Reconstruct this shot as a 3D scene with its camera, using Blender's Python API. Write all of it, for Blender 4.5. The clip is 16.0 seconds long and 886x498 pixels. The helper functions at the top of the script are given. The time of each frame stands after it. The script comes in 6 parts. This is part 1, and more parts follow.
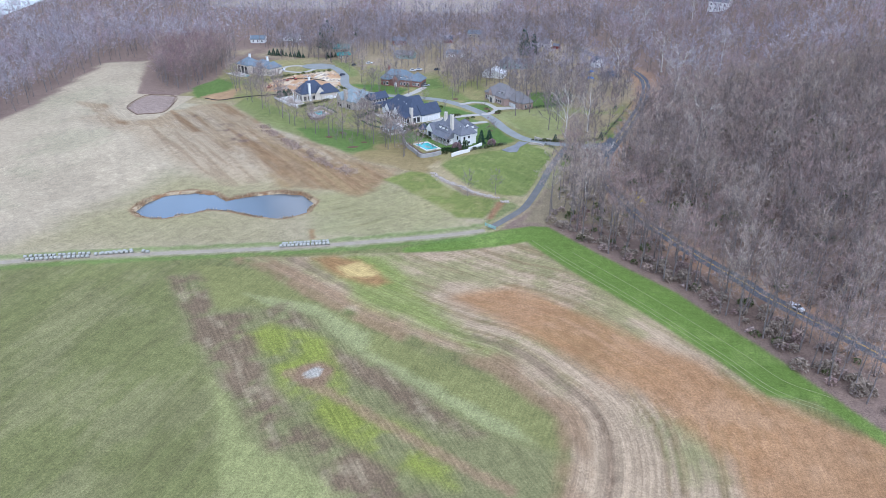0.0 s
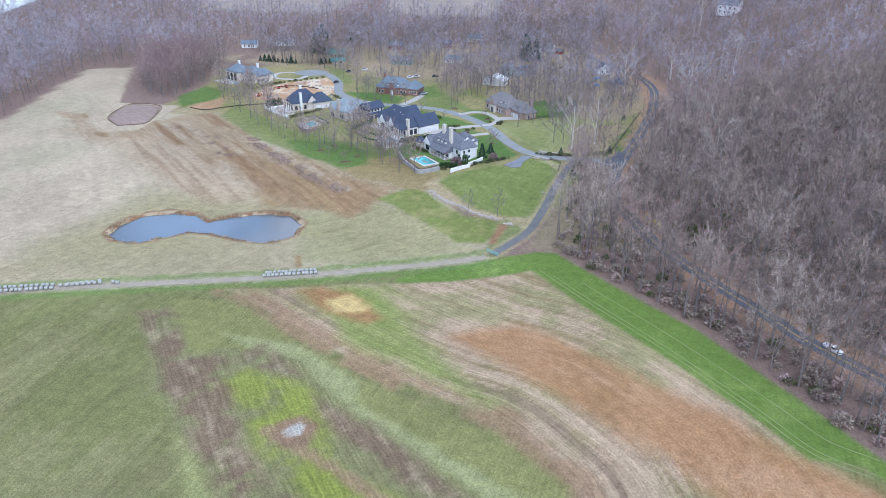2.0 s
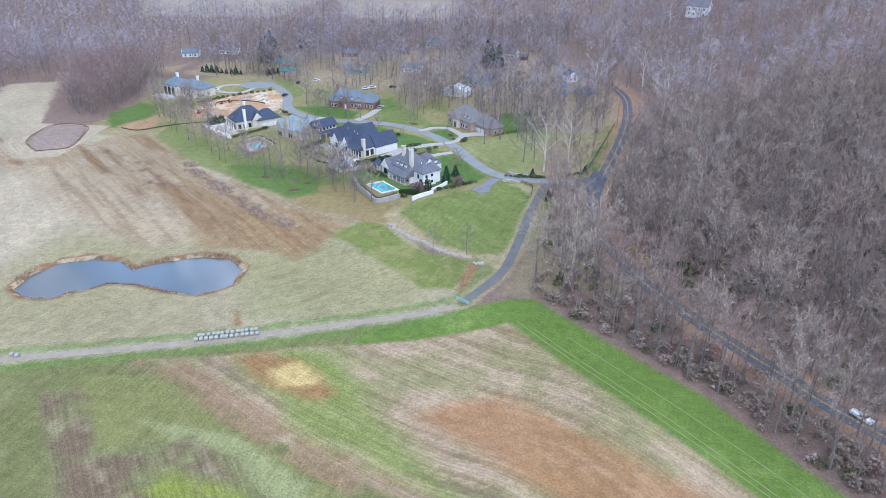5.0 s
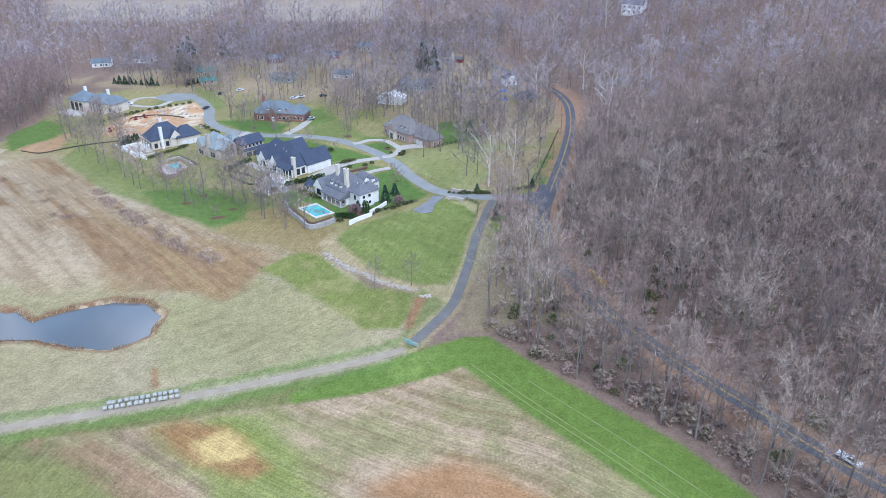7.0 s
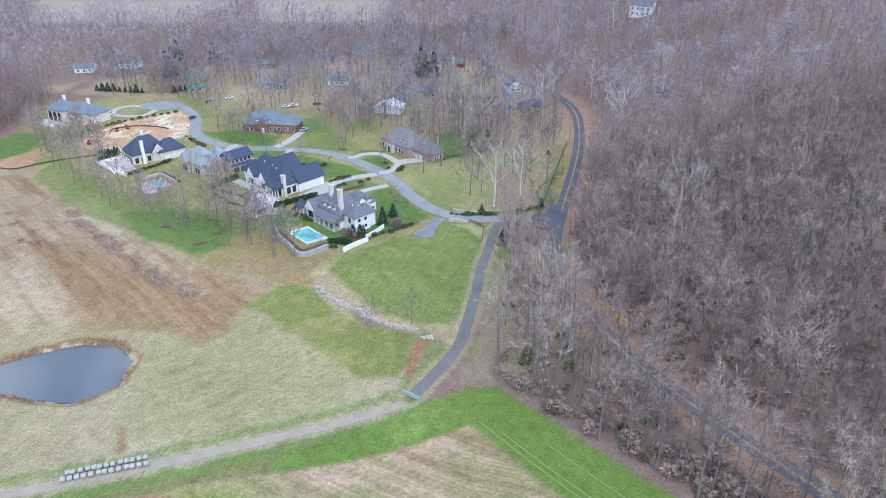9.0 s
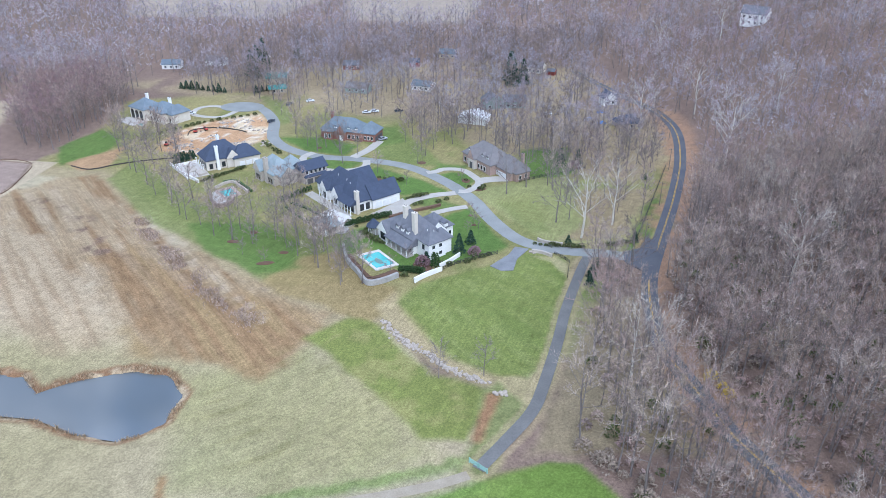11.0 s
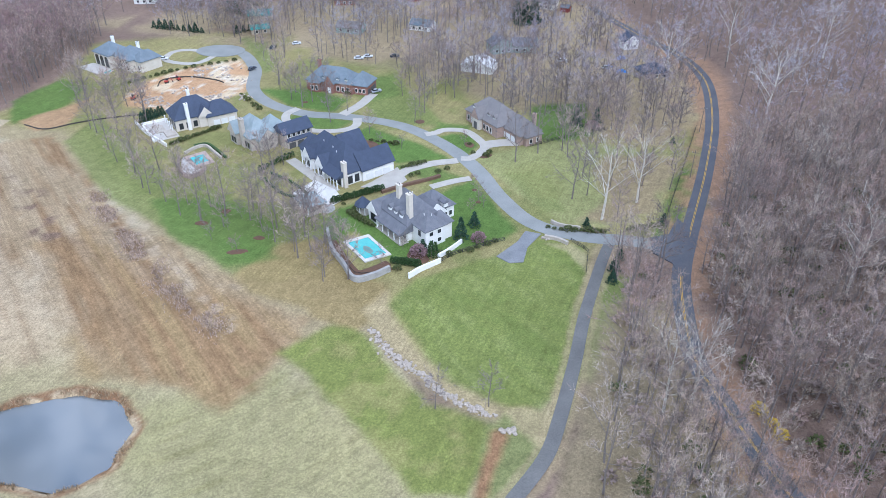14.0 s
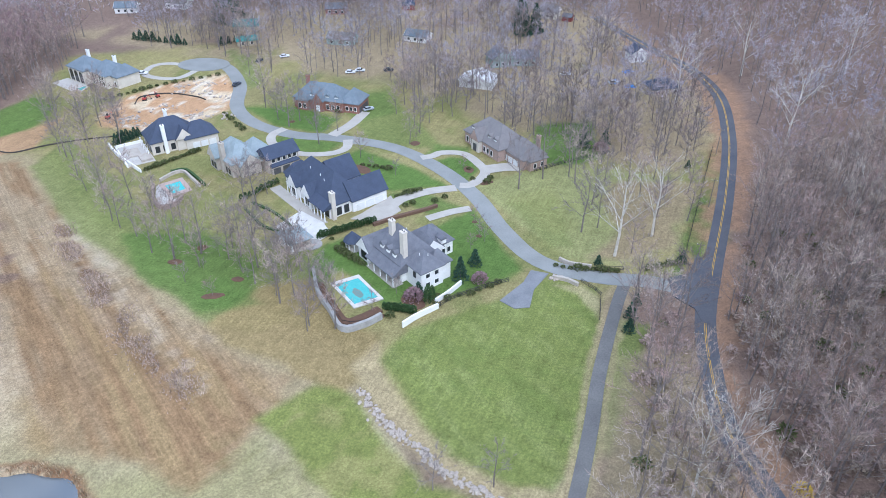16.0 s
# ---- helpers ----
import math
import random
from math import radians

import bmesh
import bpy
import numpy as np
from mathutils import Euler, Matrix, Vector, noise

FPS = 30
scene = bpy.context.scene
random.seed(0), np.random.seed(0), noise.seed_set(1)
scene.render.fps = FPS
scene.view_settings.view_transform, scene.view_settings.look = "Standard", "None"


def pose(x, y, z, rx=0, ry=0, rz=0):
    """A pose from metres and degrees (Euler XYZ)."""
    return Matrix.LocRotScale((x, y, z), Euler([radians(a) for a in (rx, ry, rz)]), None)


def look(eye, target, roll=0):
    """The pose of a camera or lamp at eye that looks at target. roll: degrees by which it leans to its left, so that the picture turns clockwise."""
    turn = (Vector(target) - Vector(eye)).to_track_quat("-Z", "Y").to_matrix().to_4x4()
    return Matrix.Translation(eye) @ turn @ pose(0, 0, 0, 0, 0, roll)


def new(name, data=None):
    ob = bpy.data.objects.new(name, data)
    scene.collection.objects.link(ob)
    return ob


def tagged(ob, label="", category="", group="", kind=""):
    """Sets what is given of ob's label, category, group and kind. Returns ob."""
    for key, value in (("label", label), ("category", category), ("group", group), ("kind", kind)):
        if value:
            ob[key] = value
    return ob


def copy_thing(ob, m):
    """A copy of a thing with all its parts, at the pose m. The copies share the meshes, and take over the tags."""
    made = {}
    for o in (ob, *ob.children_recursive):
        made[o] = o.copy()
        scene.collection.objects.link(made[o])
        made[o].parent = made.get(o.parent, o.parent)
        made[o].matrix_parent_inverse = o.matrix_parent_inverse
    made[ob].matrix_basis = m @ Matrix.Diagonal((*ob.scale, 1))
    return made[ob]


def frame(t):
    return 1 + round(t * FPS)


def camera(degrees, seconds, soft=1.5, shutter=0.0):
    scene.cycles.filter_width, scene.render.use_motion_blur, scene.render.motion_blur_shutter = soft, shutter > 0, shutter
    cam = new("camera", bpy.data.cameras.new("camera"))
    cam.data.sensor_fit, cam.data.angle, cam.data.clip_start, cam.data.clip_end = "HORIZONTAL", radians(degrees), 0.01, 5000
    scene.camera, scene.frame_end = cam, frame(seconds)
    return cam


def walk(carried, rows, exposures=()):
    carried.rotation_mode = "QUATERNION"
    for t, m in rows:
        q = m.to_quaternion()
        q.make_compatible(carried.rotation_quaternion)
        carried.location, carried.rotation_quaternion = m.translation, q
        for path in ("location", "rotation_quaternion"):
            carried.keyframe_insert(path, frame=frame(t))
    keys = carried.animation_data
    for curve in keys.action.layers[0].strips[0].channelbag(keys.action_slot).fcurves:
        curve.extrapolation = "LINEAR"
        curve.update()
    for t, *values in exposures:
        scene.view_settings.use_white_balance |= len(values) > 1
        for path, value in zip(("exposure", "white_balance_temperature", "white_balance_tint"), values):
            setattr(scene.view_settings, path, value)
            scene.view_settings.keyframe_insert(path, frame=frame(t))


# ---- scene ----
cam = camera(63.0, 16.0, soft=0.8)
PATH = [
    (0.0, pose(12.46, -94.24, 123.66, 62.99, 0, 8.81)),
    (0.5, pose(11.65, -88.01, 123.27, 63.02, 0, 8.82)),
    (1.0, pose(10.81, -81.75, 122.90, 63.03, 0, 8.80)),
    (1.5, pose(9.93, -75.47, 122.57, 63.04, 0, 8.79)),
    (2.0, pose(8.97, -69.18, 122.27, 63.02, 0, 8.74)),
    (2.5, pose(7.97, -62.88, 121.98, 63.01, 0, 8.72)),
    (3.0, pose(6.98, -56.57, 121.70, 62.99, 0, 8.70)),
    (3.5, pose(6.06, -50.24, 121.46, 62.98, 0, 8.68)),
    (4.0, pose(5.19, -43.92, 121.27, 62.95, 0, 8.68)),
    (4.5, pose(4.38, -37.64, 121.13, 62.90, 0, 8.52)),
    (5.0, pose(3.61, -31.38, 121.10, 62.86, 0, 5.44)),
    (5.2, pose(3.31, -28.87, 121.12, 62.83, 0, 3.98)),
    (7.3, pose(0.24, -2.54, 121.48, 62.47, 0, 0.02)),
    (7.5, pose(0.00, 0.00, 121.50, 62.44, 0, -0.00)),
    (8.0, pose(-0.47, 6.42, 121.40, 62.37, 0, -0.05)),
    (8.5, pose(-0.79, 12.90, 121.18, 62.32, 0, -0.11)),
    (9.0, pose(-1.08, 19.35, 120.94, 62.28, 0, -0.15)),
    (9.5, pose(-1.45, 25.75, 120.80, 62.22, 0, 0.39)),
    (10.0, pose(-1.82, 32.21, 120.84, 62.15, 0, 4.44)),
    (10.2, pose(-1.97, 34.82, 120.92, 62.12, 0, 5.75)),
    (12.3, pose(-3.52, 62.36, 121.94, 61.66, 0, 7.13)),
    (12.5, pose(-3.71, 64.97, 121.97, 61.55, 0, 7.14)),
    (13.0, pose(-4.29, 71.46, 121.92, 60.15, 0, 7.14)),
    (13.5, pose(-5.02, 77.86, 121.68, 57.85, 0, 7.14)),
    (14.0, pose(-5.86, 84.21, 121.32, 56.05, 0, 7.12)),
    (14.5, pose(-6.72, 90.42, 120.89, 56.02, 0, 7.09)),
    (15.0, pose(-7.54, 96.41, 120.44, 56.13, 0, 7.05)),
    (15.5, pose(-8.29, 102.04, 119.90, 56.20, 0, 6.93)),
    (16.0, pose(-8.97, 107.36, 119.28, 56.14, 0, 6.81)),
]
walk(cam, PATH, [(0.0, 1.20, 5260, 14.5), (9.0, 1.34, 5320, 12.5), (16.0, 1.36, 5390, 13)])

# ---- light: an overcast spring sky ----
world = bpy.data.worlds.new("overcast_sky")
scene.world = world
world.use_nodes = True
wt = world.node_tree
sky = wt.nodes.new("ShaderNodeTexSky")
sky.sky_type = "NISHITA"
sky.sun_disc = False
sky.sun_elevation, sky.sun_rotation = radians(48), radians(150)
sky.air_density, sky.dust_density, sky.ozone_density = 1.6, 1.2, 2.5
soften = wt.nodes.new("ShaderNodeHueSaturation")
soften.inputs["Saturation"].default_value = 0.8
wt.links.new(sky.outputs[0], soften.inputs["Color"])
veil, cloud, gap = wt.nodes.new("ShaderNodeMix"), wt.nodes.new("ShaderNodeTexNoise"), wt.nodes.new("ShaderNodeMapRange")
veil.data_type = "RGBA"
cloud.inputs["Scale"].default_value, cloud.inputs["Detail"].default_value = 4.5, 7
gap.inputs["From Min"].default_value, gap.inputs["From Max"].default_value, gap.inputs["To Max"].default_value = 0.42, 0.58, 0.92
veil.inputs[7].default_value = (6.5, 6.6, 6.8, 1)
wt.links.new(wt.nodes.new("ShaderNodeTexCoord").outputs["Generated"], cloud.inputs["Vector"])
wt.links.new(cloud.outputs["Fac"], gap.inputs["Value"])
wt.links.new(gap.outputs[0], veil.inputs["Factor"])
wt.links.new(soften.outputs[0], veil.inputs[6])
wt.links.new(veil.outputs[2], wt.nodes["Background"].inputs["Color"])
bank, depth = wt.nodes.new("ShaderNodeTexNoise"), wt.nodes.new("ShaderNodeMapRange")
bank.inputs["Scale"].default_value, bank.inputs["Detail"].default_value = 6.5, 5
depth.inputs["From Min"].default_value, depth.inputs["From Max"].default_value = 0.4, 0.6
depth.inputs["To Min"].default_value, depth.inputs["To Max"].default_value = 0.07, 0.15
wt.links.new(cloud.inputs["Vector"].links[0].from_socket, bank.inputs["Vector"])
wt.links.new(bank.outputs["Fac"], depth.inputs["Value"])
wt.links.new(depth.outputs[0], wt.nodes["Background"].inputs["Strength"])
sun = new("sun", bpy.data.lights.new("sun", "SUN"))
sun.data.energy, sun.data.angle, sun.data.color = 0.7, radians(25), (1.0, 0.98, 0.95)
sun.matrix_world = look((0, 0, 300), (-0.5 * 90, 0.86 * 90, 200))


# ---- materials ----
def mat(name, base, other=None, scale=1.0, rough=0.85, metal=0.0, bump=0.0, fine=8.0, blend=0.5, spec=0.3):
    """A surface of two tones mixed by noise at two scales, with a fine relief."""
    m = bpy.data.materials.new(name)
    m.use_nodes = True
    nt, n = m.node_tree, m.node_tree.nodes
    b = n["Principled BSDF"]
    b.inputs["Roughness"].default_value, b.inputs["Metallic"].default_value = rough, metal
    b.inputs["Specular IOR Level"].default_value = spec
    other = other or tuple(c * 0.7 for c in base)
    co = n.new("ShaderNodeTexCoord")
    big, small = n.new("ShaderNodeTexNoise"), n.new("ShaderNodeTexNoise")
    big.inputs["Scale"].default_value, small.inputs["Scale"].default_value = scale, scale * fine
    big.inputs["Detail"].default_value = small.inputs["Detail"].default_value = 5
    mid = n.new("ShaderNodeMath")
    mid.operation = "ADD"
    ramp = n.new("ShaderNodeMapRange")
    ramp.inputs["From Min"].default_value, ramp.inputs["From Max"].default_value = 0.7, 1.3
    mix = n.new("ShaderNodeMix")
    mix.data_type = "RGBA"
    mix.inputs[6].default_value, mix.inputs[7].default_value = (*base, 1), (*other, 1)
    for s in (big, small):
        nt.links.new(co.outputs["Object"], s.inputs["Vector"])
    nt.links.new(big.outputs["Fac"], mid.inputs[0])
    nt.links.new(small.outputs["Fac"], mid.inputs[1])
    nt.links.new(mid.outputs[0], ramp.inputs["Value"])
    nt.links.new(ramp.outputs[0], mix.inputs["Factor"])
    nt.links.new(mix.outputs[2], b.inputs["Base Color"])
    if bump:
        bp = n.new("ShaderNodeBump")
        bp.inputs["Strength"].default_value, bp.inputs["Distance"].default_value = bump, 0.1
        nt.links.new(small.outputs["Fac"], bp.inputs["Height"])
        nt.links.new(bp.outputs[0], b.inputs["Normal"])
    return m


def vary(m, low=0.75, high=1.2):
    """Lets every separate piece of a mesh take its own shade of the material."""
    nt, n = m.node_tree, m.node_tree.nodes
    b = n["Principled BSDF"]
    src = b.inputs["Base Color"].links[0].from_socket
    geo, rng, hsv = n.new("ShaderNodeNewGeometry"), n.new("ShaderNodeMapRange"), n.new("ShaderNodeHueSaturation")
    rng.inputs["To Min"].default_value, rng.inputs["To Max"].default_value = low, high
    nt.links.new(geo.outputs["Random Per Island"], rng.inputs["Value"])
    nt.links.new(rng.outputs[0], hsv.inputs["Value"])
    nt.links.new(src, hsv.inputs["Color"])
    nt.links.new(hsv.outputs[0], b.inputs["Base Color"])
    return m


def ground_material():
    """Land cover from the sheet's own attribute, broken up by clumps, tufts and a rough relief."""
    m = bpy.data.materials.new("farmland")
    m.use_nodes = True
    nt, n = m.node_tree, m.node_tree.nodes
    b = n["Principled BSDF"]
    b.inputs["Roughness"].default_value = 0.95
    b.inputs["Specular IOR Level"].default_value = 0.1
    att = n.new("ShaderNodeAttribute")
    att.attribute_name = "cover"
    co = n.new("ShaderNodeTexCoord")
    prev = att.outputs["Color"]
    for scale, lo, hi in ((0.03, 0.90, 1.10), (0.35, 0.87, 1.13), (1.6, 0.79, 1.23), (5.0, 0.70, 1.32)):
        no, rng, hsv = n.new("ShaderNodeTexNoise"), n.new("ShaderNodeMapRange"), n.new("ShaderNodeHueSaturation")
        no.inputs["Scale"].default_value, no.inputs["Detail"].default_value = scale, 6
        rng.inputs["From Min"].default_value, rng.inputs["From Max"].default_value = 0.3, 0.7
        rng.inputs["To Min"].default_value, rng.inputs["To Max"].default_value = lo, hi
        nt.links.new(co.outputs["Object"], no.inputs["Vector"])
        nt.links.new(no.outputs["Fac"], rng.inputs["Value"])
        nt.links.new(rng.outputs[0], hsv.inputs["Value"])
        nt.links.new(prev, hsv.inputs["Color"])
        prev = hsv.outputs[0]
    rows = n.new("ShaderNodeAttribute")
    rows.attribute_name = "rows"
    apart, join, stretch = n.new("ShaderNodeSeparateXYZ"), n.new("ShaderNodeCombineXYZ"), n.new("ShaderNodeMath")
    stretch.operation, stretch.inputs[1].default_value = "MULTIPLY", 0.045
    nt.links.new(rows.outputs["Vector"], apart.inputs[0])
    nt.links.new(apart.outputs["X"], join.inputs["X"])
    nt.links.new(apart.outputs["Y"], stretch.inputs[0])
    nt.links.new(stretch.outputs[0], join.inputs["Y"])
    fur, rng, gain, hsv = n.new("ShaderNodeTexNoise"), n.new("ShaderNodeMapRange"), n.new("ShaderNodeMath"), n.new("ShaderNodeHueSaturation")
    fur.inputs["Scale"].default_value, fur.inputs["Detail"].default_value, fur.inputs["Roughness"].default_value = 1.3, 5, 0.65
    rng.inputs["From Min"].default_value, rng.inputs["From Max"].default_value = 0.3, 0.7
    rng.inputs["To Min"].default_value, rng.inputs["To Max"].default_value = -0.6, 0.6
    gain.operation = "MULTIPLY_ADD"
    gain.inputs[2].default_value = 1.0
    nt.links.new(join.outputs[0], fur.inputs["Vector"])
    nt.links.new(fur.outputs["Fac"], rng.inputs["Value"])
    nt.links.new(rng.outputs[0], gain.inputs[0])
    nt.links.new(apart.outputs["Z"], gain.inputs[1])
    nt.links.new(gain.outputs[0], hsv.inputs["Value"])
    nt.links.new(prev, hsv.inputs["Color"])
    prev = hsv.outputs[0]
    nt.links.new(prev, b.inputs["Base Color"])
    bp = n.new("ShaderNodeBump")
    bp.inputs["Strength"].default_value, bp.inputs["Distance"].default_value = 0.3, 0.2
    nt.links.new(no.outputs["Fac"], bp.inputs["Height"])
    nt.links.new(bp.outputs[0], b.inputs["Normal"])
    return m


FARMLAND = ground_material()
ASPHALT = mat("worn_asphalt", (0.275, 0.28, 0.265), (0.215, 0.22, 0.208), 0.15, 0.9, bump=0.2, fine=20, spec=0.08)
DARK_ASPHALT = mat("newer_asphalt", (0.085, 0.09, 0.105), (0.13, 0.13, 0.14), 0.12, 0.85, bump=0.2, fine=20, spec=0.1)
GRAVEL = mat("pale_gravel", (0.37, 0.315, 0.24), (0.27, 0.225, 0.16), 0.3, 0.95, bump=0.4, fine=10)
LANE_ASPHALT = mat("lane_asphalt", (0.19, 0.184, 0.172), (0.125, 0.122, 0.116), 0.15, 0.9, bump=0.2, fine=20, spec=0.08)
CONCRETE = mat("pale_concrete", (0.44, 0.405, 0.35), (0.35, 0.325, 0.285), 0.3, 0.9, bump=0.15, fine=12)
YELLOW_PAINT = mat("yellow_road_paint", (0.62, 0.36, 0.04), (0.50, 0.32, 0.08), 1.0)
WHITE_PAINT = mat("white_paint", (0.80, 0.79, 0.76), (0.68, 0.67, 0.64), 0.5, 0.6)
BARK = mat("grey_bark", (0.15, 0.125, 0.115), (0.235, 0.205, 0.19), 0.8, 0.95)
TWIGS = [vary(mat("bare_twigs", c, tuple(v * 0.75 for v in c), 0.12, 0.95, fine=4), 0.6, 1.35) for c in
         ((0.40, 0.305, 0.265), (0.28, 0.215, 0.185), (0.46, 0.37, 0.305), (0.37, 0.26, 0.225), (0.35, 0.28, 0.215), (0.43, 0.325, 0.265), (0.45, 0.375, 0.315), (0.20, 0.155, 0.14))]
# Bluish mauve tones that put distance haze into the farther woods' twig colour.
HAZE_TWIGS = [vary(mat("haze_mauve_twigs", c, tuple(v * 0.8 for v in c), 0.12, 0.95, fine=4), 0.65, 1.3) for c in
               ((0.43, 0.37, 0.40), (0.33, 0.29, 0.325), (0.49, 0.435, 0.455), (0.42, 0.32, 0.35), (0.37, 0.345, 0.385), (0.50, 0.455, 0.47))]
TWIG_RED = vary(mat("budding_red_twigs", (0.29, 0.185, 0.19), (0.22, 0.145, 0.15), 0.2, 0.95), 0.7, 1.3)
PALE_BARK = mat("pale_sycamore_bark", (0.68, 0.64, 0.56), (0.38, 0.34, 0.30), 1.2, 0.9)
WATER = bpy.data.materials.new("still_water")
WATER.use_nodes = True
_b = WATER.node_tree.nodes["Principled BSDF"]
_b.inputs["Base Color"].default_value = (0.10, 0.11, 0.112, 1)
_b.inputs["Roughness"].default_value = 0.03
_b.inputs["IOR"].default_value = 2.15
STUCCO = mat("white_stucco", (0.78, 0.77, 0.74), (0.68, 0.67, 0.65), 0.4, 0.8, bump=0.1)
CREAM = mat("cream_brick", (0.62, 0.57, 0.49), (0.52, 0.47, 0.40), 0.6, 0.9, bump=0.2, fine=14)
STONE = mat("tan_stone", (0.48, 0.43, 0.36), (0.34, 0.30, 0.26), 0.9, 0.9, bump=0.4, fine=9)
BRICK = mat("red_brick", (0.30, 0.15, 0.115), (0.22, 0.105, 0.085), 0.8, 0.9, bump=0.3, fine=12)
PALE_BRICK = mat("rose_brick", (0.40, 0.30, 0.25), (0.30, 0.21, 0.175), 0.8, 0.9, bump=0.3, fine=12)
ROOF_GREY = mat("grey_shingles", (0.175, 0.18, 0.20), (0.115, 0.118, 0.135), 0.6, 0.85, bump=0.4, fine=7)
ROOF_NAVY = mat("blue_black_shingles", (0.062, 0.078, 0.120), (0.045, 0.056, 0.086), 0.5, 0.8, bump=0.4, fine=7)
ROOF_SLATE = mat("green_grey_slate", (0.29, 0.335, 0.345), (0.20, 0.24, 0.25), 0.5, 0.8, bump=0.4, fine=7)
ROOF_BLUE = mat("blue_grey_shingles", (0.18, 0.215, 0.245), (0.125, 0.155, 0.18), 0.5, 0.85, bump=0.4, fine=7)
ROOF_TAUPE = mat("taupe_shingles", (0.21, 0.195, 0.19), (0.15, 0.14, 0.14), 0.5, 0.85, bump=0.4, fine=7)
TEAL_METAL = mat("teal_metal_roof", (0.07, 0.28, 0.26), (0.06, 0.22, 0.21), 0.4, 0.5)
RED_METAL = mat("red_barn_boards", (0.27, 0.07, 0.06), (0.2, 0.06, 0.05), 0.6, 0.8)
TRIM = mat("white_trim", (0.80, 0.80, 0.78), (0.72, 0.72, 0.70), 0.8, 0.6)
DARK_TRIM = mat("dark_window_frame", (0.05, 0.05, 0.055), (0.07, 0.07, 0.075), 1.0, 0.5)
GLASS = mat("window_glass", (0.025, 0.03, 0.035), (0.04, 0.045, 0.05), 0.3, 0.08, spec=0.6)
DOOR_WHITE = mat("white_garage_door", (0.70, 0.70, 0.68), (0.62, 0.62, 0.60), 0.8, 0.6)
DOOR_DARK = mat("charcoal_door", (0.07, 0.07, 0.075), (0.10, 0.10, 0.10), 0.8, 0.6)
IRON = mat("black_iron", (0.03, 0.03, 0.032), (0.05, 0.05, 0.05), 1.0, 0.6)
POOL_WATER = mat("turquoise_pool_water", (0.05, 0.36, 0.34), (0.09, 0.43, 0.40), 0.25, 0.06, spec=0.5)
DECK = mat("pale_pool_deck", (0.50, 0.47, 0.42), (0.40, 0.37, 0.34), 0.4, 0.9)
WALL_STONE = mat("grey_retaining_block", (0.37, 0.36, 0.335), (0.26, 0.25, 0.235), 0.7, 0.9, bump=0.4)
BOULDER = mat("limestone_boulder", (0.50, 0.44, 0.37), (0.24, 0.20, 0.165), 0.6, 0.9, bump=0.5)
WRAP = mat("white_bale_wrap", (0.40, 0.395, 0.35), (0.20, 0.195, 0.165), 1.2, 0.45)
HEDGE = vary(mat("evergreen_leaves", (0.035, 0.075, 0.025), (0.055, 0.10, 0.03), 0.5, 0.9), 0.6, 1.5)
SPRUCE = vary(mat("blue_green_needles", (0.028, 0.060, 0.038), (0.04, 0.085, 0.05), 0.5, 0.9), 0.6, 1.4)
SHRUB = vary(mat("olive_shrub_leaves", (0.10, 0.115, 0.04), (0.07, 0.085, 0.03), 0.5, 0.9), 0.6, 1.5)
FORSYTHIA = vary(mat("forsythia_blossom", (0.62, 0.42, 0.03), (0.50, 0.36, 0.05), 0.8, 0.9), 0.7, 1.2)
MULCH = mat("brown_mulch", (0.15, 0.085, 0.055), (0.10, 0.06, 0.04), 0.8, 0.95, bump=0.5)
GREEN_PAINT = mat("pale_green_gate_paint", (0.22, 0.42, 0.36), (0.30, 0.44, 0.38), 0.8, 0.6)
CAR_WHITE = mat("white_car_paint", (0.75, 0.76, 0.78), (0.70, 0.71, 0.73), 0.3, 0.25, spec=0.5)
CAR_DARK = mat("dark_car_paint", (0.05, 0.06, 0.08), (0.06, 0.07, 0.09), 0.3, 0.25, spec=0.5)
CAR_SILVER = mat("silver_car_paint", (0.40, 0.42, 0.45), (0.36, 0.38, 0.41), 0.3, 0.3, spec=0.5)
RUBBER = mat("tyre_rubber", (0.025, 0.025, 0.025), (0.04, 0.04, 0.04), 1.0, 0.9)
DIGGER_RED = mat("red_machine_paint", (0.42, 0.06, 0.045), (0.33, 0.06, 0.05), 0.6, 0.5)
TARP = mat("blue_tarpaulin", (0.03, 0.16, 0.50), (0.04, 0.20, 0.55), 0.8, 0.6)
POLE_WOOD = mat("weathered_pole", (0.26, 0.22, 0.18), (0.18, 0.15, 0.13), 0.8, 0.95)
POLE_DARK = mat("black_silt_fabric", (0.055, 0.05, 0.045), (0.08, 0.07, 0.06), 1.0, 0.9)


# ---- helpers for building ----
def part(name, bm, material, parent=None, label=""):
    """Links a bmesh as one mesh object under a thing or a part."""
    me = bpy.data.meshes.new(name)
    bm.to_mesh(me)
    bm.free()
    me.materials.append(material)
    ob = new(name, me)
    ob.parent = parent
    return tagged(ob, label)


def mesh_of(name, verts, tris, mats, slots=None):
    """A mesh out of numpy arrays of triangles."""
    me = bpy.data.meshes.new(name)
    verts, tris = np.asarray(verts, np.float32), np.asarray(tris, np.int32)
    k = tris.shape[1]
    me.vertices.add(len(verts))
    me.vertices.foreach_set("co", verts.ravel())
    me.loops.add(tris.size)
    me.loops.foreach_set("vertex_index", tris.ravel())
    me.polygons.add(len(tris))
    me.polygons.foreach_set("loop_start", np.arange(0, tris.size, k, dtype=np.int32))
    for m in mats:
        me.materials.append(m)
    if slots is not None:
        me.polygons.foreach_set("material_index", np.asarray(slots, np.int32))
    me.update(calc_edges=True)
    return me


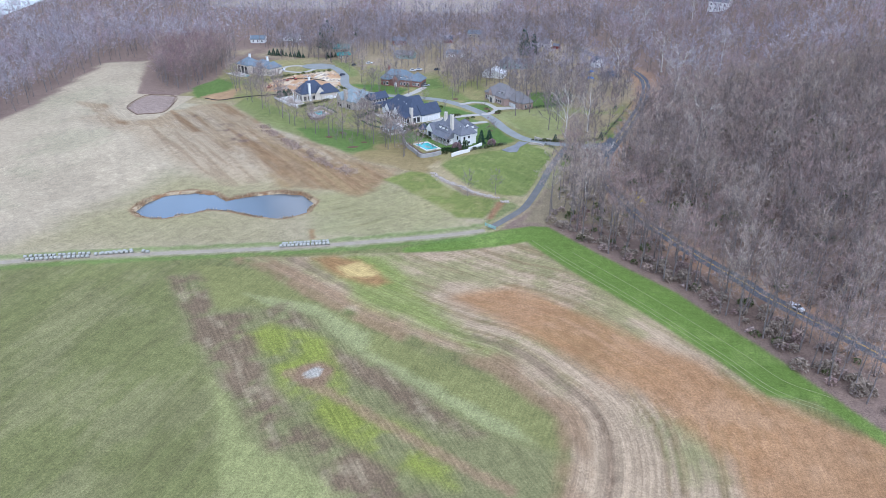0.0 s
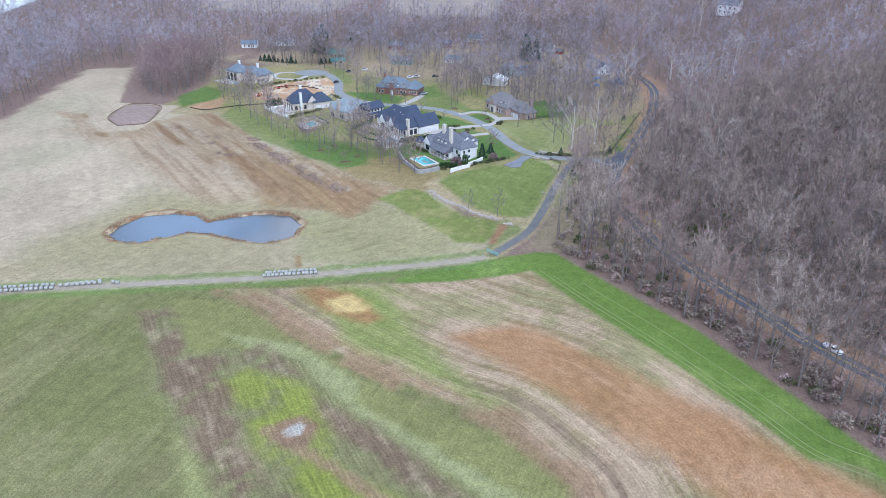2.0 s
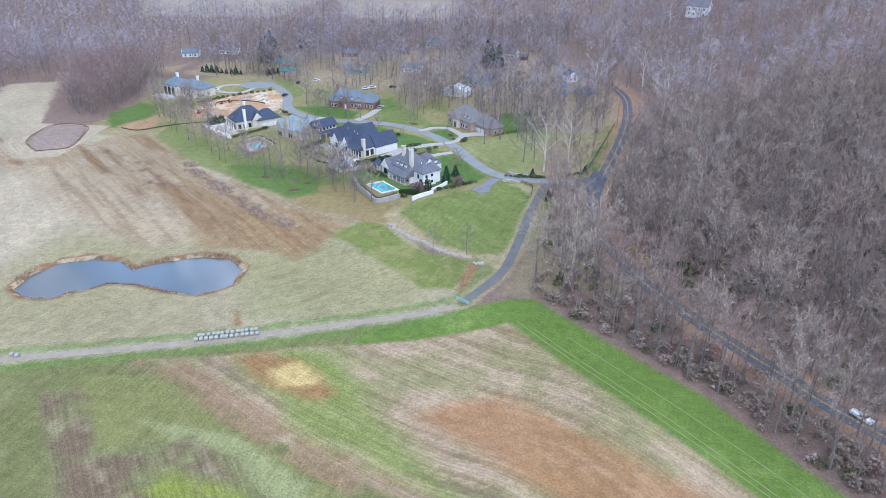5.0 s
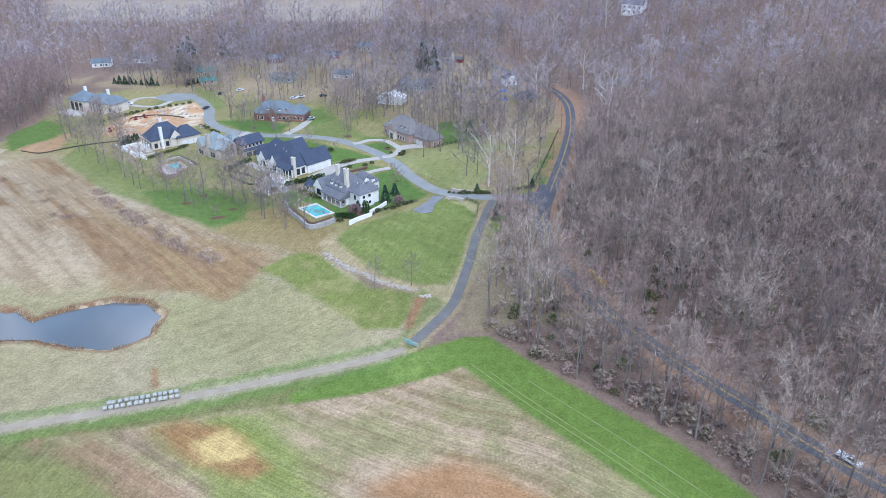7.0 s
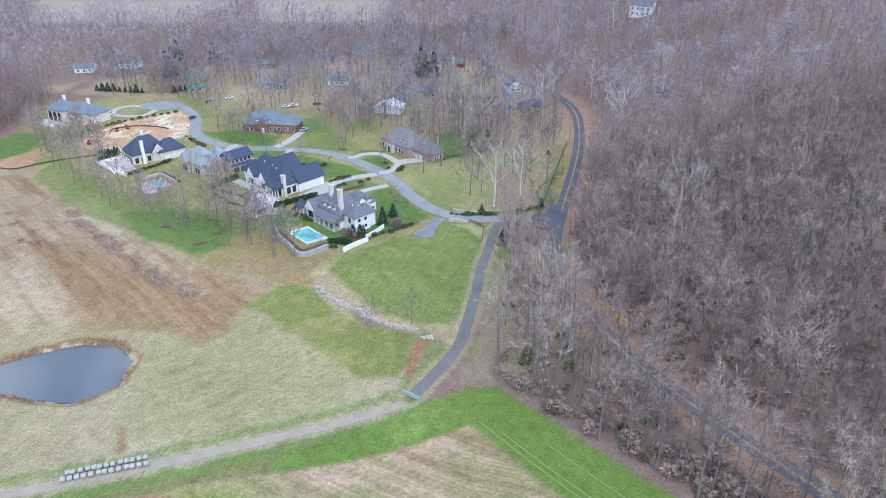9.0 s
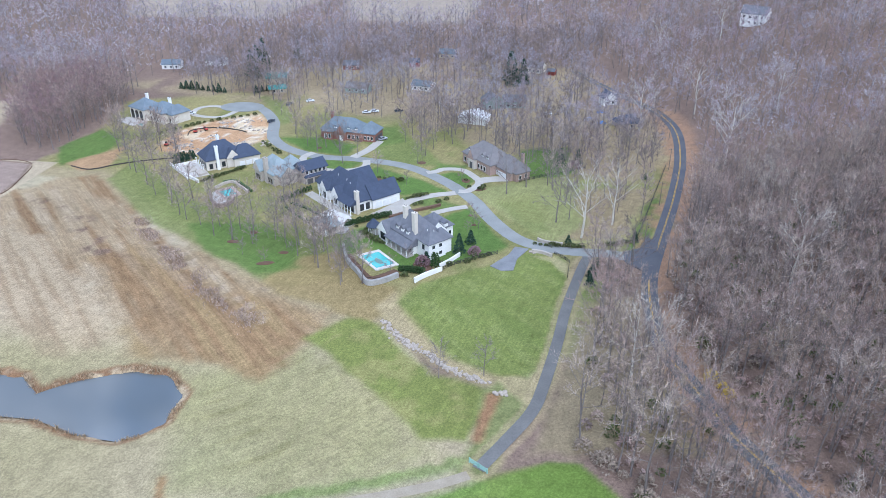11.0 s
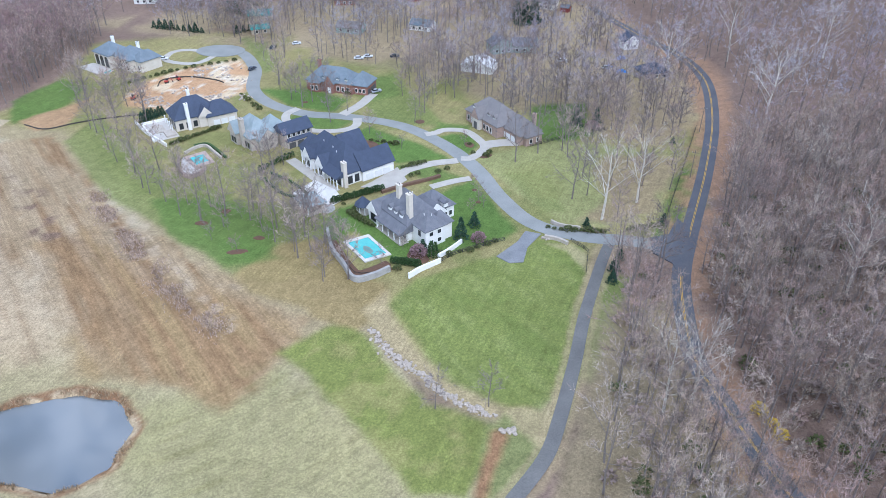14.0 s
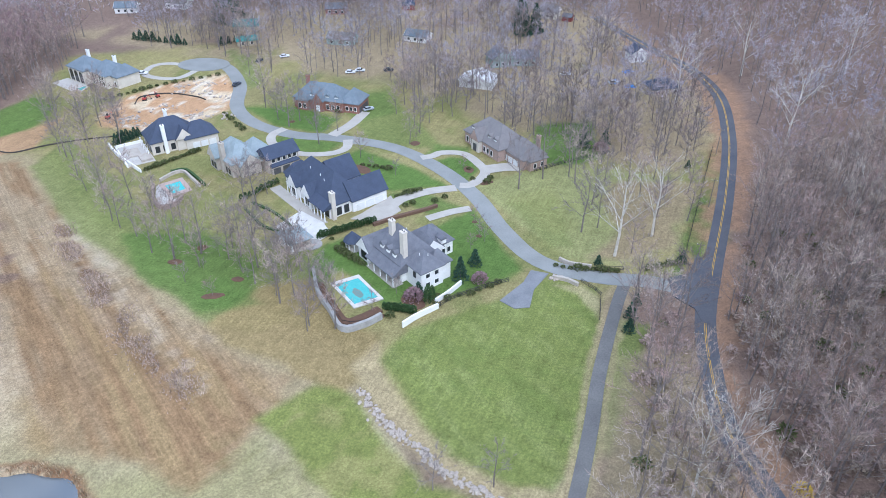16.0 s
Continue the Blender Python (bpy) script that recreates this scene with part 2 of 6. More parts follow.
def smooth(a, b, v):
    s = np.clip((v - a) / (b - a), 0, 1)
    return s * s * (3 - 2 * s)


def line_distance(x, y, pts):
    """Distance to a broken line, and how far along it the nearest place lies."""
    best, along, run = np.full(np.shape(x), 1e9), np.zeros(np.shape(x)), 0.0
    for (ax, ay), (bx, by) in zip(pts, pts[1:]):
        dx, dy = bx - ax, by - ay
        n = math.hypot(dx, dy)
        s = np.clip(((x - ax) * dx + (y - ay) * dy) / (n * n), 0, 1)
        d = np.hypot(x - ax - s * dx, y - ay - s * dy)
        along = np.where(d < best, run + s * n, along)
        best = np.minimum(best, d)
        run += n
    return best, along


def region(x, y, pts):
    """Signed distance to a closed outline, positive inside; far outside it stays at -40."""
    x, y = np.asarray(x, float), np.asarray(y, float)
    px, py = [p[0] for p in pts], [p[1] for p in pts]
    out = np.full(x.shape, -40.0)
    box = (x > min(px) - 40) & (x < max(px) + 40) & (y > min(py) - 40) & (y < max(py) + 40)
    if not box.any():
        return out
    x, y = x[box], y[box]
    inside = np.zeros(x.shape, bool)
    for (ax, ay), (bx, by) in zip(pts, pts[1:] + pts[:1]):
        if ay != by:
            inside ^= ((ay > y) != (by > y)) & (x < (bx - ax) * (y - ay) / (by - ay) + ax)
    d, _ = line_distance(x, y, pts + pts[:1])
    out[box] = np.where(inside, d, -d)
    return out


_rs = np.random.RandomState(5)
_LATTICE = _rs.rand(256, 256)


def clouds(x, y, size, octaves=4):
    """Smooth value noise from 0 to 1, with features of about that size in metres."""
    total, weight, amp = 0.0, 0.0, 1.0
    for k in range(octaves):
        u, v = x / size + 17.3 * k, y / size + 41.7 * k
        iu, iv = np.floor(u).astype(int), np.floor(v).astype(int)
        fu, fv = u - iu, v - iv
        fu, fv = fu * fu * (3 - 2 * fu), fv * fv * (3 - 2 * fv)
        g = lambda i, j: _LATTICE[i % 256, j % 256]
        total = total + amp * ((g(iu, iv) * (1 - fu) + g(iu + 1, iv) * fu) * (1 - fv) + (g(iu, iv + 1) * (1 - fu) + g(iu + 1, iv + 1) * fu) * fv)
        weight, amp, size = weight + amp, amp * 0.55, size / 2.1
    return total / weight


def curve_points(pts, step=3.0):
    """A smooth curve through the points, sampled about every step metres."""
    p = [Vector((*a, 0)) for a in pts]
    p = [2 * p[0] - p[1]] + p + [2 * p[-1] - p[-2]]
    out = []
    for a, b, c, d in zip(p, p[1:], p[2:], p[3:]):
        n = max(1, round((c - b).length / step))
        for k in range(n):
            t = k / n
            q = 0.5 * (2 * b + (c - a) * t + (2 * a - 5 * b + 4 * c - d) * t * t + (3 * b - a - 3 * c + d) * t ** 3)
            out.append((q.x, q.y))
    return out + [(p[-2].x, p[-2].y)]


# ---- the lie of the land ----
COUNTY_ROAD = curve_points([(43, 206), (39, 222), (39, 241), (41, 259), (47, 282), (59, 325), (69, 370), (73, 413), (66, 447), (52, 474), (27, 530)])
COUNTY_ROAD = curve_points([(205, -25), (160, 32)] + [(107, 101), (97, 113), (85, 128)] + [(82, 134), (65, 159), (51, 184)], 3) + COUNTY_ROAD[3:]
LANE = curve_points([(-9, 167), (-3, 177), (3, 188), (6, 199), (10, 219), (13, 237), (19, 263)] + [(22, 273)])
TRACK = curve_points([(-217, 98), (-182, 110), (-155, 119), (-125, 127)] + [(-93, 136), (-70, 143), (-46, 151), (-21, 160), (-11, 165)])
ESTATE_ROAD = curve_points([(40, 271), (29, 274), (13, 275), (-2, 281), (-13, 296), (-23, 316), (-37, 334), (-56, 349), (-79, 355), (-97, 356), (-115, 364), (-128, 379), (-136, 404), (-150, 425), (-165, 432), (-170, 422)])
POND = [(-162, 166), (-162, 177), (-156, 186), (-146, 190), (-136, 189), (-128, 183), (-120, 190), (-109, 195), (-98, 195), (-89, 187), (-89, 176), (-97, 169), (-110, 170), (-122, 174), (-132, 174), (-139, 167), (-146, 161), (-156, 161)]


def land(x, y):
    """Height of the ground in metres."""
    x, y = np.asarray(x, float), np.asarray(y, float)
    h = 0.5 * (clouds(x, y, 60, 2) - 0.5)
    h = h - 2.8 * np.exp(-((x + 125) / 85) ** 2 - ((y - 180) / 38) ** 2)
    d = region(x, y, POND) + 2.4 * (clouds(x, y, 5, 3) - 0.5)
    h = h - 0.25 * smooth(-4, -1, d) - 2.1 * smooth(-0.9, 1.2, d)
    east = x - np.interp(y, [-200, 0, 100, 170, 250, 330, 420, 700], [200, 160, 110, 70, 58, 75, 85, 60])
    h = h + np.minimum(48, 0.4 * np.log1p(np.exp(np.clip(east / 12, -30, 30))) * 12) * (0.4 + 0.6 * smooth(150, 500, y))
    return h + 14 * smooth(600, 1500, y) + 20 * smooth(1500, 3200, y) * clouds(x, y, 700, 3)


WATER_LEVEL = -3.35

# ---- the ground: one sheet to the horizon ----
def steps(lo, hi, fine, reach, growth=1.09):
    mid = list(np.arange(lo, hi, fine))
    right, left, s = [], [], fine
    v, w = hi, lo
    while v < reach or w > -reach:
        s *= growth
        v, w = v + s, w - s
        right.append(v)
        left.append(w)
    return np.array(left[::-1] + mid + right)


GX, GY = steps(-262, 108, 0.98, 3600), steps(10, 352, 0.98, 3600, 1.06)
gx, gy = np.meshgrid(GX, GY)
gz = land(gx, gy)


def paint(cover, colour, weight):
    return cover + (np.array(colour) - cover) * weight[..., None]


wob = (clouds(gx, gy, 14) - 0.5) * 9
fuzz = (clouds(gx, gy, 3.0, 3) - 0.5)
edge = lambda d, soft=1.5, wild=0.3: smooth(-soft, soft, d + wild * wob + 3 * fuzz * wild)
STRAW, GRASS, PALE_GRASS, LUSH, SOIL, EARTH, STUBBLE, WEEDS, LIME, LITTER = (
    (0.37, 0.302, 0.205), (0.155, 0.155, 0.06), (0.27, 0.27, 0.13), (0.118, 0.17, 0.038), (0.285, 0.158, 0.075),
    (0.21, 0.135, 0.08), (0.355, 0.265, 0.17), (0.155, 0.108, 0.07), (0.205, 0.225, 0.045), (0.19, 0.135, 0.105))

cover = np.zeros((*gx.shape, 3)) + np.array(LITTER)
# hay meadow beyond the track
MEADOW = [(-258, 92), (-182, 110), (-125, 127), (-65, 145), (-10, 166), (-7, 177), (-30, 208), (-72, 266), (-158, 319), (-189, 341), (-223, 322), (-221, 291), (-241, 306), (-274, 373), (-297, 424), (-325, 415), (-315, 351), (-302, 297), (-303, 267), (-310, 165)]
d = region(gx, gy, MEADOW)
streak = clouds(gx * 0.96 - gy * 0.28, (gx * 0.28 + gy * 0.96) / 14, 2.6, 3)
mow = clouds(gx, gy, 40, 3)
cover = paint(cover, STRAW, edge(d))
across, along_row, strength = gx * 0.96 - gy * 0.28, gx * 0.28 + gy * 0.96, 0.16 * edge(d)
cover = paint(cover, (0.30, 0.27, 0.17), edge(d) * smooth(0.45, 0.7, mow + 0.3 * (streak - 0.5)) * 0.5)
cover = paint(cover, (0.25, 0.21, 0.15), edge(d) * smooth(0.6, 0.68, clouds(gx * 0.8 + gy * 0.6, (gy * 0.8 - gx * 0.6) / 9, 5.0, 3)) * 0.22)
cover = paint(cover, (0.25, 0.26, 0.12), edge(region(gx, gy, [(-78, 152), (-91, 193), (-59, 210), (-20, 171), (-29, 157)]), 5, 0.8) * (0.35 + 0.5 * streak))
cover = paint(cover, (0.262, 0.225, 0.112), edge(region(gx, gy, [(-190, 112), (-125, 127), (-65, 145), (-10, 166), (-30, 208), (-66, 212), (-90, 204), (-120, 215), (-165, 205), (-180, 160)]), 14, 1.2) * (0.4 + 0.5 * mow))
# crop field below the track
FIELD = [(-400, 60)] + TRACK[::4] + [(-10, 164), (7, 171), (14, 171), (33, 150), (58, 125), (79, 95), (101, 61)] + [(150, 0), (180, -300), (-400, -300)]
d = region(gx, gy, FIELD)
crop = edge(d, 1, 0.1)
rows = clouds(gx * 0.98 - gy * 0.2, (gx * 0.2 + gy * 0.98) / 18, 1.7, 3)
cover = paint(cover, GRASS, crop)
across, along_row, strength = np.where(d > 0, gx * 0.98 - gy * 0.2, across), np.where(d > 0, gx * 0.2 + gy * 0.98, along_row), np.where(d > 0, 0.25, strength)
cover = paint(cover, (0.222, 0.2, 0.1), crop * smooth(0.38, 0.72, clouds(gx, gy, 22, 4) + 0.5 * (rows - 0.5)) * 0.5)
cover = paint(cover, (0.125, 0.118, 0.05), crop * smooth(0.5, 0.62, clouds(gx * 0.98 - gy * 0.2 + 300, (gx * 0.2 + gy * 0.98) / 7, 9, 4)) * 0.4)

# stubble with worked rows that bend round the tongue of grass
ROW_LINE = curve_points([(-95, 128), (-85, 123), (-56, 104), (-33, 91), (-15, 82), (0, 77), (12, 66), (21, 55), (23, 41), (21, 28), (17, 15)])
STUBBLE_EDGE = ROW_LINE[::4] + [(21, 10), (112, 24), (98, 55), (75, 73), (65, 87), (44, 113), (21, 138), (6, 157), (-21, 145), (-39, 141), (-82, 130)]
far_off, _ = line_distance(gx, gy, ROW_LINE)
inner = region(gx, gy, STUBBLE_EDGE)
_, along = line_distance(gx, gy, [(6, 157), (44, 113), (65, 87), (75, 73), (98, 55)])
furrow = clouds(far_off + 200, along / 30, 1.3, 3)
band = clouds(far_off + 50, along / 60, 5.0, 3)
stub = edge(inner, 1.2, 0.25)
across, along_row, strength = np.where(inner > 0, far_off, across), np.where(inner > 0, along, along_row), np.where(inner > 0, 0.42, strength)
cover = paint(cover, STUBBLE, stub)
cover = paint(cover, (0.20, 0.19, 0.08), stub * smooth(0.45, 0.65, clouds(gx, gy, 26, 4) + 0.35 * (furrow - 0.5)) * 0.75)
cover = paint(cover, EARTH, stub * smooth(0.48, 0.66, furrow * 0.75 + band * 0.25) * 0.55)
cover = paint(cover, (0.235, 0.155, 0.09), smooth(4.5, 1.5, np.abs(far_off - 2) + 2 * fuzz) * smooth(0.3, 0.6, clouds(gx, gy, 12, 3)) * crop * 0.8)
cover = paint(cover, WEEDS, smooth(2.5, 0.5, np.abs(far_off - 9) + 2 * fuzz) * stub * 0.6)
cover = paint(cover, (0.17, 0.21, 0.05), stub * edge(region(gx, gy, [(-70, 132), (-42, 139), (-28, 112), (-15, 99), (-2, 82), (-20, 89), (-46, 105)]), 5, 0.9) * 0.75)
SWATH = [(-16, 110), (-12, 115), (4, 121), (25, 108), (43, 96), (60, 85), (75, 71), (86, 65), (99, 57), (96, 27), (63, 22), (60, 46), (43, 67), (24, 81), (9, 93)]
sw = edge(region(gx, gy, SWATH), 4, 0.5)
strength = strength * (1 - 0.55 * sw)
cover = paint(cover, SOIL, sw * (0.75 + 0.25 * furrow))
cover = paint(cover, (0.36, 0.225, 0.125), sw * smooth(0.5, 0.7, furrow * 0.5 + clouds(gx, gy, 9, 3) * 0.5) * 0.7)

# tongue of pale grass, weeds and moss in the wet hollow
TONGUE = [(-112, 119), (-88, 120), (-69, 106), (-41, 89), (-14, 75), (1, 70), (10, 62), (18, 55), (20, 43), (18, 35), (14, 43), (1, 48), (-11, 56), (-34, 70), (-62, 88), (-81, 96), (-90, 91)]
tg = edge(region(gx, gy, TONGUE), 2, 0.3)
cover = paint(cover, (0.185, 0.18, 0.068), tg)
cover = paint(cover, (0.25, 0.25, 0.115), tg * edge(region(gx, gy, [(-86, 103), (-59, 99), (-38, 86), (-37, 77), (-12, 62), (7, 51), (14, 44), (3, 46), (-15, 57), (-46, 79)]), 2, 0.4) * 0.9)
HOLLOW = [(-116, 110), (-109, 114), (-89, 89), (-79, 95), (-57, 93), (-35, 72), (-11, 55), (1, 47), (19, 42), (19, 27), (-14, 12), (-27, 13), (-49, 32), (-64, 47), (-82, 64), (-101, 86)]
hol = edge(region(gx, gy, HOLLOW), 2.5, 0.4)
across, along_row, strength = np.where(hol > 0.5, gx * 0.82 + gy * 0.57, across), np.where(hol > 0.5, gx * 0.57 - gy * 0.82, along_row), np.where(hol > 0.5, 0.4, strength)
cover = paint(cover, (0.175, 0.165, 0.075), hol)
cover = paint(cover, (0.245, 0.245, 0.10), edge(region(gx, gy, [(-77, 58), (-67, 49), (-56, 35), (-26, 20), (-21, 9), (-48, 5), (-64, 34)]), 2, 0.3) * 0.8)
moss = region(gx, gy, [(-77, 79), (-70, 87), (-49, 81), (-36, 57), (-8, 37), (-2, 26), (-28, 35), (-49, 50), (-62, 65)])
cover = paint(cover, LIME, edge(moss, 3, 0.8) * smooth(0.3, 0.6, clouds(gx, gy, 10, 4)) * 0.85)
for weeds in ([(-116, 110), (-109, 114), (-89, 89), (-79, 90), (-63, 65), (-61, 57), (-47, 44), (-41, 37), (-50, 33), (-59, 41), (-72, 55), (-90, 75), (-103, 91)],
              [(-50, 79), (-33, 70), (-11, 54), (0, 46), (-7, 45), (-25, 54), (-41, 67)],
              [(-44, 43), (-25, 34), (-9, 23), (-2, 12), (-21, 9), (-39, 34)],
              [(-79, 89), (-70, 98), (-55, 86), (-70, 87)]):
    w = edge(region(gx, gy, weeds), 2.5, 0.7)
    cover = paint(cover, WEEDS, w * smooth(0.25, 0.55, clouds(gx, gy, 7, 4)) * 0.9)
    cover = paint(cover, (0.30, 0.24, 0.15), w * smooth(0.55, 0.75, clouds((gx * 0.82 + gy * 0.57) + 90, (gx * 0.57 - gy * 0.82) / 4, 2.5, 4)) * 0.6)
PATH_LINE = [(-56, 63), (-42, 56), (-28, 48), (-8, 37), (9, 28)]
cover = paint(cover, (0.25, 0.17, 0.10), smooth(2.6, 0.6, line_distance(gx, gy, PATH_LINE)[0] + 2 * fuzz) * 0.8)
mx, my = -49, 64
md = np.hypot(gx - mx, (gy - my) * 0.9) + 2.5 * fuzz
cover = paint(cover, (0.21, 0.14, 0.085), smooth(6.5, 4, md))
cover = paint(cover, (0.36, 0.33, 0.27), smooth(2.6, 1.6, md))
# earth heap by the track
heap = region(gx, gy, [(-71, 131), (-64, 135), (-49, 129), (-39, 118), (-44, 115), (-57, 119)])
cover = paint(cover, (0.25, 0.14, 0.065), edge(heap, 2.5, 0.5) * 0.9)
cover = paint(cover, (0.42, 0.31, 0.13), edge(region(gx, gy, [(-59, 126), (-52, 130), (-44, 124), (-48, 120), (-55, 120)]), 1.5, 0.5))
# sown strip along the wood and the track
STRIP = [(-40, 145), (-23, 155), (-6, 164), (7, 171), (14, 171), (33, 150), (58, 125), (79, 95), (101, 61), (106, 50)] + [(99, 57), (87, 72), (75, 73), (65, 87), (44, 113), (21, 138), (6, 157), (-5, 151), (-21, 145), (-39, 141)]
st = edge(region(gx, gy, STRIP), 1.0, 0.15)
strength = strength * (1 - 0.6 * st)
cover = paint(cover, LUSH, st)
cover = paint(cover, (0.17, 0.22, 0.06), st * smooth(0.5, 0.7, clouds(gx, gy, 9, 4)) * 0.6)
cover = paint(cover, (0.13, 0.19, 0.05), smooth(3.2, 1.0, np.abs(line_distance(gx, gy, TRACK[::2])[0] - 4) + 3 * fuzz) * 0.65)
cover = paint(cover, (0.33, 0.285, 0.19), smooth(4.0, 1.6, line_distance(gx, gy, TRACK[::2])[0] + 2.5 * fuzz) * 0.7)

# rough tan ground between the meadow and the gardens
cover = paint(cover, (0.255, 0.205, 0.115), edge(region(gx, gy, [(-232, 322), (-206, 318), (-150, 285), (-100, 245), (-64, 207), (-40, 222), (-44, 246), (-75, 262), (-130, 300), (-195, 345), (-222, 345)]), 3, 0.8) * 0.85)
TAN_BAND = [(-222, 300), (-180, 272), (-140, 236), (-116, 206), (-136, 200), (-172, 222), (-205, 250), (-262, 282)]
worn = clouds(gx * 0.72 + gy * 0.69 + 700, (gx * 0.69 - gy * 0.72) / 20, 2.4, 3)
tb = edge(region(gx, gy, TAN_BAND), 6, 1.0)
cover = paint(cover, (0.325, 0.25, 0.16), tb * 0.8)
cover = paint(cover, (0.23, 0.165, 0.10), tb * smooth(0.55, 0.66, worn) * 0.7)
# worked red slope under the gardens
SLOPE = [(-283, 312), (-213, 304), (-206, 316), (-191, 324), (-165, 300), (-140, 275), (-113, 257), (-85, 239), (-60, 225), (-64, 207), (-63, 203), (-70, 195), (-86, 201), (-101, 211), (-112, 212), (-122, 214), (-150, 240), (-179, 266), (-234, 272)]
sl = edge(region(gx, gy, SLOPE), 2.6, 0.9)
across, along_row, strength = np.where(sl > 0.5, gx * 0.72 + gy * 0.69, across), np.where(sl > 0.5, gx * 0.69 - gy * 0.72, along_row), np.where(sl > 0.5, 0.34, strength)
down = clouds(gx * 0.72 + gy * 0.69, (gx * 0.69 - gy * 0.72) / 12, 3.0, 3)
cover = paint(cover, (0.262, 0.192, 0.115), sl * (0.6 + 0.4 * down))
ruts = clouds(gx * 0.72 + gy * 0.69 + 400, (gx * 0.69 - gy * 0.72) / 16, 4.2, 4)
cover = paint(cover, (0.185, 0.112, 0.058), sl * smooth(0.54, 0.66, ruts) * 0.75)
cover = paint(cover, (0.325, 0.255, 0.17), sl * smooth(0.45, 0.33, ruts) * smooth(0.4, 0.6, clouds(gx, gy, 9, 3)) * 0.8)
red = edge(region(gx, gy, [(-112, 201), (-120, 212), (-118, 223), (-150, 250), (-141, 259), (-103, 236), (-77, 231), (-60, 219), (-65, 206), (-70, 195), (-87, 200)]), 4, 0.8)
cover = paint(cover, (0.218, 0.14, 0.074), red * (0.6 + 0.35 * smooth(0.35, 0.6, ruts)))
cover = paint(cover, (0.27, 0.195, 0.098), red * smooth(0.5, 0.62, down * 0.6 + ruts * 0.4) * 0.7)
cover = paint(cover, (0.19, 0.135, 0.095), smooth(4.5, 1.5, line_distance(gx, gy, [(-147, 278), (-115, 246), (-97, 231), (-81, 220)])[0] + 3 * fuzz) * smooth(0.35, 0.6, clouds(gx, gy, 2.5, 3)) * 0.25)
cover = paint(cover, (0.40, 0.33, 0.24), smooth(2.5, 0.8, np.abs(line_distance(gx, gy, [(-146, 281), (-114, 248), (-96, 233), (-81, 222)])[0] - 2) + 3 * fuzz) * smooth(0.5, 0.6, clouds(gx + 33, gy, 4, 3)) * 0.4)
cover = paint(cover, (0.16, 0.11, 0.08), edge(region(gx, gy, [(-206, 294), (-193, 296), (-160, 272), (-139, 252), (-152, 254), (-182, 274)]), 3, 0.9) * smooth(0.5, 0.65, clouds(gx, gy, 5, 4)) * 0.9)
cover = paint(cover, (0.24, 0.15, 0.075), smooth(1.6, 0.5, line_distance(gx, gy, [(-80, 157), (-77, 149)])[0] + fuzz) * 0.9)
# old furrows on the low meadow
low = edge(region(gx, gy, [(-86, 189), (-61, 209), (-46, 198), (-23, 179), (-26, 163), (-71, 158)]), 6, 0.6)
arc = np.hypot(gx + 118, gy - 250)
across, along_row, strength = np.where(low > 0.5, arc, across), np.where(low > 0.5, np.arctan2(gy - 250, gx + 118) * 80, along_row), np.where(low > 0.5, 0.2, strength)
cover = paint(cover, (0.21, 0.185, 0.085), low * smooth(0.5, 0.7, clouds(arc, np.arctan2(gy - 250, gx + 118) * 6, 1.9, 3)) * smooth(0.3, 0.6, clouds(gx, gy, 15, 3)) * 0.6)
# reeds and dead grass round the pond
pd = region(gx, gy, POND)
cover = paint(cover, (0.21, 0.125, 0.07), smooth(-3.4, -1.6, pd + 2.5 * fuzz))
cover = paint(cover, (0.42, 0.34, 0.22), smooth(-2.0, -0.8, pd + 2 * fuzz) * smooth(0.45, 0.6, clouds(gx, gy, 3, 3)) * 0.8)

# estate: thin spring turf, lawns, bare earth
ESTATE = [(-224, 330), (-220, 381), (-231, 431), (-177, 455), (-19, 465), (59, 428), (68, 370), (53, 300), (46, 282), (18, 268), (12, 229), (5, 198), (-9, 199), (-41, 222), (-52, 243), (-71, 247), (-103, 258), (-137, 284), (-188, 329)]
cover = paint(cover, (0.24, 0.21, 0.095), edge(region(gx, gy, ESTATE), 4, 0.7))
cover = paint(cover, (0.165, 0.175, 0.062), edge(region(gx, gy, ESTATE), 4, 0.7) * smooth(0.45, 0.62, clouds(gx + 60, gy, 13, 4)) * 0.7)
cover = paint(cover, (0.285, 0.225, 0.14), edge(region(gx, gy, [(-259, 464), (-178, 516), (-57, 556), (28, 553), (73, 437), (72, 381), (46, 340), (27, 346), (-19, 378), (-67, 413), (-148, 433)]), 6, 0.8) * smooth(0.2, 0.45, clouds(gx, gy, 25, 3)))
TURF, LAWN = (0.155, 0.178, 0.06), (0.098, 0.152, 0.04)
in_estate = region(gx, gy, ESTATE) > 0
strength = np.where(in_estate, 0.22, strength)
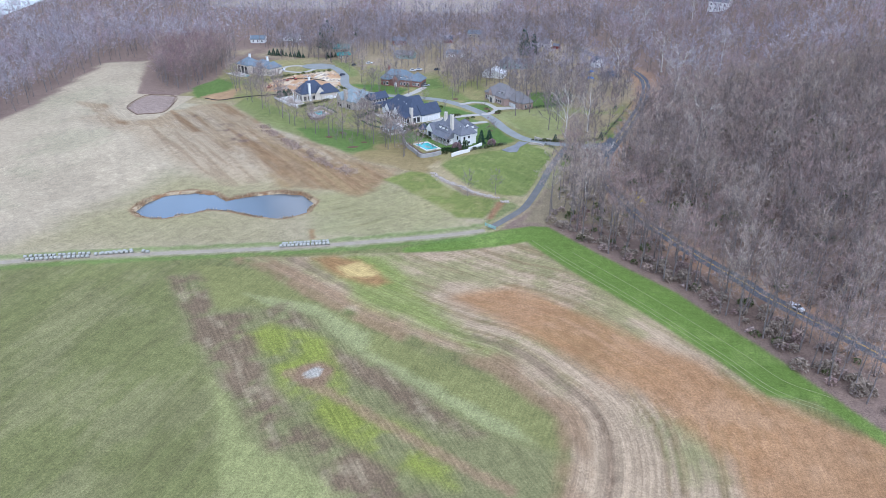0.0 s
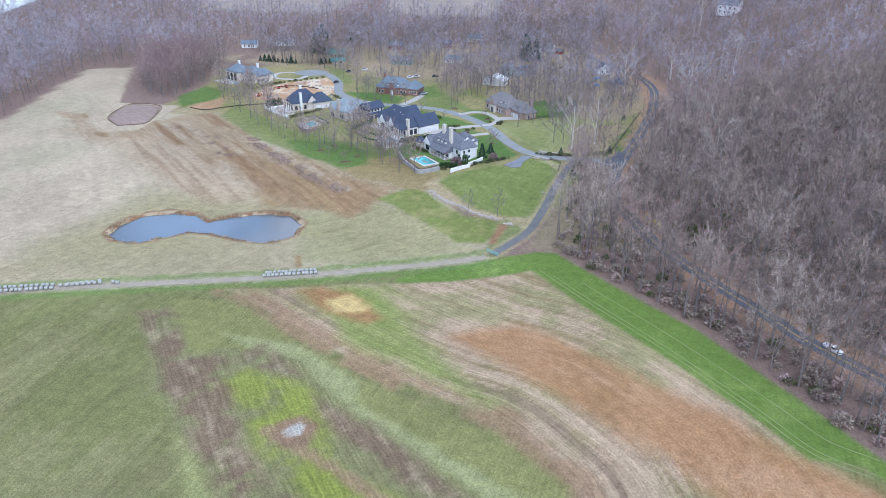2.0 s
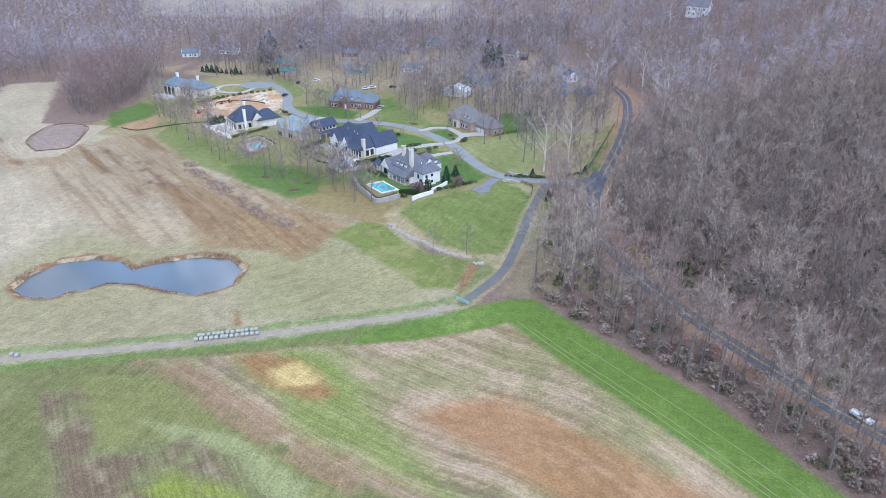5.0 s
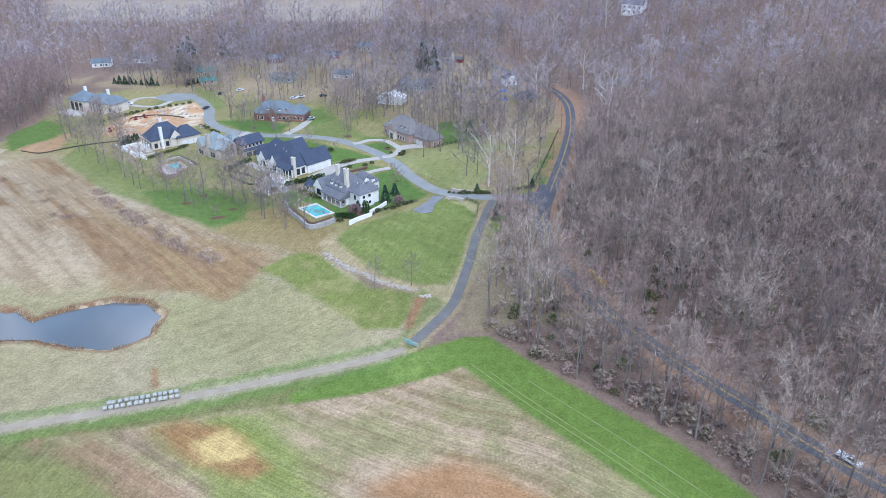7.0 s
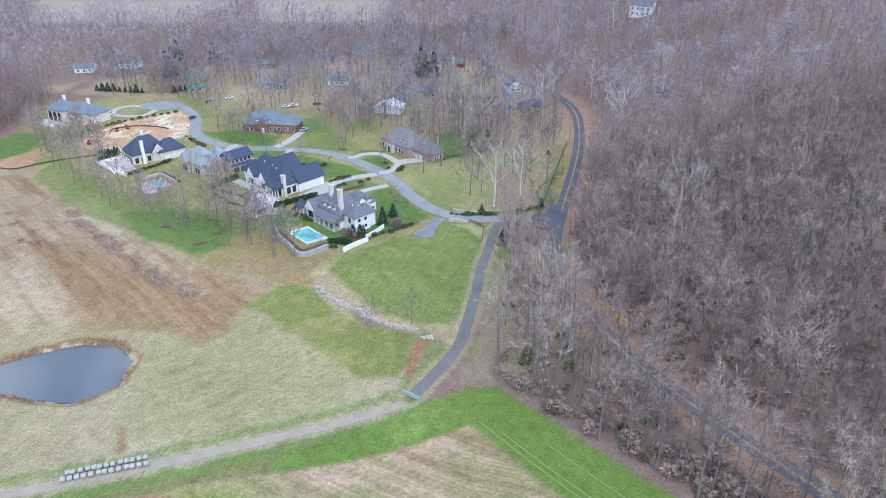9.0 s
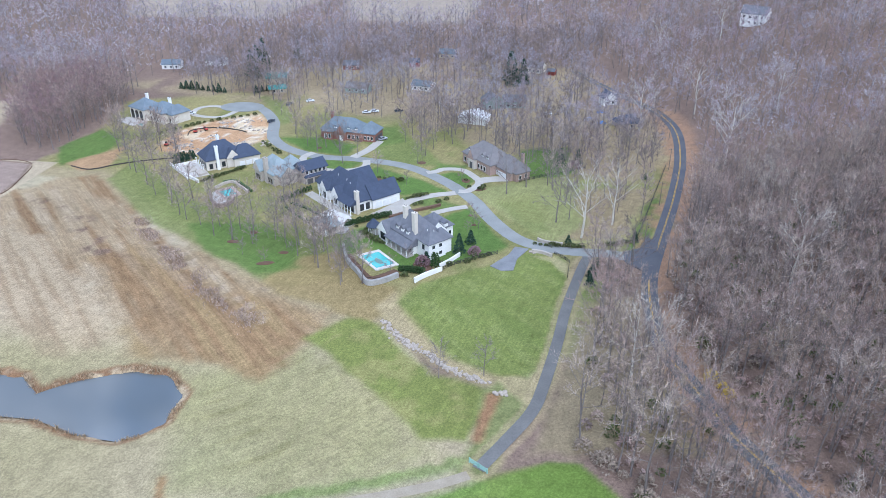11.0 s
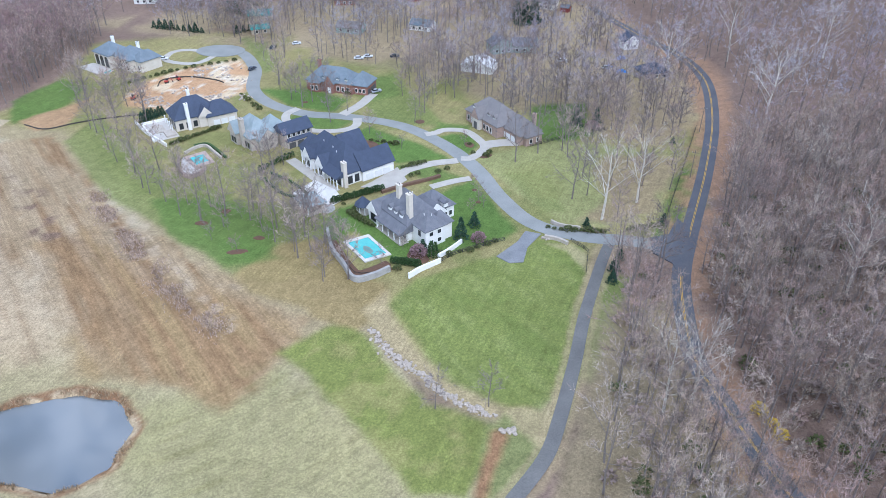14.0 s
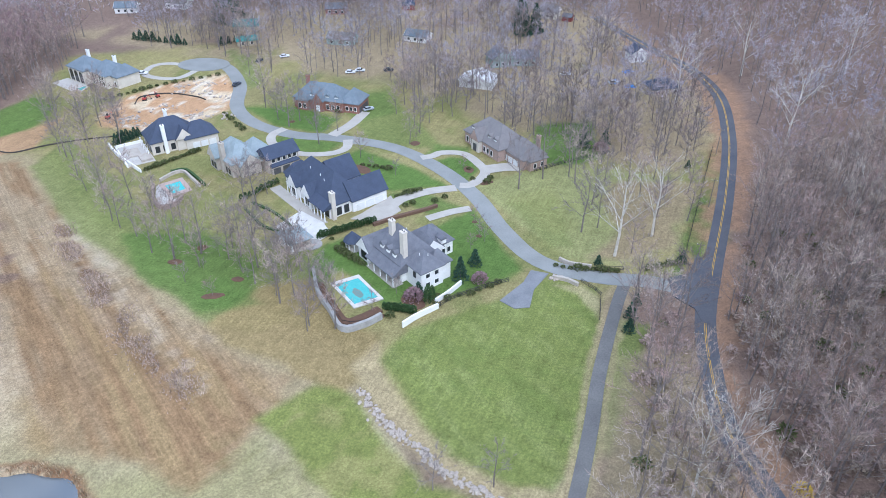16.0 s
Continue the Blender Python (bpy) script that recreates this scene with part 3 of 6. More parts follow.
for c, w, pts in ((TURF, 0.8, [(-183, 319), (-182, 344), (-132, 299), (-100, 284), (-67, 280), (-57, 255), (-71, 240), (-86, 243), (-115, 262), (-144, 279)]),
               (LAWN, 0.8, [(-130, 281), (-106, 284), (-81, 270), (-78, 249), (-92, 247), (-115, 262)]),
               ((0.25, 0.19, 0.09), 0.9, [(-86, 243), (-77, 260), (-64, 265), (-51, 246), (-41, 244), (-40, 232), (-46, 221), (-61, 230), (-78, 235)]),
               ((0.165, 0.182, 0.055), 1, [(-63, 213), (-53, 225), (-43, 223), (-34, 210), (-24, 201), (-8, 196), (-6, 191), (-12, 175), (-23, 176), (-40, 194)]),
               ((0.15, 0.172, 0.052), 1, [(-40, 235), (-34, 247), (-11, 261), (-0, 273), (14, 269), (14, 251), (10, 228), (6, 213), (2, 202), (-9, 202), (-21, 208)]),
               ((0.185, 0.195, 0.08), 1, [(-10, 197), (2, 203), (7, 210), (10, 223), (11, 214), (4, 187), (-3, 177), (-5, 166), (-14, 165), (-12, 175)]),
               ((0.335, 0.27, 0.155), 0.9, [(-46, 232), (-41, 241), (-37, 230), (-28, 217), (-19, 207), (-7, 201), (-8, 196), (-23, 204), (-40, 222)]),
               (LAWN, 1, [(-65, 271), (-62, 277), (-51, 267), (-39, 256), (-25, 263), (-10, 272), (-6, 276), (-13, 289), (-23, 308), (-34, 296), (-54, 281)]),
               (LAWN, 1, [(-67, 271), (-65, 282), (-60, 285), (-49, 273), (-40, 261), (-42, 254), (-50, 265), (-58, 269), (-62, 262)]),
               (LAWN, 1, [(-75, 338), (-68, 346), (-45, 333), (-33, 322), (-52, 317), (-68, 326)]),
               (LAWN, 0.95, [(-4, 375), (19, 383), (21, 350), (-1, 336), (-7, 347)]),
               (LAWN, 1, [(-126, 380), (-102, 383), (-83, 373), (-85, 359), (-108, 363)]),
               (TURF, 0.9, [(-92, 400), (-68, 406), (-53, 377), (-37, 350), (-47, 350), (-68, 356), (-75, 369)]),
               (LAWN, 0.6, [(-89, 397), (-70, 402), (-61, 382), (-74, 372)]),
               (LAWN, 0.9, [(-106, 353), (-97, 355), (-78, 351), (-80, 342), (-97, 341)]),
               (LAWN, 0.8, [(-52, 314), (-41, 317), (-24, 308), (-36, 301)]),
               ((0.235, 0.235, 0.10), 1, [(-23, 323), (-1, 343), (25, 342), (51, 332), (39, 293), (20, 281), (6, 284), (-8, 300)]),
               (TURF, 0.6, [(-12, 313), (3, 319), (9, 289), (1, 288)]),
               (LAWN, 1, [(45, 316), (56, 331), (48, 294), (41, 278), (35, 276), (40, 293)]),
               (TURF, 1, [(18, 258), (27, 255), (20, 230), (13, 212), (10, 214)]),
               (LAWN, 0.9, [(-227, 353), (-220, 381), (-203, 370), (-201, 351), (-212, 331)]),
               (LAWN, 0.6, [(-99, 259), (-89, 263), (-74, 252), (-89, 247)]),
               (LAWN, 1, [(-40, 341), (-35, 344), (-26, 343), (-23, 335), (-27, 327), (-33, 332)]),
               (LAWN, 0.9, [(-41, 354), (-28, 353), (-29, 346), (-38, 347), (-46, 343)]),
               ((0.33, 0.215, 0.12), 1, [(-211, 334), (-201, 351), (-195, 360), (-190, 333), (-199, 326)]),
               ((0.17, 0.19, 0.07), 0.9, [(-159, 448), (-142, 442), (-125, 406), (-130, 398)])):
    cover = paint(cover, c, edge(region(gx, gy, pts), 1.6, 0.4) * w)
SITE = [(-181, 364), (-179, 386), (-170, 400), (-148, 417), (-133, 395), (-130, 376), (-141, 363), (-155, 352), (-175, 354)]
si = edge(region(gx, gy, SITE), 2, 0.4)
cover = paint(cover, (0.40, 0.25, 0.14), si)
cover = paint(cover, (0.50, 0.40, 0.27), si * smooth(0.5, 0.65, clouds(gx, gy, 8, 4)))
cover = paint(cover, (0.56, 0.50, 0.40), si * smooth(0.58, 0.66, clouds(gx + 20, gy, 3.5, 3)) * 0.8)
turf_cut = clouds(np.round((gx * 0.8 + gy * 0.6) / 1.6) * 7.1, np.round((gy * 0.8 - gx * 0.6) / 7) * 3.3, 3.0, 1)
cover = paint(cover, (0.22, 0.24, 0.09), edge(region(gx, gy, [(-40, 235), (-34, 247), (-11, 261), (-0, 273), (14, 269), (14, 251), (10, 228), (6, 213), (2, 202), (-9, 202), (-21, 208)]), 1.2, 0.2) * smooth(0.45, 0.7, turf_cut) * 0.35)
cover = paint(cover, (0.27, 0.15, 0.085), smooth(2.5, 0.5, line_distance(gx, gy, [(-7, 193), (-10, 177)])[0] + 1.5 * fuzz) * 0.9)
cover = paint(cover, (0.25, 0.205, 0.12), edge(region(gx, gy, [(18, 242), (36, 249), (36, 227), (45, 200), (46, 179), (2, 173), (10, 196)]), 3, 0.8) * 0.75)
weave = clouds(gx * 0.55 + gy * 0.83, (gy * 0.55 - gx * 0.83) / 5, 1.5, 3)
cover = paint(cover, (0.115, 0.145, 0.04), edge(region(gx, gy, [(-40, 235), (-34, 247), (-11, 261), (-0, 273), (14, 269), (14, 251), (10, 228), (6, 213), (2, 202), (-9, 202), (-21, 208)]), 1.2, 0.2) * smooth(0.5, 0.66, 0.5 * weave + 0.5 * clouds(gx, gy, 16, 3)) * 0.6)
cover = paint(cover, (0.25, 0.225, 0.095), (region(gx, gy, [(-63, 213), (-53, 225), (-43, 223), (-34, 210), (-24, 201), (-8, 196), (-6, 191), (-12, 175), (-23, 176), (-40, 194)]) > 0) * smooth(0.5, 0.66, clouds(gx, gy, 8, 4)) * 0.6)
cover = paint(cover, (0.32, 0.255, 0.15), smooth(1.5, 0.4, np.abs(line_distance(gx, gy, LANE[::2])[0] - 2.4) + 1.5 * fuzz) * 0.6)
cover = paint(cover, (0.335, 0.27, 0.155), edge(region(gx, gy, [(-6, 200.5), (-1.4, 201.7), (1.8, 201.1), (4.6, 204.5), (5.4, 209), (7.5, 210), (6.2, 199), (3, 190), (-3, 196)]), 1.0, 0.3) * 0.8)
cover = paint(cover, (0.335, 0.285, 0.16), edge(region(gx, gy, [(2, 270), (10, 270.5), (15, 265), (14.5, 256), (12, 260), (9, 266)]), 1.0, 0.3) * 0.75)
# leaf litter and scrub along the forest foot
cover = paint(cover, (0.30, 0.185, 0.115), smooth(11, 4, line_distance(gx, gy, COUNTY_ROAD[::2])[0] + 6 * fuzz) * smooth(0.25, 0.5, clouds(gx, gy, 12, 3)) * (gx > 38) * 0.85)
# fenced rough patch at the head of the meadow
PATCH = [(-231, 291), (-244, 303), (-248, 318), (-246, 334), (-227, 332), (-220, 313), (-218, 297)]
pa = region(gx, gy, PATCH)
cover = paint(cover, STRAW, smooth(-16, -8, pa) * (gx < -215) * (gy < 335))
cover = paint(cover, (0.27, 0.205, 0.165), smooth(-0.6, 0.6, pa + fuzz))
cover = paint(cover, (0.16, 0.11, 0.08), smooth(1.2, 0.3, np.abs(pa) + fuzz) * 0.8)
# leaf litter under the roadside grove
cover = paint(cover, (0.265, 0.195, 0.125), edge(region(gx, gy, [(14, 285), (22, 300), (17, 318), (24, 334), (52, 334), (46, 312), (37, 292), (24, 284)]), 3, 0.9) * 0.75)
cover = paint(cover, (0.20, 0.20, 0.075), edge(region(gx, gy, [(-14, 318), (0, 326), (12, 312), (10, 298), (0, 296)]), 4, 0.9) * 0.6)
# distant fields
for pts in ([(-370, 690), (-230, 680), (-210, 790), (-420, 800)], [(-160, 680), (-60, 690), (-50, 800), (-190, 790)]):
    cover = paint(cover, (0.29, 0.24, 0.19), edge(region(gx, gy, pts), 5, 0.6))
grey = cover.mean(-1, keepdims=True)
cover = 1.04 * cover - 0.04 * grey
cover *= (0.93 + 0.14 * clouds(gx, gy, 1.9, 2))[..., None]

verts = np.stack([gx, gy, gz], -1).reshape(-1, 3)
ny, nx = gx.shape
q = np.arange((ny - 1) * (nx - 1))
q = q // (nx - 1) * nx + q % (nx - 1)
quads = np.stack([q, q + 1, q + nx + 1, q + nx], -1)
me = mesh_of("ground", verts, quads, [FARMLAND])
col = me.attributes.new("cover", "FLOAT_COLOR", "POINT")
rv = me.attributes.new("rows", "FLOAT_VECTOR", "POINT")
rv.data.foreach_set("vector", np.stack([across, along_row, strength], -1).astype(np.float32).ravel())
col.data.foreach_set("color", np.concatenate([np.clip(cover, 0, 1).reshape(-1, 3), np.ones((len(verts), 1))], 1).astype(np.float32).ravel())
me.polygons.foreach_set("use_smooth", np.ones(len(quads), bool))
tagged(new("ground", me), "rolling farmland of hay meadow, crop field and lawns", "ground", kind="structure")


def ribbon(name, pts, width, material, lift, label, category="road", kind="structure", parent=None):
    """A strip of paving that lies on the land along a curve."""
    bm = bmesh.new()
    last = None
    for i, (x, y) in enumerate(pts):
        a, b = pts[max(i - 1, 0)], pts[min(i + 1, len(pts) - 1)]
        t = Vector((b[0] - a[0], b[1] - a[1])).normalized()
        w = width if not callable(width) else width(i / (len(pts) - 1))
        row = []
        for s in (-0.5, -0.17, 0.17, 0.5):
            px, py = x - t.y * w * s, y + t.x * w * s
            row.append(bm.verts.new((px, py, float(land(px, py)) + lift)))
        if last:
            for k in range(3):
                bm.faces.new((last[k + 1], last[k], row[k], row[k + 1]))
        last = row
    ob = part(name, bm, material, parent)
    return tagged(ob, label, category, kind=kind) if not parent else ob


ribbon("county_road", COUNTY_ROAD, 5.3, DARK_ASPHALT, 0.10, "dark asphalt county road with a yellow centre line")
ribbon("estate_road", ESTATE_ROAD, 6.0, ASPHALT, 0.12, "pale grey asphalt estate road winding past the houses")
ribbon("lane", LANE, 3.3, LANE_ASPHALT, 0.11, "narrow grey asphalt farm lane along the lawn")
ribbon("track", TRACK, 2.7, GRAVEL, 0.07, "pale rutted gravel farm track beside the field")

bm = bmesh.new()
mid_x, mid_y = -125.0, 177.0
bm.faces.new([bm.verts.new((mid_x + (x - mid_x) * 1.03, mid_y + (y - mid_y) * 1.06, WATER_LEVEL)) for x, y in POND])
tagged(part("pond", bm, WATER), "still pond reflecting the grey sky in the meadow", "water", kind="structure")


def offset(pts, d):
    out = []
    for i, (x, y) in enumerate(pts):
        a, b = pts[max(i - 1, 0)], pts[min(i + 1, len(pts) - 1)]
        n = math.hypot(b[0] - a[0], b[1] - a[1])
        out.append((x - (b[1] - a[1]) / n * d, y + (b[0] - a[0]) / n * d))
    return out


for d in (-0.18, 0.18):
    ribbon("centre_line", offset(COUNTY_ROAD, d), 0.16, YELLOW_PAINT, 0.14, "double yellow centre line on the county road", "road marking")


DRY_TRACK = mat("dry_straw_rut", (0.30, 0.29, 0.15), (0.15, 0.20, 0.06), 0.35, 0.95, fine=6)
EDGE_ROW = curve_points([(8, 158), (21, 142), (44, 116), (65, 90), (76, 75), (88, 68)], 2.0)
for d, n in ((0.2, 0), (1.9, 3), (7.4, 8)):
    ribbon("wheel_rut", offset(EDGE_ROW, d)[n:], 0.24, DRY_TRACK, 0.05, "thin dry wheel rut along the sown strip", "wheel rut")


def slab(name, pts, material, lift, label, category="paving"):
    """A flat paved patch with a real edge on the ground."""
    bm = bmesh.new()
    z = max(float(land(x, y)) for x, y in pts)
    top = [bm.verts.new((x, y, z + lift)) for x, y in pts]
    low = [bm.verts.new((x, y, z - 0.6)) for x, y in pts]
    bm.faces.new(top)
    for i in range(len(pts)):
        j = (i + 1) % len(pts)
        bm.faces.new((top[i], low[i], low[j], top[j]))
    bmesh.ops.recalc_face_normals(bm, faces=bm.faces)
    return tagged(part(name, bm, material), label, category, kind="structure")


def drive(pts, width, label, material=CONCRETE, lift=0.16):
    ribbon("driveway", curve_points(pts, 1.5), width, material, lift, label, "driveway")


drive([(-45, 342), (-41, 344), (-38, 347), (-30, 347), (-24, 340), (-21, 333), (-25, 324), (-29, 323)], 3.6, "pale concrete loop driveway of the brick house")
drive([(-22, 335), (-15, 338), (-9, 339)], 6.0, "pale concrete apron before the brick garage", CONCRETE, 0.2)
drive([(-30, 321), (-38, 318), (-44, 314), (-48, 310), (-51, 302)], 4.2, "pale concrete driveway curving to the navy-roofed house")
slab("motor_court", [(-61, 297), (-51, 296), (-46, 304), (-51, 313), (-58, 301)], CONCRETE, 0.22, "pale concrete motor court beside the garage")
drive([(-24, 308), (-30, 305), (-37, 300)], 3.4, "straight pale concrete driveway to the white house")
drive([(-102, 361), (-105, 355), (-103, 348), (-96, 342), (-87, 340), (-78, 342), (-74, 347), (-75, 354)], 3.6, "pale concrete loop driveway of the slate-roofed house")
drive([(-82, 357), (-77, 368), (-74, 381)], 4.6, "pale concrete driveway of the red brick house")
drive([(-162, 420), (-166, 409), (-174, 407), (-184, 411), (-185, 422), (-178, 426), (-167, 424)], 3.4, "pale concrete loop driveway by the cream villa")
slab("junction", [(34, 276), (40, 279), (44, 289), (47, 282), (42, 257), (40, 257), (39, 263), (34, 268)], DARK_ASPHALT, 0.13, "dark asphalt mouth of the estate road")
slab("turning_circle", [(-162 + 12.5 * math.cos(k * 0.2618), 427 + 8.8 * math.sin(k * 0.2618)) for k in range(24)], ASPHALT, 0.15, "worn grey asphalt turning circle at the estate road's end")
slab("parking_stub", [(-4, 276), (-6, 270), (-12, 261), (-8, 258), (-4, 259), (-3, 267), (1, 275)], mat("stub_asphalt", (0.225, 0.23, 0.235), (0.15, 0.155, 0.165), 0.25, 0.9, bump=0.2, fine=14), 0.14, "grey asphalt parking stub on the lawn edge")
drive([(-34, 293), (-30, 290), (-29, 286), (-31, 283)], 1.5, "curved concrete garden path by the white house")

RIVER = [(-545, 575), (-580, 720), (-640, 1000), (-1700, 1400), (-1700, 420)]
bm = bmesh.new()
bm.faces.new([bm.verts.new((x, y, 0.6 + float(land(x, y)))) for x, y in RIVER])
tagged(part("river", bm, WATER), "wide pale river beyond the woods", "water", kind="structure")


# ---- trees ----
def prism(p0, p1, r0, r1):
    """A three-sided tapering stick: six corners and six triangles."""
    ax = (p1 - p0) / (np.linalg.norm(p1 - p0) + 1e-9)
    a = np.cross(ax, (0.31, 0.9, 0.2))
    a /= np.linalg.norm(a)
    b = np.cross(ax, a)
    ring = [math.cos(k * 2.094) * a + math.sin(k * 2.094) * b for k in range(3)]
    v = [p0 + r0 * c for c in ring] + [p1 + r1 * c for c in ring]
    return v, [(0, 1, 4), (0, 4, 3), (1, 2, 5), (1, 5, 4), (2, 0, 3), (2, 3, 5)]


def bare_tree(seed, h=20.0, limbs=9, subs=3, twigs=9, spread=0.34, twig=0.11, rise=0.35, trunk=0.014):
    """Corners, triangles and slots (0 wood, 1 twigs) of a leafless tree that stands at the origin."""
    r = np.random.RandomState(seed)
    V, T, S = [], [], []

    def put(v, t, s):
        k = len(V)
        V.extend(v)
        T.extend([tuple(i + k for i in f) for f in t])
        S.extend([s] * len(t))

    lean = r.normal(0, 0.02, 2)
    axis = lambda z: np.array([lean[0] * z + 0.25 * math.sin(z * 0.35 + seed), lean[1] * z + 0.25 * math.cos(z * 0.3 + seed) - 0.25 * math.cos(seed), z])
    base = axis(0.0)
    spine = lambda z: axis(z) - np.array([base[0], base[1], 0])
    zs = [0, 0.3 * h, 0.62 * h, 0.95 * h]
    for a, b in zip(zs, zs[1:]):
        put(*prism(spine(a), spine(b), trunk * h * (1 - 0.85 * a / h), trunk * h * (1 - 0.85 * b / h)), 0)
    for i in range(limbs):
        f = rise + (0.93 - rise) * (i + r.rand() * 0.7) / limbs
        az = i * 2.4 + r.rand()
        up = 0.55 + 0.6 * f + 0.3 * r.rand()
        ln = h * spread * (1.15 - 0.65 * f) * (0.8 + 0.4 * r.rand())
        way = np.array([math.cos(az), math.sin(az), up])
        way /= np.linalg.norm(way)
        p = spine(f * h)
        end = p + way * ln
        put(*prism(p, end, trunk * h * 0.42 * (1.1 - f), 0.03), 0)
        for j in range(subs):
            g = 0.3 + 0.65 * (j + r.rand()) / subs
            q = p + way * ln * g
            w2 = way + r.normal(0, 0.55, 3) + np.array([0, 0, 0.25])
            w2 /= np.linalg.norm(w2)
            l2 = ln * (0.35 + 0.3 * r.rand())
            flat = np.cross(w2, (0.3, 0.8, 0.5))
            flat *= 0.03 / np.linalg.norm(flat)
            put([q - flat, q + flat, q + w2 * l2 + flat * 0.3, q + w2 * l2 - flat * 0.3], [(0, 1, 2), (0, 2, 3)], 0)
            for k in range(twigs):
                s = 0.15 + 0.85 * r.rand()
                o = q + w2 * l2 * s
                w3 = 0.5 * w2 + 0.35 * way + r.normal(0, 0.55, 3) + np.array([0, 0, 0.12])
                w3 /= np.linalg.norm(w3)
                l3 = 0.5 + 1.5 * r.rand()
                side = np.cross(w3, r.normal(0, 1, 3))
                side *= twig * (0.6 + 0.8 * r.rand()) / (np.linalg.norm(side) + 1e-9)
                put([o - side * 0.5, o + side * 0.5, o + w3 * l3], [(0, 1, 2)], 1)
    return np.array(V), np.array(T), np.array(S)


def grove(name, kinds, spots, mats, label, category="woods"):
    """Many trees in one mesh: spots are rows of x, y, scale, turn and kind. Each tree takes one of the twig tones."""
    Vs, Ts, Ss, k = [], [], [], 0
    r = np.random.RandomState(len(spots))
    tones = len(mats) - 1
    for x, y, s, turn, kind in spots:
        V, T, S = kinds[int(kind)]
        c, n = math.cos(turn) * s, math.sin(turn) * s
        P = np.stack([V[:, 0] * c - V[:, 1] * n + x, V[:, 0] * n + V[:, 1] * c + y, V[:, 2] * s + float(land(x, y)) - 0.2], -1)
        Vs.append(P)
        Ts.append(T + k)
        Ss.append(np.where(S > 0, 1 + r.randint(tones), 0))
        k += len(V)
    me = mesh_of(name, np.concatenate(Vs), np.concatenate(Ts), mats, np.concatenate(Ss))
    return tagged(new(name, me), label, category, kind="stuff")


def scatter(seed, x0, x1, y0, y1, gap, keep):
    """Uneven spots about gap metres apart where keep(x, y) is true."""
    r = np.random.RandomState(seed)
    X, Y = np.meshgrid(np.arange(x0, x1, gap), np.arange(y0, y1, gap))
    X, Y = X + r.uniform(-0.5, 0.5, X.shape) * gap, Y + r.uniform(-0.5, 0.5, X.shape) * gap
    ok = keep(X, Y)
    X, Y = X[ok], Y[ok]
    n = len(X)
    return np.stack([X, Y, r.uniform(0.62, 1.2, n), r.uniform(0, 6.28, n), r.randint(0, 6, n)], -1)


FOREST_KINDS = [bare_tree(20 + i, 20 + 2 * (i % 3), limbs=9, subs=5, twigs=14, twig=0.08, rise=0.36, spread=0.42) for i in range(6)]
MID_KINDS = [bare_tree(30 + i, 18 + 2 * (i % 3), limbs=9, subs=4, twigs=12, twig=0.125, rise=0.27, spread=0.46, trunk=0.0125) for i in range(6)]
FAR_KINDS = [bare_tree(40 + i, 19, limbs=7, subs=2, twigs=9, twig=0.30, spread=0.46) for i in range(6)]

WOOD_EDGE = [(14, 174), (33, 153), (58, 128), (79, 98), (101, 64), (150, 0), (420, -60), (420, 640), (40, 640), (58, 470), (82, 415), (76, 365), (66, 322), (54, 285), (50, 268), (27, 262), (21, 235), (18, 205), (12, 185)]


def in_forest(x, y):
    return (region(x, y, WOOD_EDGE) > 1) & (line_distance(x, y, COUNTY_ROAD[::2])[0] > 5.4) & (x < 60 + 0.55 * y) & (np.hypot(x - 141, y - 550) > 13) & (np.hypot(x - 132, y - 530) > 9)


near = scatter(1, 0, 235, 30, 330, 5.4, in_forest)
grove("forest", FOREST_KINDS, near, [BARK, *TWIGS], "dense leafless grey-brown forest on the hillside")
mid = scatter(2, 30, 330, 330, 640, 9.4, in_forest)
grove("forest_beyond", MID_KINDS, mid, [BARK, *HAZE_TWIGS, TWIGS[0], TWIGS[3]], "leafless forest climbing the hill behind the road")

LEFT_EDGE = [(-306, 240), (-303, 297), (-315, 351), (-327, 418), (-300, 432), (-240, 440), (-240, 500), (-180, 560), (60, 600), (60, 1300), (-1200, 1300), (-1200, 240)]
OPEN_FAR = [[(-370, 690), (-230, 680), (-210, 790), (-420, 800)], [(-160, 680), (-60, 690), (-50, 800), (-190, 790)]]


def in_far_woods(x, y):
    ok = (region(x, y, LEFT_EDGE) > 0) & ~((x > -420) & (x < -258) & (y < 500))
    for o in OPEN_FAR:
        ok &= region(x, y, o) < 0
    return ok


HOMES = ((-30, 417), (-16, 445), (50, 418), (43, 458), (2, 526), (12, 520), (-80, 532), (-160, 482), (-152, 459), (-104, 467), (-66, 476), (-241, 508), (-215, 520),
         (-190, 540), (-120, 520), (-60, 560), (143, 557))


def clear_of_homes(x, y, r=9):
    ok = np.ones(np.shape(x), bool)
    for a, b in HOMES:
        ok &= np.hypot(x - a, y - b) > r
        ok &= ~((np.abs(x - a) < r * 0.8) & (y < b) & (y > b - r * 1.3))
    return ok


far = scatter(3, -620, 60, 230, 880, 11.2, lambda x, y: in_far_woods(x, y) & clear_of_homes(x, y, 11) & (region(x, y, RIVER) < -4))
grove("far_woods", FAR_KINDS, far, [BARK, *HAZE_TWIGS], "leafless woods beyond the meadow and the houses")
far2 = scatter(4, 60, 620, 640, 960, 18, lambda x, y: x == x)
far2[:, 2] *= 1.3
grove("ridge_woods", FAR_KINDS, far2, [BARK, *HAZE_TWIGS], "leafless woods along the distant ridge")

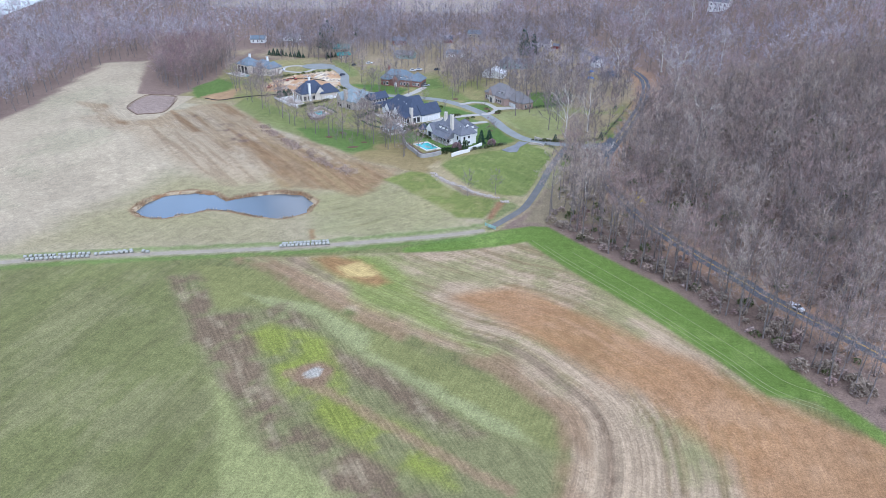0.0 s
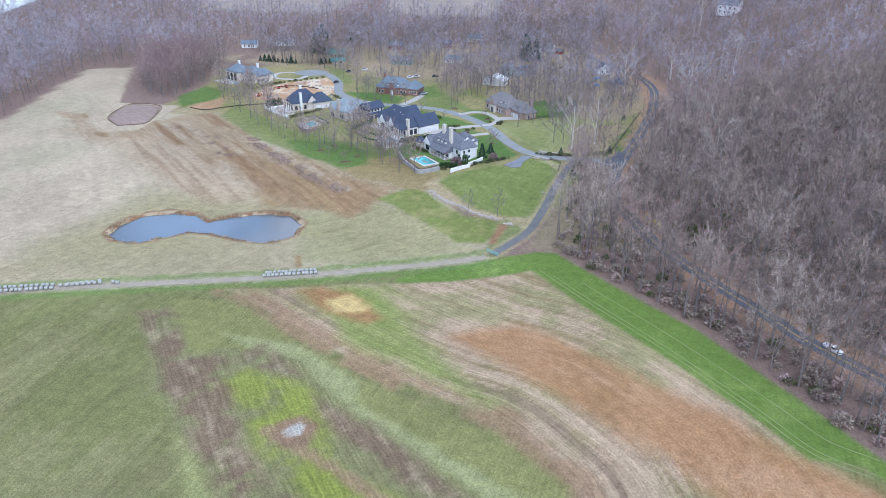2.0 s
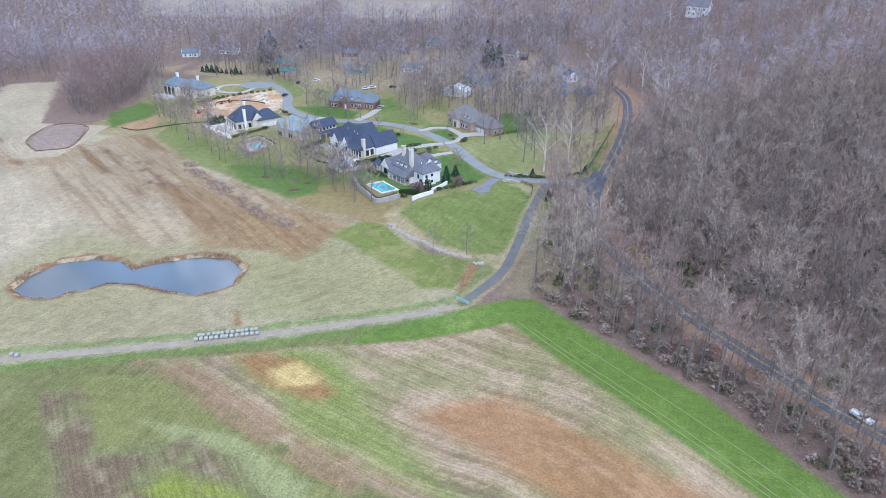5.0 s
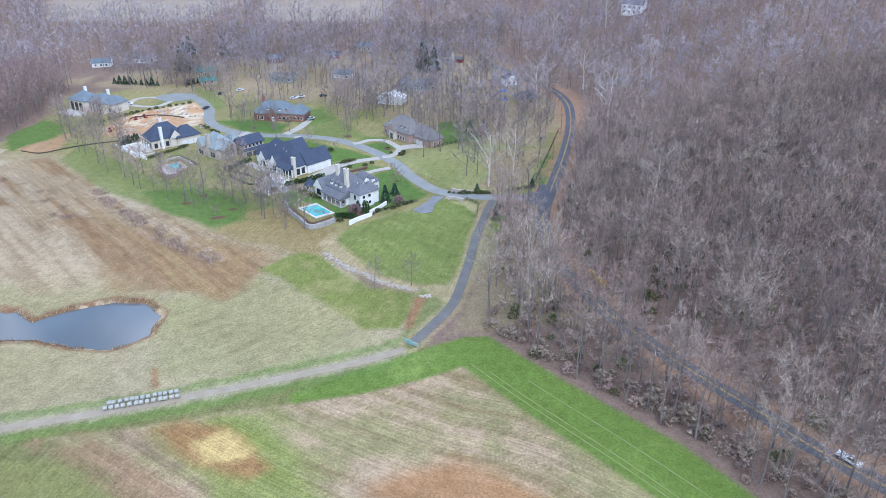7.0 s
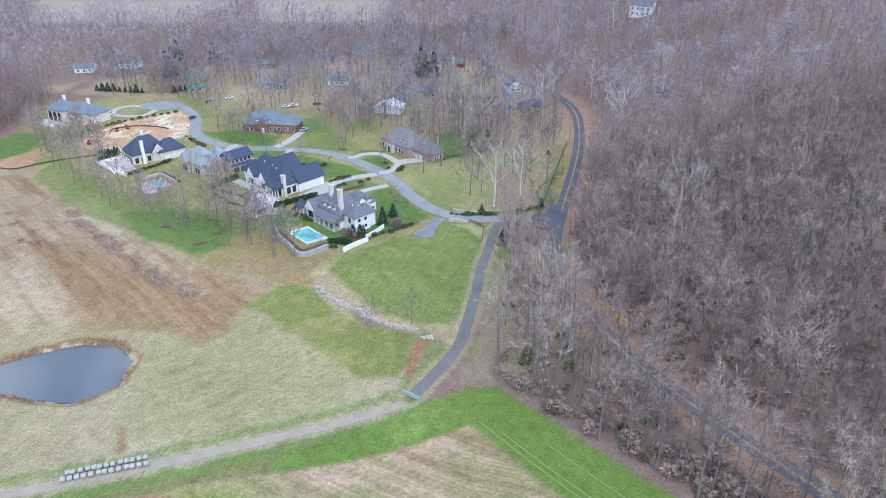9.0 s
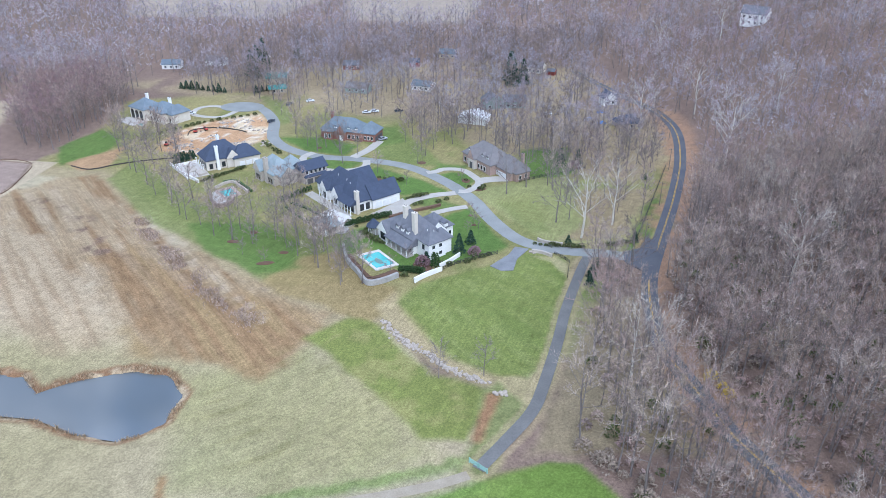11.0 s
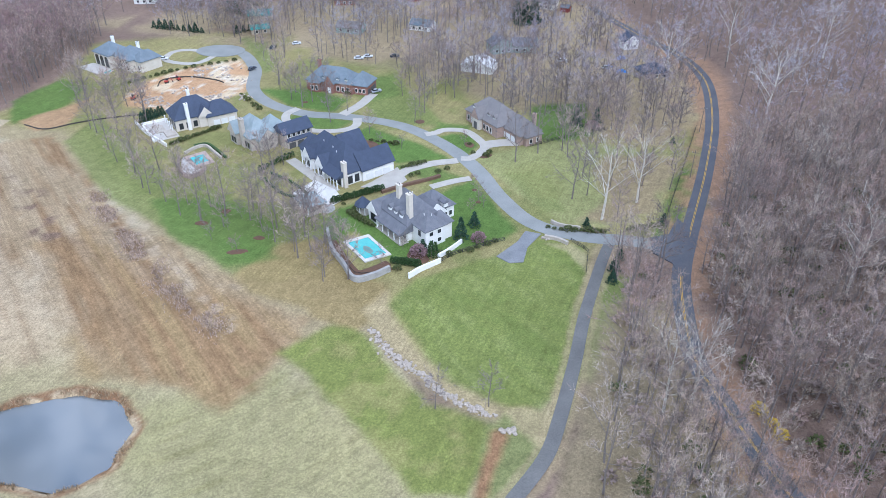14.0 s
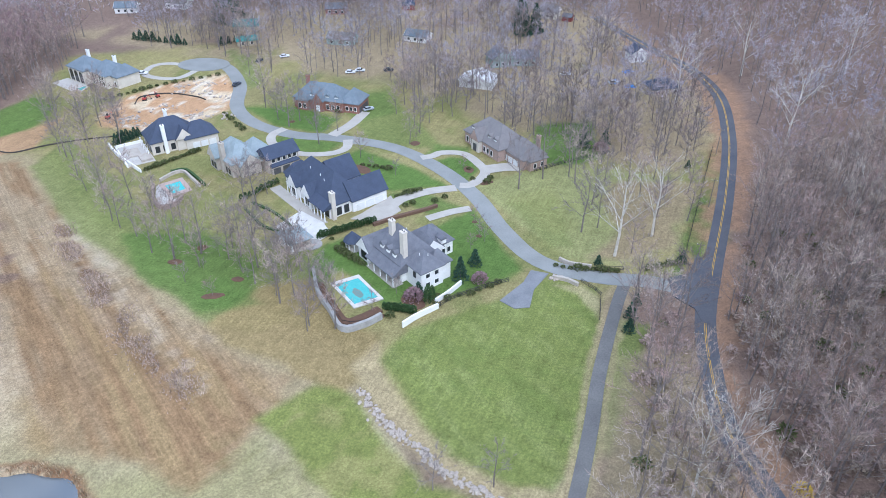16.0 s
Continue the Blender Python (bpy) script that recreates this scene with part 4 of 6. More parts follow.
VILLAGE = [(-140, 430), (-60, 405), (-20, 375), (20, 360), (60, 372), (68, 420), (50, 470), (30, 520), (60, 600), (-180, 560), (-240, 500), (-200, 450), (-165, 445)]
CLEARINGS = [[(-156, 424), (-138, 438), (-129, 465), (-107, 472), (-102, 451), (-127, 420)], [(-87, 434), (-47, 462), (-19, 464), (-49, 433), (-78, 418)], [(-87, 527), (-46, 544), (-33, 501), (-68, 487)], [(4, 496), (28, 504), (17, 445), (4, 459)], [(-2, 428), (41, 426), (46, 407), (3, 402)]]


def in_village(x, y):
    ok = (region(x, y, VILLAGE) > 0) & clear_of_homes(x, y, 8) & (line_distance(x, y, ESTATE_ROAD[::2])[0] > 6) & (line_distance(x, y, COUNTY_ROAD[::2])[0] > 6)
    for c in CLEARINGS:
        ok &= region(x, y, c) < 0
    return ok


grove("village_woods", MID_KINDS, scatter(6, -250, 80, 350, 610, 7.7, in_village), [BARK, HAZE_TWIGS[1], HAZE_TWIGS[4], HAZE_TWIGS[0], TWIGS[1], TWIGS[7]], "bare grey woodland round the small far houses")
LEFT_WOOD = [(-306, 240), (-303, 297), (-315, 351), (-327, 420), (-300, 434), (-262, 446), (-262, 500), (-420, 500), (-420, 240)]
grove("meadow_woods", MID_KINDS, scatter(9, -420, -258, 240, 500, 8.8, lambda x, y: (region(x, y, LEFT_WOOD) > 1)), [BARK, *HAZE_TWIGS], "tall grey leafless woods along the hay meadow")
COPSE = [(-276, 398), (-288, 437), (-239, 457), (-224, 412), (-226, 368), (-225, 346), (-242, 350), (-258, 366)]
grove("copse", MID_KINDS, scatter(7, -310, -200, 300, 450, 5.5, lambda x, y: region(x, y, COPSE) > 0), [BARK, TWIG_RED, TWIGS[0], TWIGS[3]], "reddish budding copse at the head of the meadow")


# ---- single trees ----
def bare_tree_thing(seed, label, twig_material, bark_material=None, **shape):
    """One leafless tree: an Empty at its foot, with trunk and crown as parts."""
    V, T, S = bare_tree(seed, **shape)
    ob = tagged(new("tree"), label, "tree", "bare trees round the estate")
    for name, slot, material in (("trunk", 0, bark_material or BARK), ("crown", 1, twig_material)):
        f = T[S == slot]
        used = np.unique(f)
        back = np.zeros(len(V), int)
        back[used] = np.arange(len(used))
        new(name, mesh_of(name, V[used], back[f], [material])).parent = ob
    return ob


LIGHT_TWIG = vary(mat("pale_grey_twigs", (0.25, 0.21, 0.195), (0.18, 0.15, 0.14), 0.3, 0.95), 0.6, 1.3)
MODELS = [bare_tree_thing(60 + i, "tall leafless grey tree on the estate grounds", (LIGHT_TWIG, TWIGS[0], TWIGS[2])[i % 3], h=13.5 + 1.5 * i, limbs=13, subs=5, twigs=13, twig=0.07, rise=0.26, spread=0.40, trunk=0.0165) for i in range(5)]
SYCAMORES = [bare_tree_thing(80 + i, "tall sycamore with pale bare limbs beside the road", PALE_BARK, PALE_BARK, h=24.0, limbs=11, subs=6, twigs=5, twig=0.09, rise=0.26, spread=0.56, trunk=0.023) for i in range(2)]
SMALL = [bare_tree_thing(90 + i, "small leafless ornamental tree in a lawn", (TWIG_RED, LIGHT_TWIG)[i], h=6.0, limbs=9, subs=3, twigs=6, twig=0.06, rise=0.22, spread=0.45, trunk=0.016) for i in range(2)]
_used = set()


def plant(models, x, y, s, r):
    k = r.randint(len(models))
    m = pose(x, y, float(land(x, y)) - 0.1, 0, 0, r.uniform(0, 360)) @ Matrix.Scale(s, 4)
    ob = models[k]
    if ob.name in _used:
        ob = copy_thing(ob, m)
        ob.matrix_basis = m
    else:
        _used.add(ob.name)
        ob.matrix_basis = m
    return ob


def off_roads(x, y):
    ok = (line_distance(x, y, ESTATE_ROAD[::2])[0] > 5) & (line_distance(x, y, COUNTY_ROAD[::2])[0] > 5) & (line_distance(x, y, LANE[::2])[0] > 4)
    for a, b, w in ((-40, 275, 17), (-70, 306, 19), (-104, 332, 15), (-138, 344, 17), (-92, 385, 17), (-14, 345, 19), (-198, 402, 20), (-51, 260, 9), (-124, 310, 8)):
        ok &= np.hypot(x - a, y - b) > w
    return ok


r = np.random.RandomState(12)
for gap, pts in ((6.5, [(-100, 282), (-86, 290), (-67, 268), (-53, 249), (-45, 241), (-57, 240), (-72, 252), (-87, 266)]),
                 (9.0, [(-189, 339), (-157, 329), (-111, 287), (-93, 265), (-106, 263), (-137, 284)]),
                 (7.5, [(-19, 370), (22, 392), (63, 370), (55, 345), (27, 346), (-1, 334)]),
                 (9.0, [(-71, 419), (-38, 431), (-27, 392), (-45, 362), (-59, 365)]),
                 (10.0, [(-190, 472), (-145, 477), (-115, 400), (-133, 398)]),
                 (9.0, [(-128, 392), (-92, 410), (-69, 349), (-98, 345)]),
                 (9.0, [(-108, 313), (-97, 327), (-81, 291), (-95, 289)]),
                 (8.0, [(-213, 369), (-186, 385), (-155, 338), (-178, 335)]),
                 (5.5, [(19, 273), (26, 277), (28, 264), (21, 245), (18, 258)])):
    px, py = [p[0] for p in pts], [p[1] for p in pts]
    for x, y, s, *_ in scatter(int(gap * 10), min(px), max(px), min(py), max(py), gap, lambda x, y: (region(x, y, pts) > 0) & off_roads(x, y)):
        plant(MODELS, x, y, 0.7 + 0.4 * r.rand(), r)
for x, y in [(-51, 353), (-67, 340), (-10, 201), (-22, 199)]:
    plant(MODELS, x, y, 0.62, r)
for x, y in [(11, 298), (15, 315), (16, 301), (25, 288), (44, 308), (8, 334), (10, 329), (-1, 331), (-9, 323), (20, 331), (24, 308), (31, 322), (39, 323), (35, 310), (28, 330), (47, 326), (37, 335), (33, 300)]:
    plant(MODELS, x, y, 0.85 + 0.3 * r.rand(), r)
for x, y in [(36, 208), (29, 203), (20, 286), (32, 298)] + [(86, 359), (121, 412), (86, 432), (54, 403), (87, 296), (81, 248), (84, 557), (121, 547)]:
    plant(SYCAMORES, x, y, 0.8 + 0.35 * r.rand(), r)
for x, y in [(-61, 331), (-52, 328), (-49, 356), (-22, 300), (-20, 293), (-18, 289), (-22, 285), (-101, 368), (-90, 364), (-40, 261), (-45, 252), (-93, 280), (-96, 265), (-82, 262), (-106, 269), (-89, 254), (-102, 275), (-94, 272), (-99, 259), (-29, 335), (-30, 281)]:
    plant(SMALL, x, y, 0.7 + 0.4 * r.rand(), r)


# ---- houses ----
def box(bm, x0, x1, y0, y1, z0, z1):
    v = [bm.verts.new((x, y, z)) for z in (z0, z1) for x, y in ((x0, y0), (x1, y0), (x1, y1), (x0, y1))]
    for f in ((3, 2, 1, 0), (4, 5, 6, 7), (0, 1, 5, 4), (1, 2, 6, 5), (2, 3, 7, 6), (3, 0, 4, 7)):
        bm.faces.new([v[i] for i in f])
    return v


def tube(bm, x, y, z0, z1, r0, r1=None, n=10):
    r1 = r0 if r1 is None else r1
    lo = [bm.verts.new((x + r0 * math.cos(6.2832 * k / n), y + r0 * math.sin(6.2832 * k / n), z0)) for k in range(n)]
    hi = [bm.verts.new((x + r1 * math.cos(6.2832 * k / n), y + r1 * math.sin(6.2832 * k / n), z1)) for k in range(n)]
    for k in range(n):
        bm.faces.new((lo[k], lo[(k + 1) % n], hi[(k + 1) % n], hi[k]))
    bm.faces.new(hi)
    bm.faces.new(lo[::-1])


def roof_mesh(u0, u1, v0, v1, z, top, kind, over=0.55, flare=0.0):
    """A pitched roof with eaves and a fascia. kind: hip, gable_u or gable_v (the way its ridge runs), shed (rising to v1), cone."""
    bm = bmesh.new()
    o = over
    a, b, c, d = u0 - o, u1 + o, v0 - o, v1 + o
    low = [bm.verts.new(p) for p in ((a, c, z - 0.25), (b, c, z - 0.25), (b, d, z - 0.25), (a, d, z - 0.25))]
    eave = [bm.verts.new(p) for p in ((a, c, z), (b, c, z), (b, d, z), (a, d, z))]
    bm.faces.new(low[::-1])
    for i in range(4):
        bm.faces.new((low[i], low[(i + 1) % 4], eave[(i + 1) % 4], eave[i]))
    w, h = b - a, d - c
    if kind == "shed":
        r = [bm.verts.new((a, d, top)), bm.verts.new((b, d, top))]
        bm.faces.new((eave[0], eave[1], r[1], r[0]))
        bm.faces.new((eave[1], eave[2], r[1]))
        bm.faces.new((eave[3], eave[0], r[0]))
        bm.faces.new((eave[2], eave[3], r[0], r[1]))
        return bm
    if kind == "cone" or (kind == "hip" and abs(w - h) < 0.4):
        r = bm.verts.new(((a + b) / 2, (c + d) / 2, top))
        for i in range(4):
            bm.faces.new((eave[i], eave[(i + 1) % 4], r))
        return bm
    along_u = kind == "gable_u" or (kind == "hip" and w > h)
    inset = 0.0 if kind.startswith("gable") else min(w, h) * 0.5
    if along_u:
        r = [bm.verts.new((a + inset, (c + d) / 2, top)), bm.verts.new((b - inset, (c + d) / 2, top))]
        bm.faces.new((eave[0], eave[1], r[1], r[0]))
        bm.faces.new((eave[1], eave[2], r[1]))
        bm.faces.new((eave[2], eave[3], r[0], r[1]))
        bm.faces.new((eave[3], eave[0], r[0]))
    else:
        r = [bm.verts.new(((a + b) / 2, c + inset, top)), bm.verts.new(((a + b) / 2, d - inset, top))]
        bm.faces.new((eave[0], eave[1], r[0]))
        bm.faces.new((eave[1], eave[2], r[1], r[0]))
        bm.faces.new((eave[2], eave[3], r[1]))
        bm.faces.new((eave[3], eave[0], r[0], r[1]))
    return bm


FACING = {"v-": 0, "u+": 90, "v+": 180, "u-": 270}
_window_meshes = {}


def window_meshes(w, h, frame_material):
    key = (w, h, frame_material.name)
    if key not in _window_meshes:
        bm = bmesh.new()
        t = 0.12
        out = ((-w / 2 - t, -t), (w / 2 + t, -t), (w / 2 + t, h + t), (-w / 2 - t, h + t))
        ins = ((-w / 2, 0), (w / 2, 0), (w / 2, h), (-w / 2, h))
        ring = [[bm.verts.new((x, y, z)) for x, z in loop] for loop, y in ((out, -0.09), (ins, -0.09), (ins, 0.03), (out, 0.03))]
        for r0, r1 in zip(ring, ring[1:] + ring[:1]):
            for k in range(4):
                bm.faces.new((r0[k], r0[(k + 1) % 4], r1[(k + 1) % 4], r1[k]))
        bmesh.ops.recalc_face_normals(bm, faces=bm.faces)
        fm = bpy.data.meshes.new("window")
        bm.to_mesh(fm)
        fm.materials.append(frame_material)
        bm.clear()
        box(bm, -w / 2, w / 2, -0.04, 0.02, 0, h)
        pm = bpy.data.meshes.new("pane")
        bm.to_mesh(pm)
        bm.free()
        pm.materials.append(GLASS)
        _window_meshes[key] = fm, pm
    return _window_meshes[key]


def window(parent, u, v, z, facing, w=1.2, h=1.6, frame_material=None):
    fm, pm = window_meshes(w, h, frame_material or TRIM)
    ob = new("window", fm)
    ob.parent = parent
    ob.matrix_basis = pose(u, v, z, 0, 0, FACING[facing])
    pane = new("pane", pm)
    pane.parent = ob
    return ob


def panel_door(parent, u, v, facing, w, h, material, name="garage_door", z=0.0):
    """A panelled door that stands a little proud of its wall."""
    bm = bmesh.new()
    box(bm, -w / 2, w / 2, -0.05, 0.03, 0, h)
    rows = 4
    for k in range(rows):
        box(bm, -w / 2 + 0.12, w / 2 - 0.12, -0.09, -0.05, h * k / rows + 0.08, h * (k + 1) / rows - 0.08)
    ob = part(name, bm, material, parent)
    ob.matrix_basis = pose(u, v, z, 0, 0, FACING[facing])
    return ob


class House:
    """One house: an Empty at its corner, with walls, roofs and all their fittings as parts."""

    def __init__(self, x, y, turn, wall, roof, label, category="house", name="house", base=0.0):
        self.ob = tagged(new(name), label, category)
        self.ob.matrix_basis = pose(x, y, float(land(x, y)) + base, 0, 0, turn)
        self.wall, self.roof = wall, roof

    def block(self, u0, u1, v0, v1, eave, top, kind="hip", wall=None, roof=None, over=0.55, z0=-1.5):
        bm = bmesh.new()
        box(bm, u0, u1, v0, v1, z0, eave - 0.1)
        if kind.startswith("gable"):
            f = (top - eave) * 0.97
            if kind == "gable_u":
                for u in (u0, u1):
                    p = [bm.verts.new(q) for q in ((u, v0, eave - 0.2), (u, v1, eave - 0.2), (u, (v0 + v1) / 2, eave + f - 0.3))]
                    bm.faces.new(p)
            else:
                for v in (v0, v1):
                    p = [bm.verts.new(q) for q in ((u0, v, eave - 0.2), (u1, v, eave - 0.2), ((u0 + u1) / 2, v, eave + f - 0.3))]
                    bm.faces.new(p)
        bmesh.ops.recalc_face_normals(bm, faces=bm.faces)
        part("wall", bm, wall or self.wall, self.ob)
        bm = roof_mesh(u0, u1, v0, v1, eave, top, kind, over)
        bmesh.ops.recalc_face_normals(bm, faces=bm.faces)
        return part("roof", bm, roof or self.roof, self.ob)

    def gable_front(self, u0, u1, v0, v1, eave, top, facing):
        """A gable end wall, proud of its roof's end, with a round vent line."""
        bm = bmesh.new()
        if facing in ("v-", "v+"):
            v = v0 - 0.57 if facing == "v-" else v1 + 0.57
            pts = [(u0 - 0.4, v, eave - 0.2), (u1 + 0.4, v, eave - 0.2), ((u0 + u1) / 2, v, top - 0.25)]
        else:
            u = u0 - 0.57 if facing == "u-" else u1 + 0.57
            pts = [(u, v0 - 0.4, eave - 0.2), (u, v1 + 0.4, eave - 0.2), (u, (v0 + v1) / 2, top - 0.25)]
        d = {"v-": (0, -0.08, 0), "v+": (0, 0.08, 0), "u-": (-0.08, 0, 0), "u+": (0.08, 0, 0)}[facing]
        a = [bm.verts.new(p) for p in pts]
        b = [bm.verts.new(tuple(s + t for s, t in zip(p, d))) for p in pts]
        bm.faces.new(a)
        bm.faces.new(b)
        for i in range(3):
            bm.faces.new((a[i], a[(i + 1) % 3], b[(i + 1) % 3], b[i]))
        bmesh.ops.recalc_face_normals(bm, faces=bm.faces)
        part("gable", bm, self.wall, self.ob)

    def row(self, facing, fixed, start, end, n, z, w=1.1, h=1.6, frame_material=None):
        for k in range(n):
            s = start + (end - start) * (k + 0.5) / n
            u, v = (s, fixed) if facing[0] == "v" else (fixed, s)
            window(self.ob, u, v, z, facing, w, h, frame_material)

    def chimney(self, u, v, z0, z1, a=1.2, b=0.9, material=None):
        bm = bmesh.new()
        box(bm, u - a / 2, u + a / 2, v - b / 2, v + b / 2, z0, z1)
        box(bm, u - a / 2 - 0.12, u + a / 2 + 0.12, v - b / 2 - 0.12, v + b / 2 + 0.12, z1 - 0.3, z1 + 0.02)
        ch = part("chimney", bm, material or STONE, self.ob)
        for s in (-0.25, 0.25):
            bm = bmesh.new()
            tube(bm, u + s * a, v, z1, z1 + 0.5, 0.16, 0.13, 8)
            part("flue", bm, DOOR_DARK, ch)

    def dormer(self, u, v, z, facing, w=1.6, h=1.7, deep=2.6):
        """A gabled dormer with its own little roof and window."""
        bm = bmesh.new()
        box(bm, -w / 2, w / 2, 0, deep, 0, h)
        d = part("dormer", bm, self.wall if self.wall is STUCCO else TRIM, self.ob)
        d.matrix_basis = pose(u, v, z, 0, 0, FACING[facing])
        bm = roof_mesh(-w / 2, w / 2, 0, deep, h, h + 0.9, "gable_v", 0.2)
        bmesh.ops.recalc_face_normals(bm, faces=bm.faces)
        part("dormer_roof", bm, self.roof, d)
        fm, pm = window_meshes(0.8, 1.1, TRIM)
        w1 = new("dormer_window", fm)
        w1.parent = d
        w1.matrix_basis = pose(0, 0, 0.4)

    def columns(self, v, start, end, n, z1, r=0.17, z0=0.0, along="u"):
        for k in range(n):
            s = start + (end - start) * k / max(1, n - 1)
            bm = bmesh.new()
            x, y = (s, v) if along == "u" else (v, s)
            tube(bm, x, y, z0, z1, r, r * 0.85)
            box(bm, x - r * 1.3, x + r * 1.3, y - r * 1.3, y + r * 1.3, z1 - 0.2, z1)
            part("column", bm, TRIM, self.ob)

    def slab(self, u0, u1, v0, v1, z0, z1, material=None, name="terrace"):
        bm = bmesh.new()
        box(bm, u0, u1, v0, v1, z0, z1)
        return part(name, bm, material or CONCRETE, self.ob)


def vents(h, places):
    for u, v, z in places:
        bm = bmesh.new()
        tube(bm, u, v, z - 0.3, z + 0.45, 0.09, 0.09, 6)
        part("vent_pipe", bm, TRIM, h.ob)


# white stucco house with the gazebo and the pool
h = House(-49, 272, -45, STUCCO, ROOF_GREY, "large white stucco house with steep grey shingle roofs")
h.block(-4, 11, 2.5, 14, 5.8, 12.8)
h.block(-1.5, 11.4, -0.6, 4.4, 3.5, 7.2, "shed", over=0.4, z0=3.1)
h.block(-7.2, -1.5, 0.3, 9, 4.4, 8.2, "gable_v")
h.gable_front(-7.2, -1.5, 0.3, 9, 4.4, 8.2, "v-")
h.block(10, 18, 4.2, 11.6, 6.2, 10.4)
h.block(12, 17, 9, 15, 5.6, 9.2)
h.block(-2, 8, 13, 23, 4.6, 9.2)
h.block(4, 9.5, 11, 18, 5.0, 8.8, "gable_u")
h.gable_front(4, 9.5, 11, 18, 5.0, 8.8, "u+")
h.chimney(9.6, 4.6, 5, 15.2, 1.7, 1.4, CREAM)
h.chimney(1.9, 6.2, 6, 14.6, 1.6, 1.3, CREAM)
for u in (1.5, 4.5, 7.5):
    h.dormer(u, 2.7, 6.4, "v-", 1.5, 1.5)
h.dormer(9.0, 19, 5.2, "u+", 1.7, 1.6)
h.columns(-0.5, -1.2, 11.2, 5, 3.2)
h.slab(-1.8, 11.8, -0.9, 2.5, -0.5, 0.15)
h.row("v-", 2.45, 0, 10.5, 4, 0.6, 1.6, 2.2, DARK_TRIM)
h.row("v-", 0.25, -6.4, -2.3, 1, 0.9, 2.6, 2.4, DARK_TRIM)
h.row("u+", 18.05, 4.8, 10.8, 2, 1.0, 1.3, 1.3, TRIM)
h.row("u+", 18.05, 4.8, 10.8, 2, 3.9, 1.3, 1.3, TRIM)
h.row("v-", 4.15, 13.5, 16.5, 1, 3.4, 1.0, 1.7, DARK_TRIM)
h.row("u-", -2.05, 14, 22.5, 3, 1.0)
h.row("u+", 8.05, 18.5, 22.5, 2, 1.0)
panel_door(h.ob, 8.08, 16.2, "u+", 1.2, 2.3, DOOR_DARK, "front_door")
vents(h, ((5, 9, 12), (15, 6, 10), (16, 8, 9.6)))


def gazebo(x, y, label):
    g = tagged(new("gazebo"), label, "gazebo")
    g.matrix_basis = pose(x, y, float(land(x, y)), 0, 0, -20)
    bm = bmesh.new()
    tube(bm, 0, 0, -0.4, 0.3, 2.5, 2.5, 8)
    part("floor", bm, CONCRETE, g)
    for k in range(8):
        bm = bmesh.new()
        a = 6.2832 * k / 8
        tube(bm, 2.1 * math.cos(a), 2.1 * math.sin(a), 0.3, 3.1, 0.14, 0.12, 8)
        part("post", bm, TRIM, g)
    bm = bmesh.new()
    tube(bm, 0, 0, 2.95, 3.2, 2.45, 2.45, 8)
    part("beam", bm, TRIM, g)
    bm = bmesh.new()
    tube(bm, 0, 0, 3.15, 3.3, 2.9, 2.9, 8)
    tube(bm, 0, 0, 3.3, 6.2, 2.9, 0.08, 8)
    part("roof", bm, ROOF_NAVY, g)


gazebo(-56.4, 280.8, "white octagonal gazebo with a dark pointed roof on the lawn")

# navy-roofed house
h = House(-88, 313.5, -44, STUCCO, ROOF_NAVY, "long white house with steep blue-black shingle roofs and triple garage")
h.block(0, 27, 2, 15, 4.6, 12.4)
h.block(3, 15, 12, 21, 4.6, 10.4, "gable_v")
h.gable_front(3, 15, 12, 21, 4.6, 10.4, "v+")
h.block(19.5, 28, 10, 23, 4.2, 9.4, "gable_v")
h.gable_front(19.5, 28, 10, 23, 4.2, 9.4, "v+")
for a, b in ((4, 9), (13, 18)):
    h.block(a, b, 0.6, 7, 4.6, 8.4, "gable_v")
    h.gable_front(a, b, 0.6, 7, 4.6, 8.4, "v-")
h.block(-3, 2, 3, 11, 4.2, 8.2)
h.block(18.5, 27.4, -0.4, 2.2, 4.2, 6.0, "shed", over=0.3, z0=3.9)
h.chimney(27.4, 3.0, -0.5, 9.6, 1.8, 1.3, CREAM)
h.columns(-0.1, 18.8, 27.2, 5, 4.0, 0.2)
h.columns(0.2, 3.2, 17.5, 6, 4.2, 0.2)
h.row("v-", 1.95, 19, 26.5, 4, 0.5, 1.6, 2.6, DARK_TRIM)
h.row("v-", 0.55, 4.5, 8.5, 2, 0.8, 1.3, 2.2, DARK_TRIM)
h.row("v-", 0.55, 13.5, 17.5, 2, 0.8, 1.3, 2.2, DARK_TRIM)
h.row("u+", 27.05, 4, 9.5, 2, 0.6, 1.6, 2.6, DARK_TRIM)
h.row("u-", -3.05, 3.5, 10.5, 3, 0.8, 1.1, 1.8, DARK_TRIM)
for v in (12.8, 16.4, 20.0):
    panel_door(h.ob, 28.05, v, "u+", 2.9, 2.5, DOOR_WHITE)
h.slab(-3, 28, -3.5, 0.5, -0.6, 0.12)
vents(h, ((10, 6, 10.2), (16, 6, 10), (22, 12, 8), (24, 17, 8.6), (20, 5, 10)))

